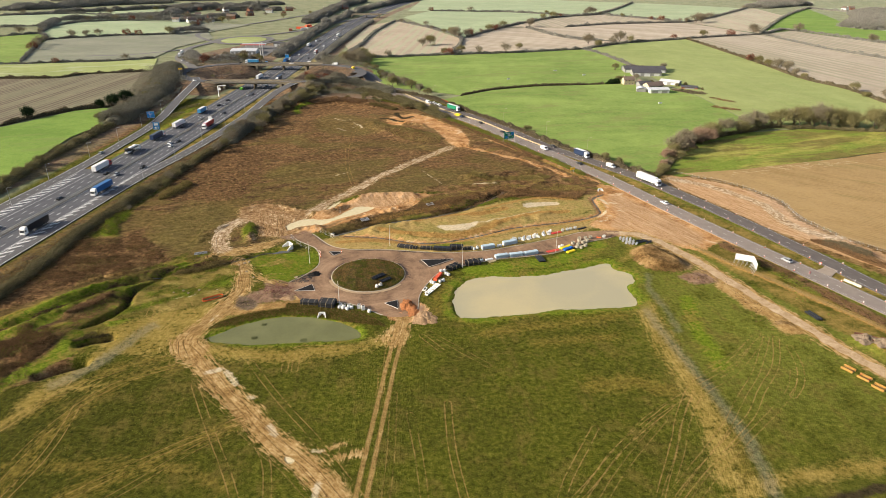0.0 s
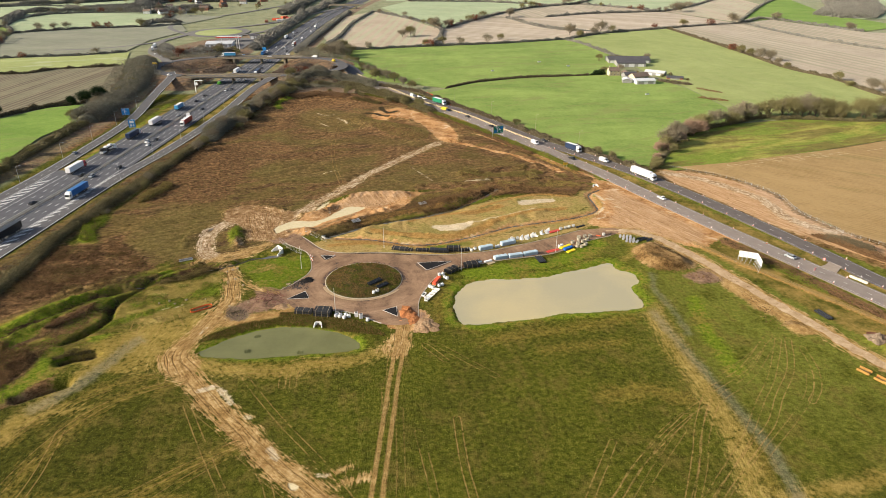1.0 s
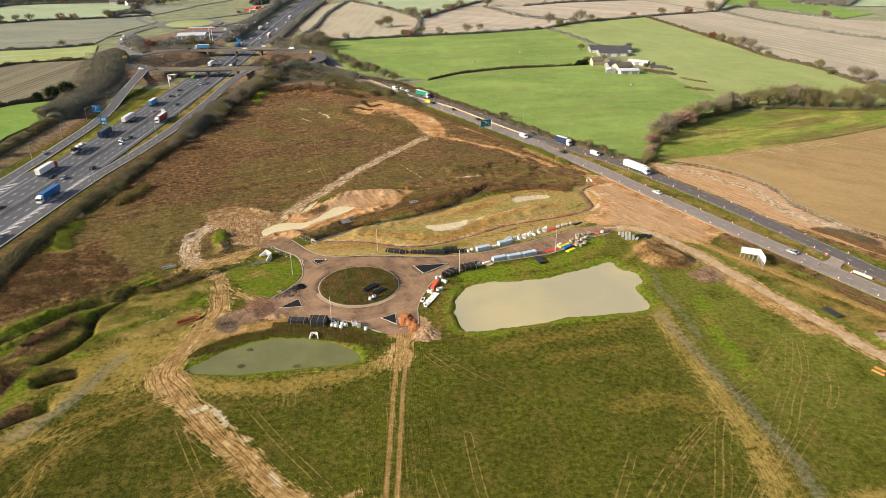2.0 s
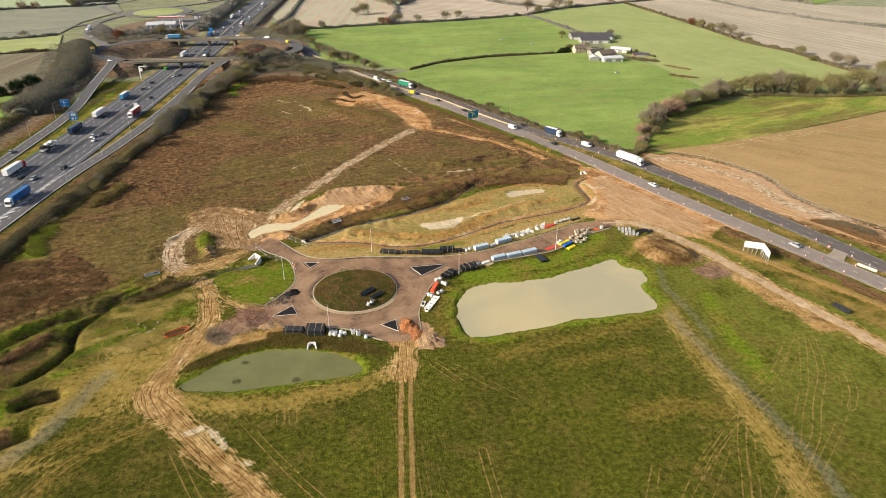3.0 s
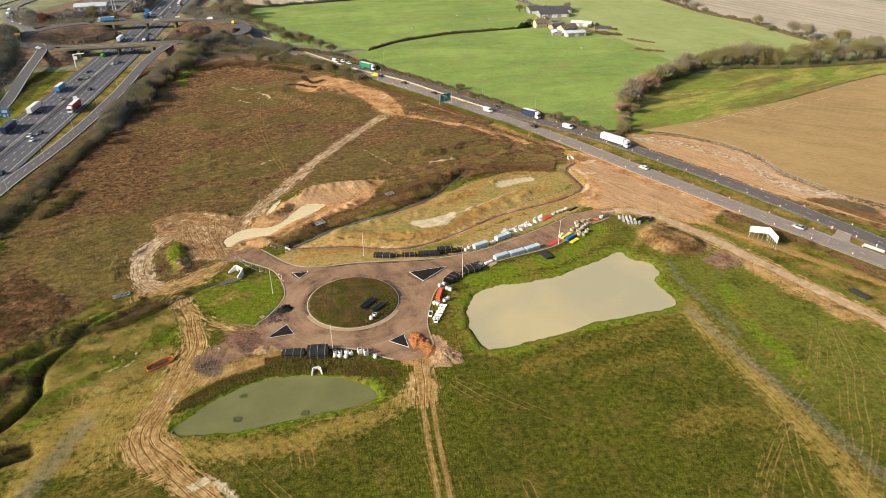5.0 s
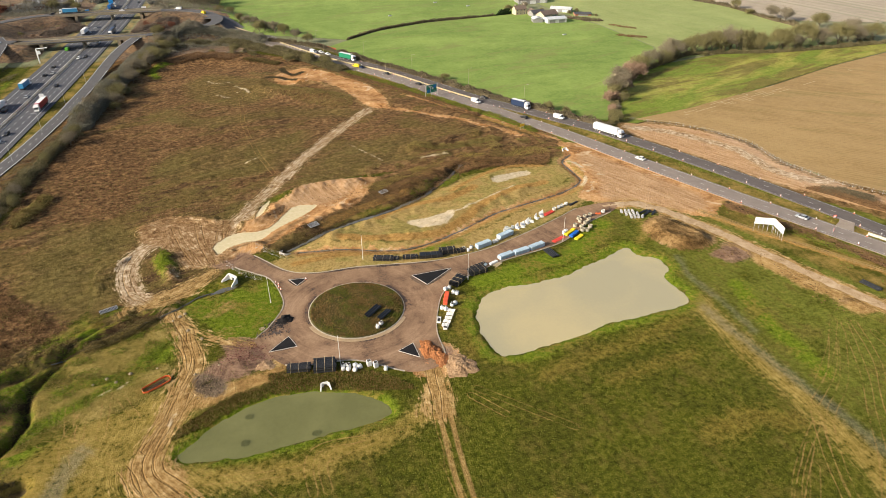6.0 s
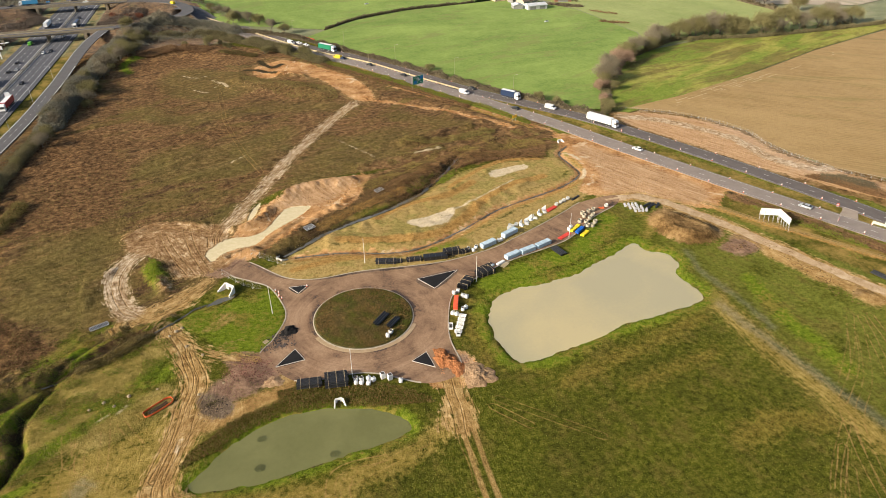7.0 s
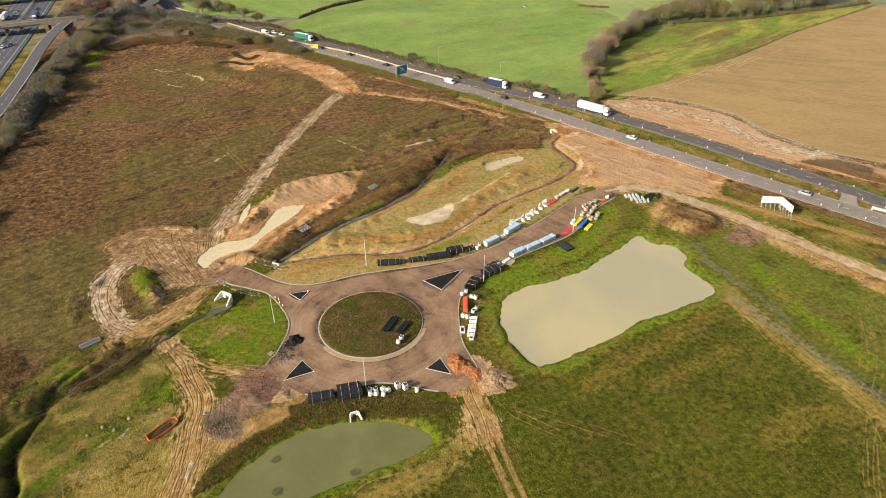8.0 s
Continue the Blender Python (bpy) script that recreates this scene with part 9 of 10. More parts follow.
def bridge(y, x0, x1, label):
    t = thing("road_bridge", label, "bridge", "bridges")
    part("deck", Build().box(((x0 + x1) / 2, y, 4.7), (x1 - x0, 10.5, 1.22)), MAT_BRIDGE, t)
    for s in (-5.0, 5.0):
        part("parapet", Build().box(((x0 + x1) / 2, y + s, 5.9), (x1 - x0, 0.4, 1.1)), MAT_BRIDGE, t, "buff concrete parapet")
    cx = float(np.interp(y, MOTORWAY[:, 1], MOTORWAY[:, 0]))
    for k in (-3.4, 0, 3.4):
        part("pier", Build().box((cx, y + k, -0.2), (0.9, 1.8, 4.95)), MAT_BRIDGE, t)
    for s in (-27, 24):
        part("abutment", Build().box((cx + s, y, -0.2), (2.0, 10.5, 4.95)), MAT_BRIDGE, t)


bridge(590.5, -214, -128, "concrete road bridge carrying the junction ring")
bridge(693.5, -212, -128, "concrete road bridge carrying the junction ring")
bridge(1300, -176, -120, "distant concrete bridge over the motorway")

# junction and far roads
for pts, a, b_, lab in (([(-252, 662), (-274, 715), (-306, 766), (-326, 850), (-318, 915), (-306, 975)], -4.5, 4.5, "grey road from the junction to a far roundabout"),
                        ([(-306, 975), (-270, 1010), (-225, 1080), (-190, 1200), (-120, 1400)], -4.5, 4.5, "far grey road"),
                        ([(-326, 850), (-365, 800), (-420, 780)], -3, 3, "narrow grey side road"),
                        ([(-250, 905), (-225, 950), (-216, 1010), (-205, 1060)], -3.5, 3.5, "far grey slip road"),
                        ([(-312, 915), (-370, 1010), (-352, 1120), (-312, 1220), (-260, 1380)], -3.5, 3.5, "far grey road past a village")):
    road("far_road", curve(pts, 10), a, b_, lambda x, y: gz(x, y) + 0.75, MAT_PALE_ROAD, lab)
far_rb = [(-282 + 36 * math.cos(a), 945 + 44 * math.sin(a)) for a in np.linspace(0, 2 * math.pi, 40, endpoint=False)]
solid("far_roundabout", Build().sweep([(x, y, gz(x, y) + 0.8) for x, y in far_rb], [(5, -0.4), (5, 0), (-5, 0), (-5, -0.4)], True), MAT_PALE_ROAD, "grey ring of a far grassed roundabout", "road", kind="structure")
field([(-282 + 30 * math.cos(a), 945 + 38 * math.sin(a)) for a in np.linspace(0, 2 * math.pi, 24, endpoint=False)], F_YELLOW, "grass inside the far roundabout")
field([(-272, 694), (-248, 699), (-254, 674)], F_YELLOW, "grass triangle at the junction")
flat_area("car_park", np.array([(-268, 780), (-212, 790), (-214, 880), (-262, 890)], float), gz(-240, 820) + 0.5, MAT_PALE_ROAD, "asphalt forecourt round the services", "car park")

# ---------------------------------------------------------------- buildings
MAT_ROOF_DARK = plain("dark_sheet_roof", (0.052, 0.050, 0.056), (0.095, 0.090, 0.095), 0.5, 0.7)
MAT_ROOF_PALE = plain("pale_sheet_roof", (0.46, 0.47, 0.48), (0.62, 0.63, 0.64), 0.4, 0.5)
MAT_ROOF_TILE = plain("brown_tile_roof", (0.120, 0.085, 0.066), (0.200, 0.150, 0.120), 1.0, 0.85)
MAT_CLAD_GREY = plain("grey_cladding", (0.20, 0.20, 0.195), (0.29, 0.29, 0.28), 0.8, 0.7)
MAT_CLAD_WHITE = plain("white_cladding", (0.50, 0.51, 0.51), (0.62, 0.63, 0.63), 0.5, 0.6)
MAT_STONE_WALL = plain("buff_stone_wall", (0.42, 0.34, 0.24), (0.58, 0.49, 0.37), 1.2, 0.9)
MAT_BRICK_FAR = plain("red_brick_wall", (0.22, 0.095, 0.06), (0.34, 0.16, 0.105), 1.5, 0.9)
MAT_GLASS_DARK = plain("window_glass", (0.020, 0.024, 0.030), (0.045, 0.05, 0.06), 1.0, 0.1, 0.0, 0.6)


def gable(name, label, cx, cy, w, l, eave, ridge, turn, wall, roof, z=None, category="building", windows=0, chimneys=0, doors=0):
    """A building with a pitched roof; its ridge runs along its length."""
    t = thing(name, label, category, "", pose(cx, cy, gz(cx, cy) if z is None else z, 0, 0, turn))
    hw, hl = w / 2, l / 2
    vs = [(-hl, -hw, -0.3), (hl, -hw, -0.3), (hl, hw, -0.3), (-hl, hw, -0.3), (-hl, -hw, eave), (hl, -hw, eave), (hl, hw, eave), (-hl, hw, eave), (-hl, 0, ridge - 0.12), (hl, 0, ridge - 0.12)]
    part("wall", Build().add(vs, [(0, 1, 5, 4), (2, 3, 7, 6), (1, 2, 6, 9, 5), (3, 0, 4, 8, 7)]), wall, t)
    o, th = 0.4, 0.16
    drop_ = (ridge - eave) / hw * o
    for s in (-1, 1):
        a = [(-hl - o, s * (hw + o), eave - drop_), (hl + o, s * (hw + o), eave - drop_), (hl + o, 0, ridge), (-hl - o, 0, ridge)]
        up = [(x, y, zz + th) for x, y, zz in a]
        part("roof", Build().add(a + up, [(3, 2, 1, 0), (4, 5, 6, 7), (0, 1, 5, 4), (1, 2, 6, 5), (2, 3, 7, 6), (3, 0, 4, 7)]), roof, t)
    for i in range(windows):
        for s in (-1, 1):
            for lv in range(2 if eave > 4 else 1):
                x = -hl + l * (i + 0.5) / windows
                win = part("window", Build().box((x, s * (hw + 0.01), 0.9 + lv * 2.5), (1.0, 0.08, 1.2)), MAT_CLAD_WHITE, t)
                part("pane", Build().box((x, s * (hw + 0.05), 1.0 + lv * 2.5), (0.8, 0.06, 1.0)), MAT_GLASS_DARK, win)
    for i in range(doors):
        x = -hl + l * (i + 0.5) / doors
        part("door", Build().box((x, -hw - 0.02, 0.0), (l / doors * 0.6, 0.1, eave * 0.8)), MAT_CLAD_GREY if wall is not MAT_CLAD_GREY else MAT_CLAD_WHITE, t)
    for i in range(chimneys):
        part("chimney", Build().box(((-0.42 + 0.84 * i) * l, 0, ridge - 0.4), (0.7, 0.7, 1.8)), wall, t)
    return t


gable("barn", "long dark roofed grey farm barn", 207, 691, 20, 42, 3.6, 5.8, -4, MAT_CLAD_GREY, MAT_ROOF_DARK, doors=5)
gable("barn", "dark roofed grey farm barn", 203, 669, 16, 28, 3.6, 5.6, -4, MAT_CLAD_GREY, MAT_ROOF_DARK, doors=3)
gable("farmhouse", "two storey buff stone farmhouse with chimneys", 172, 617, 7, 10, 4.8, 7.4, 6, MAT_STONE_WALL, MAT_ROOF_TILE, category="house", windows=3, chimneys=2)
gable("outbuilding", "buff walled farm outbuilding", 182, 612, 6, 7, 3.4, 5.2, 90, MAT_STONE_WALL, MAT_ROOF_TILE, windows=1)
gable("barn", "low white roofed farm shed", 188.5, 578, 10, 17, 3.4, 4.6, 3, MAT_CLAD_WHITE, MAT_ROOF_PALE, doors=2)
gable("barn", "small pale roofed open shed", 175, 583, 8, 9, 3.0, 4.2, 80, MAT_CLAD_GREY, MAT_ROOF_PALE, doors=1)
gable("barn", "red brick farm building with a rusty roof", 190, 597, 9, 16, 3.4, 6.0, 20, MAT_STONE_WALL, MAT_ROOF_TILE, doors=2)
gable("barn", "dark roofed farm building", 184, 606, 8, 12, 3.2, 5.2, 10, MAT_CLAD_GREY, MAT_ROOF_DARK, doors=1)
gable("barn", "pale sheet roofed farm shed", 212, 618, 9, 18, 3.0, 4.4, -35, MAT_CLAD_GREY, MAT_ROOF_PALE, doors=2)
gable("barn", "ruined dark farm shed", 223, 598, 9, 14, 1.8, 2.8, -15, MAT_BRICK_FAR, MAT_ROOF_DARK, doors=1)
hedge([(205, 592), (212, 582), (220, 575), (228, 570)], 8, 1.6, MAT_HEDGE, grain=0.6, density=60, label="overgrown bramble patch by the farm", name="thicket", feather=3.5)
hedge([(192, 720), (205, 716), (222, 706), (230, 690)], 5, 2.2, MAT_HEDGE, grain=0.6, density=40, label="rough scrub behind the barns", name="thicket", feather=3.5)
hedge([(226, 556), (232, 545), (240, 536)], 4, 1.0, MAT_BROWN_BUSH, grain=0.5, density=30, label="brown bramble patch in pasture", name="thicket", feather=3.5)
hedge([(214, 520), (222, 512), (232, 506)], 4, 1.4, MAT_BROWN_BUSH, grain=0.5, density=40, label="brown bramble patch by the tree line", name="thicket", feather=3.5)
for x, y in ((176.5, 531), (62, 640), (115, 690), (140, 665)):
    t = thing("feed_trough", "pale feed trough in pasture", "trough", "troughs", pose(x, y, gz(x, y) + 0.3, 0, 0, 20))
    part("tub", Build().box((0, 0, 0), (3.0, 1.2, 0.8), 0, 0.1), MAT_CLAD_WHITE, t)
    part("fill", Build().box((0, 0, 0.8), (2.4, 0.8, 0.03)), MAT_GLASS_DARK, t)
for x, y, k, s_ in ((160, 622, 3, 0.7), (166, 628, 1, 0.8), (178, 628, 0, 0.7), (214, 606, 3, 0.6), (224, 612, 3, 0.7), (232, 590, 3, 0.5), (196, 624, 3, 0.6), (230, 700, 0, 0.9), (180, 700, 1, 0.8), (186, 640, 0, 0.8)):
    plant(k, x, y, s_)
SZ = gz(-240, 820) + 0.5
gable("services_building", "low white services building with a pale roof", -243, 812, 26, 30, 4.2, 5.4, 8, MAT_CLAD_WHITE, MAT_ROOF_PALE, SZ, doors=6)
t = thing("fuel_canopy", "fuel station canopy with a red fascia", "canopy", m=pose(-243, 853, SZ, 0, 0, 4))
part("roof_slab", Build().box((0, 0, 5.2), (30, 12, 0.5)), MAT_ROOF_PALE, t)
part("fascia", Build().box((0, -6.1, 4.9), (30.4, 0.3, 1.1)), MAT_RED, t, "red fascia")
for sx in (-10, 0, 10):
    part("canopy_post", Build().box((sx, 0, 0), (0.5, 0.5, 5.2)), MAT_CLAD_WHITE, t)
gable("services_building", "dark blue roofed services shop", -214, 880, 14, 18, 4.0, 5.0, 0, MAT_CLAD_GREY, MAT_ROOF_DARK, SZ, doors=3)
for x, y in ((-213.5, 774), (-211.5, 776)):
    t = thing("mast", "tall pale services mast", "mast", "masts", pose(x, y, gz(x, y)))
    part("pole", Build().tube((0, 0, -0.3), (0, 0, 17), 0.45, 0.3, n=8), MAT_COLUMN, t)
    part("head", Build().box((0, 0, 16), (1.6, 1.0, 1.2)), MAT_COLUMN, t)
for i, (x, y) in enumerate(((-470, 1190), (-455, 1205), (-440, 1180), (-425, 1230), (-410, 1195), (-395, 1260), (-470, 1300), (-380, 1330), (-430, 1340), (-500, 1330), (-360, 1400), (-330, 1450), (-455, 1420), (-405, 1420), (880, 1520), (900, 1530), (-250, 1440), (-220, 1500))):
    gable("house", ("pale rendered", "red brick")[i % 2] + " village house with a tiled roof", x, y, 8, 11 + i % 3 * 2, 5.0, 8.0, 25 * (i % 5), (MAT_CLAD_WHITE, MAT_BRICK_FAR)[i % 2], MAT_ROOF_TILE, category="house", windows=2, chimneys=1)
hedge([(-490, 1250), (-440, 1270), (-390, 1290)], 26, 7, MAT_HEDGE_HAZED, grain=2.2, density=90, label="bare garden trees in the village", name="far_wood", feather=3.2)
hedge([(-470, 1215), (-430, 1210), (-400, 1222)], 12, 5, MAT_HEDGE_HAZED, grain=2.0, density=60, label="bare garden trees in the village", name="far_wood", feather=3.2)
for i, (x, y, m) in enumerate(((-235, 1100, MAT_ORANGE_RED), (-225, 1085, MAT_CLAD_WHITE), (-215, 1110, MAT_RED), (-228, 1130, MAT_ORANGE_RED), (-210, 1135, MAT_CLAD_WHITE), (-245, 1075, MAT_BRICK_FAR))):
    t = thing("container", ("red", "white")[m is MAT_CLAD_WHITE] + " site container on a far building site", "container", "containers", pose(x, y, gz(x, y) + 0.4, 0, 0, 20 * i))
    part("box", Build().box((0, 0, 0), (12, 5, 3.0), 0, 0.05), m, t)
    part("door", Build().box((6.02, 0, 0.2), (0.1, 4.4, 2.6)), MAT_CLAD_GREY, t)

# ---------------------------------------------------------------- vehicles
MAT_TYRE = plain("tyre", (0.012, 0.012, 0.012), (0.028, 0.027, 0.026), 4.0, 0.9)
MAT_CHASSIS = plain("chassis", (0.02, 0.02, 0.022), (0.045, 0.044, 0.045), 2.0, 0.7)


def paint(name, c):
    return plain(name, tuple(v * 0.92 for v in c), c, 0.5, 0.3, 0.0, 0.5)


PAINTS = {k: paint(k + "_paint", c) for k, c in (("white", (0.80, 0.80, 0.80)), ("black", (0.014, 0.014, 0.016)), ("silver", (0.36, 0.38, 0.40)), ("navy", (0.018, 0.035, 0.085)), ("blue", (0.022, 0.13, 0.36)), ("sky", (0.06, 0.28, 0.52)), ("red", (0.42, 0.02, 0.03)), ("green", (0.12, 0.44, 0.05)), ("yellow", (0.76, 0.55, 0.03)), ("bottle", (0.02, 0.20, 0.11)))}


def wheel(t, x, y, r, w=0.25):
    wh = part("wheel", Build().tube((x, y - w / 2, r), (x, y + w / 2, r), r, n=12), MAT_TYRE, t)
    part("rim", Build().tube((x, y - w / 2 - 0.02, r), (x, y + w / 2 + 0.02, r), r * 0.55, n=8), MAT_STEEL, wh)


def extrude(profile, half, taper=None):
    """A side profile of (x, z) pushed out to both sides; taper narrows the points above a height."""
    n = len(profile)
    b = Build()
    for s in (-1, 1):
        b.v.extend([(x, s * (half - (taper[1] if taper and z > taper[0] else 0)), z) for x, z in profile])
    b.f = [tuple(range(n)), tuple(range(2 * n - 1, n - 1, -1))] + [(i, n + i, n + (i + 1) % n, (i + 1) % n) for i in range(n)]
    return b


def make_car(col, label):
    t = thing("car", label, "car", "cars")
    m = PAINTS[col]
    part("body", extrude([(-2.15, 0.28), (2.1, 0.28), (2.2, 0.5), (2.1, 0.74), (1.1, 0.92), (-1.9, 0.98), (-2.2, 0.85)], 0.88, (0.9, 0.06)), m, t)
    part("glasshouse", extrude([(1.12, 0.9), (0.35, 1.38), (-1.3, 1.42), (-1.95, 0.95)], 0.78, (1.2, 0.12)), MAT_GLASS_DARK, t, "dark car windows")
    part("roof", extrude([(0.3, 1.39), (0.1, 1.46), (-1.2, 1.48), (-1.35, 1.42)], 0.66), m, t)
    for x in (-1.35, 1.35):
        for y in (-0.8, 0.8):
            wheel(t, x, y, 0.32)
    for s in (-0.6, 0.6):
        part("headlight", Build().box((2.12, s, 0.55), (0.1, 0.35, 0.14)), MAT_BOARD, t)
    return t


def make_van(col, label):
    t = thing("van", label, "van", "vans")
    m = PAINTS[col]
    part("body", extrude([(-2.9, 0.35), (2.7, 0.35), (2.8, 0.9), (2.1, 1.15), (1.45, 2.1), (-2.8, 2.25), (-2.95, 2.0)], 0.98, (1.3, 0.06)), m, t)
    part("windscreen", extrude([(2.12, 1.2), (1.5, 2.04), (1.44, 2.04), (2.02, 1.2)], 0.84), MAT_GLASS_DARK, t, "dark windscreen")
    for s in (-1, 1):
        part("side_window", Build().box((1.3, s * 0.96, 1.3), (0.9, 0.06, 0.5)), MAT_GLASS_DARK, t)
    for x in (-1.8, 1.85):
        for y in (-0.9, 0.9):
            wheel(t, x, y, 0.36)
    return t


def make_lorry(cab, box, label, length=13.4, roof=None):
    t = thing("lorry", label, "lorry", "lorries")
    c = PAINTS[cab]
    x1 = 16.4 / 2 - (13.4 - length) / 2
    part("cab", extrude([(x1 - 2.3, 0.7), (x1, 0.5), (x1, 1.4), (x1 - 0.25, 2.7), (x1 - 0.7, 3.5), (x1 - 2.3, 3.7)], 1.24, (2.8, 0.1)), c, t)
    part("windscreen", extrude([(x1 + 0.01, 1.5), (x1 - 0.2, 2.6), (x1 - 0.26, 2.6), (x1 - 0.06, 1.5)], 1.1), MAT_GLASS_DARK, t, "dark windscreen")
    for s in (-1, 1):
        part("side_window", Build().box((x1 - 0.9, s * 1.22, 1.8), (0.9, 0.06, 0.7)), MAT_GLASS_DARK, t)
        part("mirror", Build().box((x1 - 0.2, s * 1.4, 1.8), (0.12, 0.2, 0.6)), MAT_CHASSIS, t)
    tb = x1 - 2.8 - length
    part("trailer", Build().box((tb + length / 2, 0, 1.15), (length, 2.5, 2.85), 0, 0.08), PAINTS[box], t)
    if roof:
        part("trailer_roof", Build().box((tb + length / 2, 0, 4.0), (length - 0.2, 2.36, 0.04)), PAINTS[roof], t)
    part("chassis", Build().box(((tb + x1 - 0.4) / 2, 0, 0.75), (x1 - tb - 0.6, 1.0, 0.38)), MAT_CHASSIS, t)
    part("side_guard", Build().box((tb + length * 0.5, 1.15, 0.5), (length * 0.4, 0.06, 0.6)).box((tb + length * 0.5, -1.15, 0.5), (length * 0.4, 0.06, 0.6)), MAT_CHASSIS, t)
    for x in (x1 - 0.9, x1 - 3.6, x1 - 4.8, tb + 1.6, tb + 2.9, tb + 4.2):
        if tb < x:
            for y in (-1.05, 1.05):
                wheel(t, x, y, 0.5, 0.32)
    return t


def road_at(line, x, y):
    """The place on a line nearest to a plan point, and its heading."""
    i = int(np.argmin(np.linalg.norm(line - np.array((x, y)), axis=1)))
    a, b = line[max(i - 1, 0)], line[min(i + 1, len(line) - 1)]
    return math.degrees(math.atan2(b[1] - a[1], b[0] - a[0]))


catalog = {}


def vehicle(make, args, x, y, line, back=False, z=0.05):
    turn = road_at(line, x, y)
    if line is A_NEAR or line is A_FAR:
        mid = line[int(np.argmin(np.linalg.norm(line - np.array((x, y)), axis=1)))]
        nx, ny = -math.sin(math.radians(turn)), math.cos(math.radians(turn))
        side = (x - mid[0]) * nx + (y - mid[1]) * ny
        x, y = x + nx * (min(max(side, -1.9), 1.9) - side), y + ny * (min(max(side, -1.9), 1.9) - side)
    m = pose(x, y, z, 0, 0, turn + (180 if back else 0))
    key = (id(make),) + args
    if key in catalog:
        return copy_thing(catalog[key], m)
    catalog[key] = make(*args)
    catalog[key].matrix_basis = m


def lane(y, side):
    """A place on the motorway, that far to the right of its centre, at a plan y."""
    return float(np.interp(y, MOTORWAY[:, 1], MOTORWAY[:, 0])) + side, y


L_WHITE, L_BLUE = ("white", "white", "white articulated lorry on the road"), ("white", "blue", "lorry with a blue curtain sided trailer")
L_NAVY, L_RED, L_BLACK = ("white", "navy", "lorry with a dark blue trailer"), ("red", "white", "lorry with a red cab and white trailer"), ("white", "black", "lorry with a black trailer")
L_SKY, L_CRIM = ("white", "sky", "lorry with a bright blue trailer", 11.0, "white"), ("white", "red", "lorry with a crimson trailer", 13.4, "white")
for args, y, side in ((L_RED, 349, -10.6), (L_NAVY, 416, -10.6), (L_WHITE, 449, -10.6), (L_SKY, 492, -10.6), (L_WHITE, 640, -10.6), (L_BLUE, 748, -10.6), (L_WHITE, 880, -10.6)):
    vehicle(make_lorry, args, *lane(y, side), MOTORWAY)
for args, y, side in ((L_CRIM, 448, 10.4), (L_BLUE, 312, 10.4), (L_NAVY, 632, 10.4), (L_CRIM, 817, 10.4), (L_WHITE, 990, 10.4), (L_BLACK, 262, 10.4)):
    vehicle(make_lorry, args, *lane(y, side), MOTORWAY, True)
for col, lab, y, side, back in (("black", "dark car on the motorway", 446, -6.8, False), ("black", "dark car on the motorway", 516, -6.8, False), ("silver", "silver car on the motorway", 520, -3.2, False), ("black", "dark car on the motorway", 489, 6.6, True), ("white", "white car on the motorway", 403, 3.2, True),
                                ("black", "dark car on the motorway", 407, 6.8, True), ("silver", "silver car on the motorway", 660, -6.8, False), ("white", "white car on the motorway", 700, 6.8, True), ("black", "dark car on the motorway", 340, -3.2, False), ("black", "dark car on the motorway", 560, 6.6, True), ("white", "white car on the motorway", 800, 3.2, True), ("silver", "silver car on the motorway", 860, 6.6, True), ("black", "dark car on the motorway", 940, -6.8, False), ("silver", "silver car on the motorway", 1040, 3.2, True)):
    vehicle(make_car, (col, lab), *lane(y, side), MOTORWAY, back)
vehicle(make_van, ("green", "bright green van on the motorway"), *lane(584, -10.4), MOTORWAY)
vehicle(make_van, ("white", "white van on the motorway"), *lane(600, 6.8), MOTORWAY, True)
vehicle(make_car, ("silver", "silver car on the slip road"), -208.0, 380, WEST_SLIP)
for y, side, col, back in ((262, -6.9, "silver", False), (300, -3.4, "black", False), (338, 3.2, "silver", True), (352, 10.4, "black", True), (396, 6.8, "white", True), (470, -3.4, "silver", False), (536, -7.0, "black", False), (556, 3.2, "white", True), (640, -7.0, "silver", False), (662, 6.8, "black", True), (716, -3.4, "white", False), (742, 3.2, "silver", True), (770, 10.4, "black", True), (800, -7.0, "white", False), (846, 6.8, "silver", True), (900, -3.4, "black", False), (948, 10.4, "white", True)):
    vehicle(make_car, (col, col + " car on the motorway"), *lane(y, side), MOTORWAY, back)
for y, side, back in ((724, 10.4, True), (764, -10.4, False), (872, 10.4, True), (930, -10.4, False)):
    vehicle(make_van, ("white", "white van on the motorway"), *lane(y, side), MOTORWAY, back)
# junction traffic
FAR_ROAD = curve([(-252, 662), (-274, 715), (-306, 766), (-326, 850), (-318, 915)], 10)
for x, y in ((-309, 776), (-316, 802)):
    vehicle(make_lorry, L_WHITE, x, y, FAR_ROAD, False, gz(x, y) + 0.80)
vehicle(make_car, ("white", "white car on the junction road"), -296, 748, FAR_ROAD, False, gz(-296, 748) + 0.80)
vehicle(make_car, ("silver", "silver car on the junction road"), -284, 733, FAR_ROAD, True, gz(-284, 733) + 0.80)
vehicle(make_lorry, L_SKY, -202, 696.5, RING, False, 6.05)
for x, y, col in ((-226, 592.5, "white"), (-120, 598, "silver"), (-214, 694, "black"), (-160, 693.5, "white"), (-248, 640, "black")):
    vehicle(make_car, (col, col + " car on the junction ring"), x, y, RING, False, 6.05)
vehicle(make_van, ("yellow", "yellow works truck on the junction ring"), -92, 664, RING, False, 6.05)
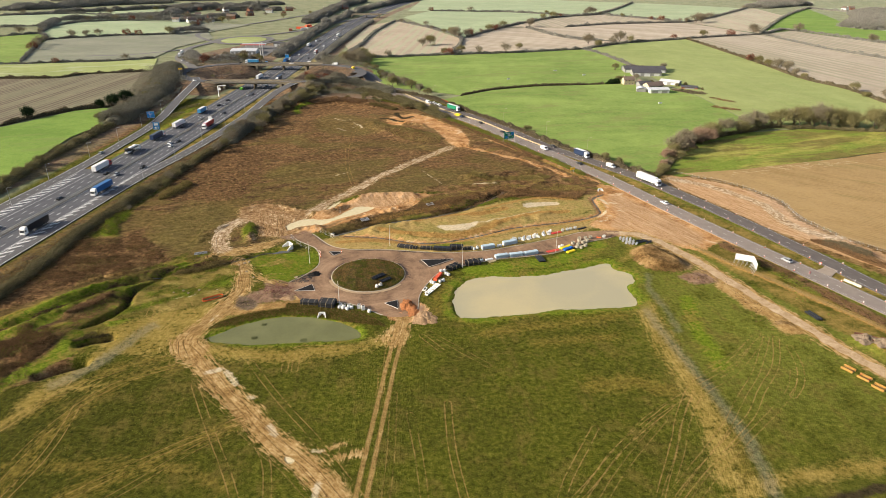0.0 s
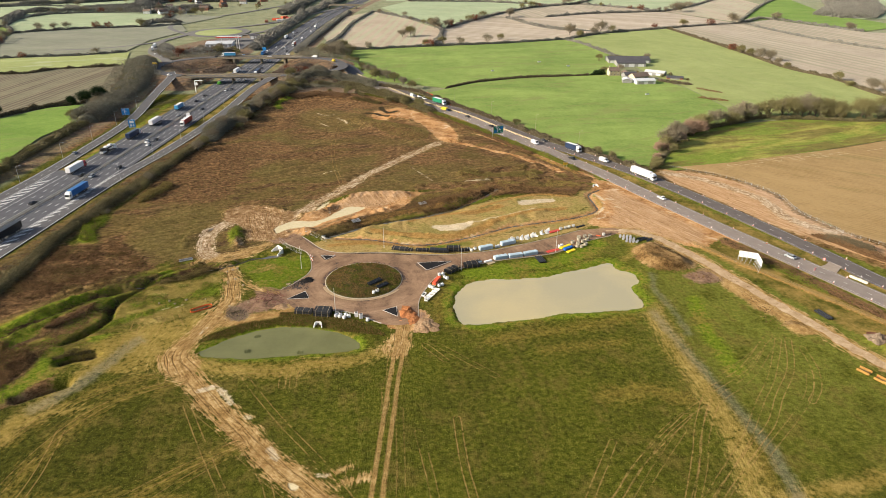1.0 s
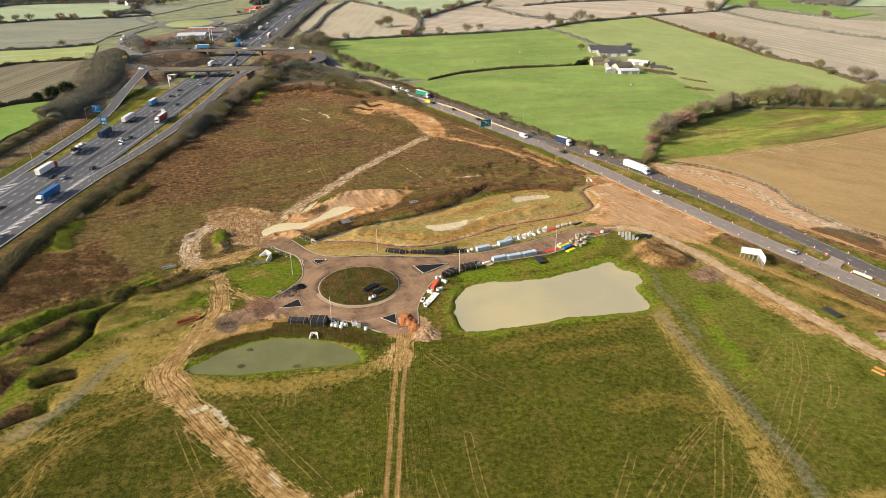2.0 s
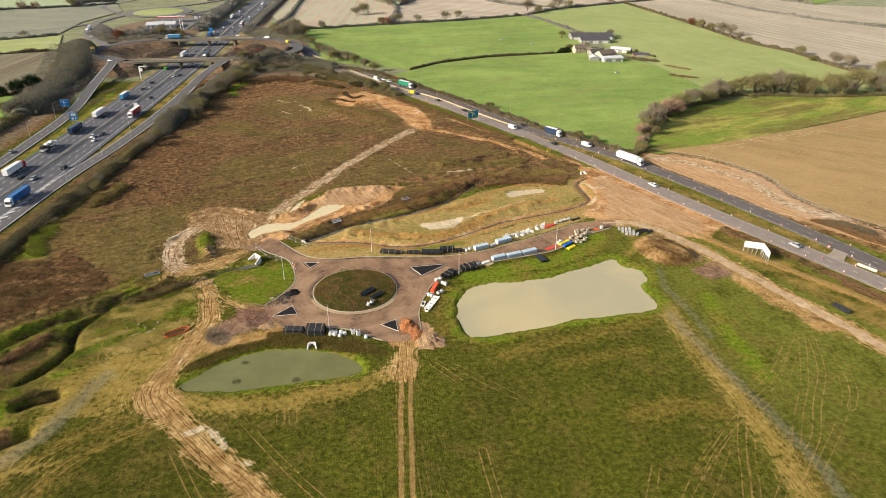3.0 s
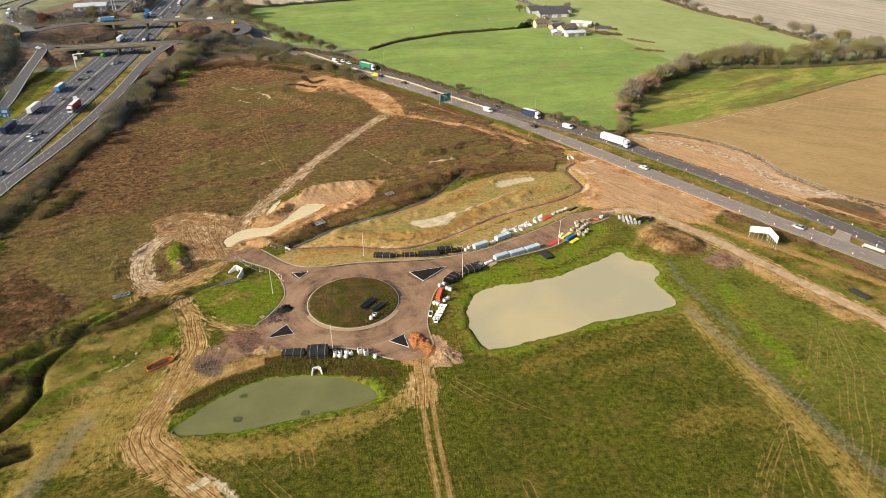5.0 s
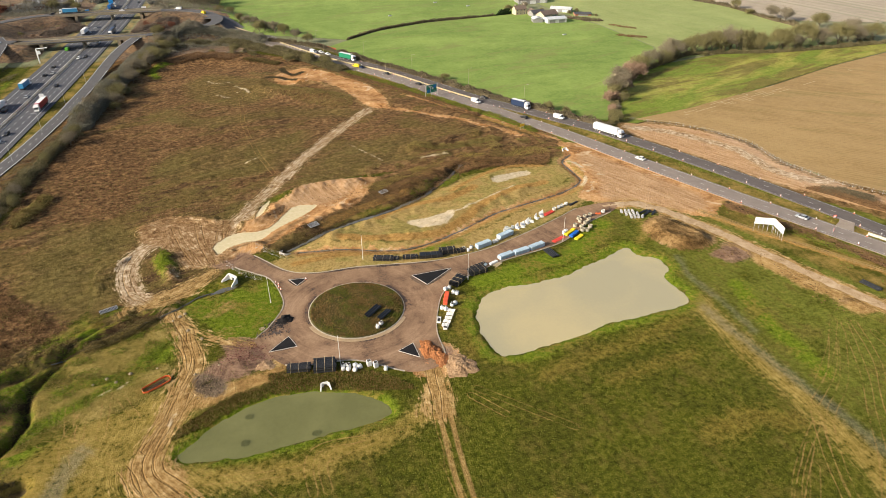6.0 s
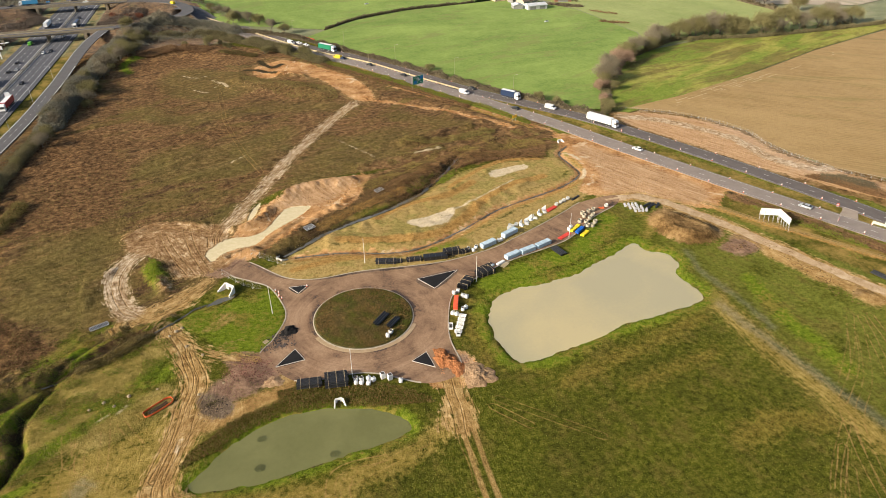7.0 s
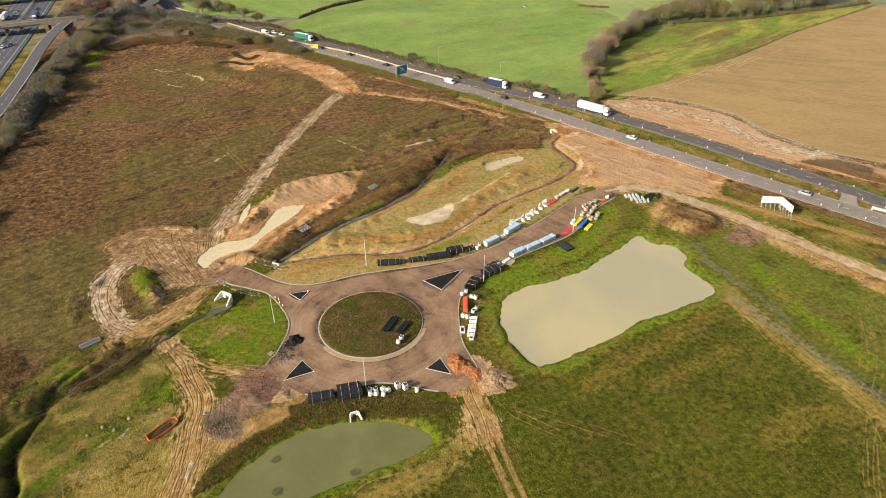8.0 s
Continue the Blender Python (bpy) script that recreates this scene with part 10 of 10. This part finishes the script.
vehicle(make_van, ("white", "white van on the junction ring"), -114, 688, RING, False, 6.05)
# car transporter
t = thing("car_transporter", "white car transporter loaded with cars on two decks", "lorry", m=pose(*lane(383, -10.6), 0.05, 0, 0, road_at(MOTORWAY, -188, 383)))
part("cab", extrude([(5.4, 0.7), (7.8, 0.5), (7.8, 1.4), (7.5, 2.7), (7.1, 3.0), (5.4, 3.1)], 1.22), PAINTS["white"], t)
for z in (0.8, 2.6):
    part("deck", Build().box((-1.2, 0, z), (13.0, 2.4, 0.16)), MAT_CHASSIS, t)
for x in (-7.4, -3.2, 1.0, 5.0):
    for s in (-1.1, 1.1):
        part("stanchion", Build().box((x, s, 0.8), (0.14, 0.14, 2.0)), MAT_STEEL, t)
for i, (x, z, c) in enumerate(((-5.2, 1.0, "white"), (-0.8, 1.0, "black"), (3.2, 1.0, "white"), (-5.2, 2.8, "black"), (-0.8, 2.8, "white"), (3.4, 2.8, "white"))):
    cb = part("carried_car", extrude([(-2.0 + x, z + 0.15), (2.0 + x, z + 0.15), (2.05 + x, z + 0.6), (1.0 + x, z + 0.8), (0.3 + x, z + 1.25), (-1.3 + x, z + 1.3), (-2.0 + x, z + 0.8)], 0.85), PAINTS[c], t, c + " car on the deck")
for x in (6.8, -2.0, -3.3):
    for y in (-1.05, 1.05):
        wheel(t, x, y, 0.48, 0.3)

# dual carriageway traffic
vehicle(make_lorry, ("white", "bottle", "white and green tanker style lorry", 11.0, "white"), 10.5, 506.5, A_FAR, False)
vehicle(make_lorry, ("white", "navy", "lorry with a dark blue trailer", 8.0, "white"), 83.6, 378.8, A_FAR, False)
vehicle(make_lorry, L_WHITE, 109.5, 330.0, A_FAR, False)
vehicle(make_van, ("white", "white van on the road"), 96.0, 357.0, A_FAR, False)
vehicle(make_van, ("white", "white van on the road"), 66.0, 395.0, A_NEAR, False)
vehicle(make_car, ("black", "dark car on the road"), 70.4, 399.6, A_FAR, False)
vehicle(make_car, ("black", "dark car on the road"), 79.6, 362.5, A_NEAR, True)
vehicle(make_car, ("white", "white car on the road"), 111.5, 299.0, A_NEAR, True)
vehicle(make_car, ("silver", "silver blue car on the road"), 137.4, 232.6, A_NEAR, True)
vehicle(make_car, ("black", "dark car on the road"), 29.7, 463.5, A_NEAR, True)
vehicle(make_car, ("black", "dark car on the road"), 44.0, 436.3, A_NEAR, True)
vehicle(make_car, ("navy", "dark blue car on the road"), 18.0, 485.0, A_NEAR, True)
vehicle(make_van, ("yellow", "yellow and white works truck"), 11.5, 484.6, A_NEAR, True)
vehicle(make_car, ("white", "white pickup parked in the roadworks"), 6.6, 527.5, A_FAR, False)
vehicle(make_car, ("white", "white pickup parked in the roadworks"), 3.4, 534.4, A_FAR, False)
vehicle(make_van, ("white", "white van on the road"), -13.5, 529, A_FAR, False)
t = thing("water_barrier", "row of orange water filled barriers by the roadworks", "barrier")
for i in range(9):
    x, y = -6 + i * 1.05, 549 - i * 1.9
    part("barrier_unit", Build().box((x, y, gz(x, y) + 0.1), (1.9, 0.5, 1.0), -60, 0.1), MAT_ORANGE_RED, t)


def make_cone():
    t = thing("traffic_cone", "orange and white traffic cone on the carriageway", "traffic cone", "traffic cones")
    part("foot", Build().box((0, 0, 0), (0.52, 0.52, 0.08), 0, 0.02), MAT_CHASSIS, t)
    part("body", Build().tube((0, 0, 0.08), (0, 0, 0.98), 0.22, 0.06, n=8), MAT_ORANGE, t)
    part("sleeve", Build().tube((0, 0, 0.34), (0, 0, 0.84), 0.19, 0.11, n=8), MAT_BOARD, t, "white reflective sleeve")
    return t


cone = make_cone()
first[id(cone)] = True
for line, side, gap, lo, hi in ((A_NEAR, 3.9, 14.0, 160, 500), (A_NEAR, -3.9, 17.0, 150, 480), (A_FAR, 3.8, 15.0, 170, 520), (A_FAR, -3.9, 19.0, 200, 500)):
    path = offset(line, side)
    seg = np.concatenate([[0], np.cumsum(np.linalg.norm(np.diff(path, axis=0), axis=1))])
    for s in np.arange(0, seg[-1], gap):
        x, y = float(np.interp(s, seg, path[:, 0])), float(np.interp(s, seg, path[:, 1]))
        if lo < y < hi:
            drop(cone, x + rnd.normal() * 0.15, y, rnd.rand() * 90, 0.02)
for x, y in ((-49.6, 236.4), (-49.0, 234.8), (-49.6, 238.0), (-50.4, 239.2), (-41.2, 238.8)):
    drop(cone, x, y, 20, 0.05)
# lay-by, post and box beside the carriageway
t = thing("site_sign", "pink and white temporary road sign on a frame", "road sign", m=pose(140.4, 220.6, 0.02, 0, 0, 30))
part("board", Build().box((0, 0, 0.5), (1.1, 0.08, 1.2), 0, 0.03), plain("faded_red_sign", (0.60, 0.22, 0.20), (0.74, 0.42, 0.40), 3.0), t)
part("frame", Build().tube((-0.4, 0.05, 0), (-0.4, 0.4, 1.6), 0.03, n=5).tube((0.4, 0.05, 0), (0.4, 0.4, 1.6), 0.03, n=5), MAT_STEEL, t)

# ---------------------------------------------------------------- tall grass, scrub and brambles
MAT_TALL = foliage_mat("tall_dead_grass", (0.2, (0.085, 0.080, 0.020)), (0.4, (0.170, 0.135, 0.042)), (0.65, (0.275, 0.205, 0.080)), (0.8, (0.145, 0.165, 0.030)))
MAT_TUFT_BROWN = foliage_mat("brown_scrub_tufts", (0.1, (0.076, 0.047, 0.021)), (0.5, (0.148, 0.096, 0.042)), (0.9, (0.238, 0.160, 0.073)))
MAT_TUFT_LUSH = foliage_mat("lush_tufts", (0.1, (0.055, 0.085, 0.006)), (0.5, (0.140, 0.180, 0.018)), (0.9, (0.270, 0.280, 0.045)))
MAT_DRY = foliage_mat("dry_tan_grass", (0.1, (0.125, 0.102, 0.024)), (0.5, (0.245, 0.188, 0.054)), (0.9, (0.390, 0.300, 0.110)))
MAT_TUFT_OLIVE = foliage_mat("olive_tufts", (0.1, (0.066, 0.054, 0.016)), (0.5, (0.140, 0.112, 0.034)), (0.9, (0.235, 0.185, 0.064)))
MAT_ISLAND_BROWN = foliage_mat("island_dead_grass", (0.15, (0.060, 0.037, 0.012)), (0.5, (0.200, 0.124, 0.042)), (0.85, (0.370, 0.250, 0.098)))
MAT_ISLAND_GREEN = foliage_mat("island_green_grass", (0.15, (0.028, 0.038, 0.005)), (0.5, (0.095, 0.112, 0.015)), (0.85, (0.205, 0.205, 0.038)))
MAT_RUST = foliage_mat("rust_brambles", (0.15, (0.052, 0.032, 0.014)), (0.5, (0.150, 0.088, 0.038)), (0.85, (0.290, 0.180, 0.080)))
MAT_REED = foliage_mat("dead_reeds", (0.1, (0.190, 0.110, 0.028)), (0.5, (0.300, 0.185, 0.056)), (0.9, (0.420, 0.275, 0.098)))
MAT_TUFT_GREEN = foliage_mat("green_tufts", (0.1, (0.066, 0.084, 0.009)), (0.5, (0.155, 0.172, 0.025)), (0.9, (0.285, 0.262, 0.062)))
MAT_TUFT_DARK = foliage_mat("dark_brambles", (0.1, (0.050, 0.040, 0.015)), (0.5, (0.135, 0.104, 0.038)), (0.9, (0.260, 0.195, 0.080)))


def at_grid(f, x, y):
    i = np.clip(np.searchsorted(GX, x), 0, len(GX) - 1)
    j = np.clip(np.searchsorted(GY, y), 0, len(GY) - 1)
    return f[j, i]


def tufts(name, n, box_, keep, size, material, label, lift_=0.0, stretch=1.8):
    x = box_[0] + rnd.rand(n) * (box_[1] - box_[0])
    y = box_[2] + rnd.rand(n) * (box_[3] - box_[2])
    k = keep(x, y)
    x, y = x[k], y[k]
    z = gz_many(x, y) + lift_
    v, f = sprays(np.stack([x, y, z], 1), size, 1.2, stretch)
    return tagged(new(name, mesh_np(name, v, f, material)), label, "grass", kind="stuff")


clump = lambda x, y, s, seed, cut: wave_noise(x, y, s, seed) > cut
bare = np.maximum.reduce([cover["earth"], cover["mud"], cover["wet"]])
on_land = lambda x, y: (at_grid(d_paved, x, y) < -0.6) & (at_grid(bare, x, y) < 0.3) & (at_grid(d_big, x, y) < -0.8) & (at_grid(d_small, x, y) < -0.8)
x_ = ISLAND[0] + (rnd.rand(46000) * 2 - 1) * ISLAND_R
y_ = ISLAND[1] + (rnd.rand(46000) * 2 - 1) * ISLAND_R
r_ = np.hypot(x_ - ISLAND[0], y_ - ISLAND[1])
k_ = r_ < ISLAND_R - 0.4
rust_ = wave_noise(x_, y_, 2.2, 51) + 0.8 * wave_noise(x_, y_, 7.0, 52) + 0.7 * rnd.normal(size=len(x_)) > -0.3
for pick, mat_, lab_ in ((k_ & rust_, MAT_ISLAND_BROWN, "rust brown dead grass on the island"), (k_ & ~rust_, MAT_ISLAND_GREEN, "rank green grass on the island")):
    v_, f_ = sprays(np.stack([x_, y_, 1.0 - 0.8 * (r_ / ISLAND_R) ** 2.2], 1)[pick], 0.11, 1.2, 3.4)
    tagged(new("tall_grass", mesh_np("tall_grass", v_, f_, mat_)), lab_, "grass", kind="stuff")
tufts("tall_grass", 60000, (-84, -18, 176, 200), lambda x, y: on_land(x, y) & (at_grid(d_small, x, y) > np.where(x < -54, -5.5, -9)) & (y > 176 + (x + 84) * 0.02) & ((y > 187.5 + (x + 46) * -0.22) | ((x < -44) & (y > 180 + (x + 74) * 0.36))), 0.11, MAT_ISLAND_BROWN, "tall dead grass on the pond bank", 0, 4.0)
tufts("tall_grass", 45000, (-84, -18, 176, 200), lambda x, y: on_land(x, y) & (at_grid(d_small, x, y) > np.where(x < -54, -5.5, -9)) & (y > 176 + (x + 84) * 0.02) & ((y > 187.5 + (x + 46) * -0.22) | ((x < -44) & (y > 180 + (x + 74) * 0.36))), 0.11, MAT_ISLAND_GREEN, "rank green grass on the pond bank", 0, 4.0)
tufts("scrub_tufts", 160000, (-150, 84, 214, 470), lambda x, y: on_land(x, y) & (at_grid(cover["scrub"], x, y) > 0) & clump(x, y, 7, 21, -0.35) & (at_grid(cover["heath"], x, y) > -0.15 + 0.3 * wave_noise(x, y, 30, 44)), 0.19, MAT_TUFT_BROWN, "dead brown scrub and docks", 0, 2.2)
tufts("olive_tufts", 120000, (-150, 84, 214, 470), lambda x, y: on_land(x, y) & (at_grid(cover["scrub"], x, y) > 0) & clump(x, y, 7, 21, -0.5) & (at_grid(cover["heath"], x, y) < -0.15 + 0.3 * wave_noise(x, y, 30, 44)), 0.19, MAT_TUFT_OLIVE, "olive brown rough grass", 0, 2.2)
tufts("scrub_tufts", 24000, (-165, -96, 140, 235), lambda x, y: on_land(x, y) & (at_grid(cover["scrub"], x, y) > -1) & clump(x, y, 6, 22, -0.5), 0.2, MAT_TUFT_BROWN, "dead brown scrub beside the brook", 0, 2.8)
tufts("brambles", 13000, (-175, 80, 140, 330), lambda x, y: (np.minimum.reduce([np.abs(at_grid(d_brook, x, y) - 2.4), np.abs(at_grid(d_culv, x, y) - 1.2) + 0.9, np.abs(at_grid(d_pit, x, y) - 2.0) + 0.9]) < 1.7) & clump(x, y, 8, 23, -0.5), 0.32, MAT_TUFT_DARK, "dark brambles along the ditches", 0, 1.6)
tufts("rough_tufts", 40000, (-60, 160, 100, 330), lambda x, y: on_land(x, y) & (np.maximum(at_grid(cover["rough"], x, y), at_grid(cover["meadow"], x, y)) > 0) & clump(x, y, 5, 24, 0.0), 0.14, MAT_TALL, "dry rough grass tufts", 0, 1.8)
tufts("rough_tufts", 26000, (-20, 180, 110, 520), lambda x, y: on_land(x, y) & (at_grid(np.abs(np.minimum(line_distance(X, Y, A_NEAR, 30)[0], line_distance(X, Y, A_FAR, 30)[0])), x, y) > 5.2) & (at_grid(line_distance(X, Y, A_NEAR, 30)[0], x, y) < 22) & (at_grid(cover["rough"], x, y) > -2) & clump(x, y, 6, 25, -0.2), 0.4, MAT_TUFT_GREEN, "rank verge grass beside the carriageway", 0, 1.6)
tufts("pond_grass", 14000, (-80, 82, 166, 236), lambda x, y: (at_grid(d_paved, x, y) < -0.6) & (((at_grid(d_big, x, y) < -0.3) & (at_grid(d_big, x, y) > -3.2)) | ((at_grid(d_small, x, y) < -0.3) & (at_grid(d_small, x, y) > -2.6))), 0.26, MAT_TUFT_GREEN, "rank green grass round the pond edges", 0, 1.7)
tufts("grass_tufts", 90000, (-120, 125, 95, 235), lambda x, y: on_land(x, y) & (x < 70) & (at_grid(cover["mud"], x, y) < 0) & clump(x, y, 3, 26, -1.1), 0.13, MAT_TUFT_GREEN, "coarse grass tufts across the field", 0, 1.5)
tufts("reed_tufts", 60000, (-48, 84, 244, 316), lambda x, y: on_land(x, y) & (at_grid(cover["reed"], x, y) > -0.4), 0.1, MAT_REED, "ochre dead reeds beside the stream", 0, 3.6)


RUST_BANK = [(-10, 293), (5, 303), (22, 314), (34, 320), (46, 315), (60, 314), (73, 314), (68, 303), (53, 306), (38, 307), (28, 304), (14, 294), (0, 286), (-12, 283)]
thicket_area(RUST_BANK, 46000, 1.5, 0.12, MAT_RUST, "rust brown brambles on the brook bank", "brambles", 5, -0.1, 4.0)
thicket_area(RUST_BANK, 26000, 0.9, 0.11, MAT_DRY, "dry tan grass on the brook bank", "dry_tufts", 6, 0.3, 3.0)
thicket_area([(16, 294), (22, 303), (28, 305), (25, 297.5), (19, 292)], 7000, 0.6, 0.12, MAT_TUFT_LUSH, "bright green patch on the brook bank", "green_tufts", 3, -0.4, 2.2)
thicket_area(RUST_BANK, 40000, 1.2, 0.11, MAT_BROWN_BUSH, "tawny bracken on the brook bank", "bracken", 7, 0.0, 4.0)
thicket_area([(-14, 300), (0, 308), (14, 317), (34, 324), (58, 326), (74, 322), (74, 315), (46, 317), (30, 320), (8, 307), (-8, 296)], 40000, 0.9, 0.12, MAT_DRY, "tawny dead growth above the brook", "bracken", 6, -0.2, 3.4)
thicket_area([(-16, 316), (4, 324), (28, 329), (50, 333), (74, 336), (76, 326), (40, 324), (12, 318), (-8, 310)], 40000, 0.7, 0.13, MAT_TALL, "dry rough growth on a low bank", "rough_tufts", 5, 0.0, 3.0)
tufts("scrub_tufts", 26000, (-40, 10, 268, 306), lambda x, y: on_land(x, y) & (at_grid(cover["scrub"], x, y) > 0), 0.16, MAT_TUFT_BROWN, "rust and ochre growth beside the brook", 0, 2.6)
hedge([(13, 338), (23, 335), (33, 334), (45, 336), (58, 338)], 6, 1.0, MAT_TALL, grain=0.4, density=90, label="overgrown spoil bank in the brown field", name="scrub_bank", wild=0.8, feather=3.5)
hedge([(-140, 300), (-137, 312), (-134, 324)], 6, 1.8, MAT_TALL, grain=0.5, density=110, label="olive gorse clump in the brown field", name="scrub_bank", wild=0.9, feather=3.5)
tufts("dry_tufts", 30000, (-54, 0, 404, 470), lambda x, y: at_grid(area_distance(X, Y, curve([(-51, 465), (-37, 433), (-19, 411), (-3, 407), (-4, 429), (-17, 443)], 4, True)), x, y) > 0, 0.22, MAT_TALL, "ochre dead grass on a spoil bank", 0, 2.0)

hedge([(117, 250), (123, 238), (130, 224), (137, 208), (145, 190), (154, 170)], 5, 0.9, MAT_BROWN_BUSH, grain=0.4, density=80, label="brown scrub in the ditch beside the carriageway", name="scrub_bank", wild=0.9, feather=3.5)
hedge([(120, 240), (128, 222), (136, 204)], 3, 0.7, MAT_TUFT_GREEN, grain=0.4, density=60, label="rank green verge growth by the carriageway", name="scrub_bank", wild=0.9, feather=3.0)
hedge([(-16, 502), (8, 466), (30, 430), (48, 398), (64, 370), (78, 342)], 4, 1.1, MAT_TUFT_GREEN, grain=0.4, density=70, label="green brown scrub along the carriageway verge", name="scrub_bank", wild=0.9, feather=3.0)
hedge([(-2, 474), (20, 438), (40, 404), (58, 372)], 4, 0.8, MAT_BROWN_BUSH, grain=0.4, density=60, label="rust brown scrub along the carriageway verge", name="scrub_bank", wild=0.9, feather=3.0)
hedge([(-108, 520), (-96, 528), (-80, 530), (-64, 522)], 14, 1.3, MAT_BROWN_BUSH, grain=0.5, density=160, label="dead brown bracken on a low mound", name="scrub_bank", wild=0.5, feather=3.0)
hedge([(-60, 516), (-46, 512), (-38, 504)], 7, 1.4, MAT_TUFT_DARK, grain=0.5, density=90, label="dark bramble patch on a low mound", name="scrub_bank", wild=0.5, feather=3.0)

hedge([(-106, 218.5), (-100, 220), (-94, 222), (-89, 226), (-84, 230)], 3.6, 1.0, MAT_TUFT_DARK, grain=0.3, density=160, label="dark bramble thicket over the brook", name="scrub_bank", wild=0.8, feather=3.0)
tufts("bramble_tufts", 16000, (-124, -96, 176, 220), lambda x, y: (at_grid(d_ditch, x, y) < 1.7) & clump(x, y, 3, 29, -0.2), 0.16, MAT_TUFT_DARK, "ragged brambles hanging into a ditch", 0, 2.4)
tufts("rough_tufts", 70000, (-135, -66, 172, 236), lambda x, y: on_land(x, y) & (at_grid(cover["bank"], x, y) > -1) & (at_grid(cover["dark"], x, y) < 0) & (at_grid(cover["dry"], x, y) < 0) & clump(x, y, 4, 31, -0.1), 0.12, MAT_TALL, "dry olive grass beside the brook", 0, 2.6)
tufts("green_tufts", 40000, (-135, -50, 172, 242), lambda x, y: on_land(x, y) & (at_grid(cover["lush"], x, y) > 0), 0.15, MAT_TUFT_LUSH, "rank bright green grass", 0, 1.8)
hedge([(-126, 188), (-121, 195), (-117, 201)], 3.4, 0.7, MAT_BROWN_BUSH, grain=0.4, density=90, label="rust brown bramble strip beside the brook", name="scrub_bank", wild=0.9, feather=3.0)
hedge([(-116, 172), (-112, 175), (-107, 176)], 2.6, 0.8, MAT_TUFT_DARK, grain=0.4, density=90, label="dark brambles round an open pit", name="scrub_bank", wild=0.9, feather=3.0)
RUST_WEST = [(-155, 214), (-155, 249), (-147, 251), (-140, 250), (-134, 258), (-127, 251), (-118, 241), (-109, 231), (-114, 226.5), (-122, 220), (-132, 214.5), (-144, 206)]
thicket_area(RUST_WEST, 46000, 1.3, 0.11, MAT_RUST, "rust brown brambles beside the brook", "brambles", 6, -0.1, 3.5)
thicket_area(RUST_WEST, 30000, 0.9, 0.11, MAT_TUFT_OLIVE, "olive rough grass among the brambles", "rough_tufts", 7, 0.2, 3.0)
thicket_area(RUST_WEST, 22000, 0.9, 0.11, MAT_BROWN_BUSH, "tawny bracken among the brambles", "bracken", 5, 0.4, 3.5)
GORSE = [(-150, 261), (-154, 274), (-153, 282), (-148, 284), (-146, 276), (-146, 266), (-141, 257), (-143, 254), (-148, 257)]
thicket_area(GORSE, 16000, 1.6, 0.13, MAT_TUFT_LUSH, "bright green gorse clump beside the motorway", "gorse", 4, -0.5, 2.6)
thicket_area(GORSE, 7000, 1.9, 0.13, MAT_TUFT_OLIVE, "olive stems in the gorse clump", "brambles", 3, 0.1, 3.0)
thicket_area([(-87.4, 260.5), (-87.4, 270), (-83.5, 265.2), (-81.2, 255), (-83.2, 252.6), (-85.7, 254)], 5000, 1.5, 0.12, MAT_TUFT_LUSH, "bright green gorse on the mound", "gorse", 3, -0.3, 2.4)
tufts("dry_tufts", 30000, (-135, -78, 192, 242), lambda x, y: on_land(x, y) & (at_grid(cover["dry"], x, y) > -0.3) & clump(x, y, 3, 37, -0.4), 0.11, MAT_DRY, "dry tan grass on the bank", 0, 2.6)
thicket_area([(-142, 172), (-136, 181), (-123, 179), (-121, 170), (-123, 160), (-124, 148), (-140, 146)], 30000, 1.1, 0.11, MAT_RUST, "rust brown brambles on a bank", "brambles", 5, -0.4, 3.5)
bank_area = [(-152, 168), (-132, 200), (-108, 222), (-97, 214), (-102, 196), (-112, 178), (-126, 158)]
thicket_area(bank_area, 50000, 0.5, 0.12, MAT_TUFT_LUSH, "bright green grass clumps along the brook", "green_tufts", 6, 0.1, 2.4)
thicket_area([(-104, 214), (-80, 228), (-76, 214), (-96, 196), (-106, 200)], 26000, 0.4, 0.12, MAT_TUFT_LUSH, "bright green grass clumps beside the track", "green_tufts", 4, 0.2, 2.2)
# weed on the ponds
weed = foliage_mat("pond_weed", (0.1, (0.110, 0.118, 0.050)), (0.9, (0.155, 0.162, 0.070)))
for x, y, s, n in ((-58.6, 183.1, 0.9, 150), (-59.6, 175.0, 1.0, 170), (-43.7, 173.9, 1.0, 150)):
    n *= 4
    a_ = rnd.rand(n) * 6.283
    r_w = s * np.sqrt(rnd.rand(n))
    v_, f_ = sprays(np.stack([x + r_w * np.cos(a_) * 1.2, y + r_w * np.sin(a_), np.full(n, -0.47)], 1), 0.14, 0.05, 1.3)
    v_[:, 2] = np.clip(v_[:, 2], -0.49, -0.44)
    tagged(new("pond_weed", mesh_np("pond_weed", v_, f_, weed)), "dark weed patch floating on the pond", "pond weed", kind="stuff")
pool = curve([(-61.6, 242.2), (-63.6, 243.6), (-67.0, 241.6), (-70.2, 238.6), (-69.0, 236.6), (-65.2, 237.4)], 0.8, True)
flat_area("culvert_pool", pool, max(gz(-66, 240), gz(-63, 241)) + 0.06, MAT_BROOK, "dark shallow pool below a culvert", "water", 0.4)
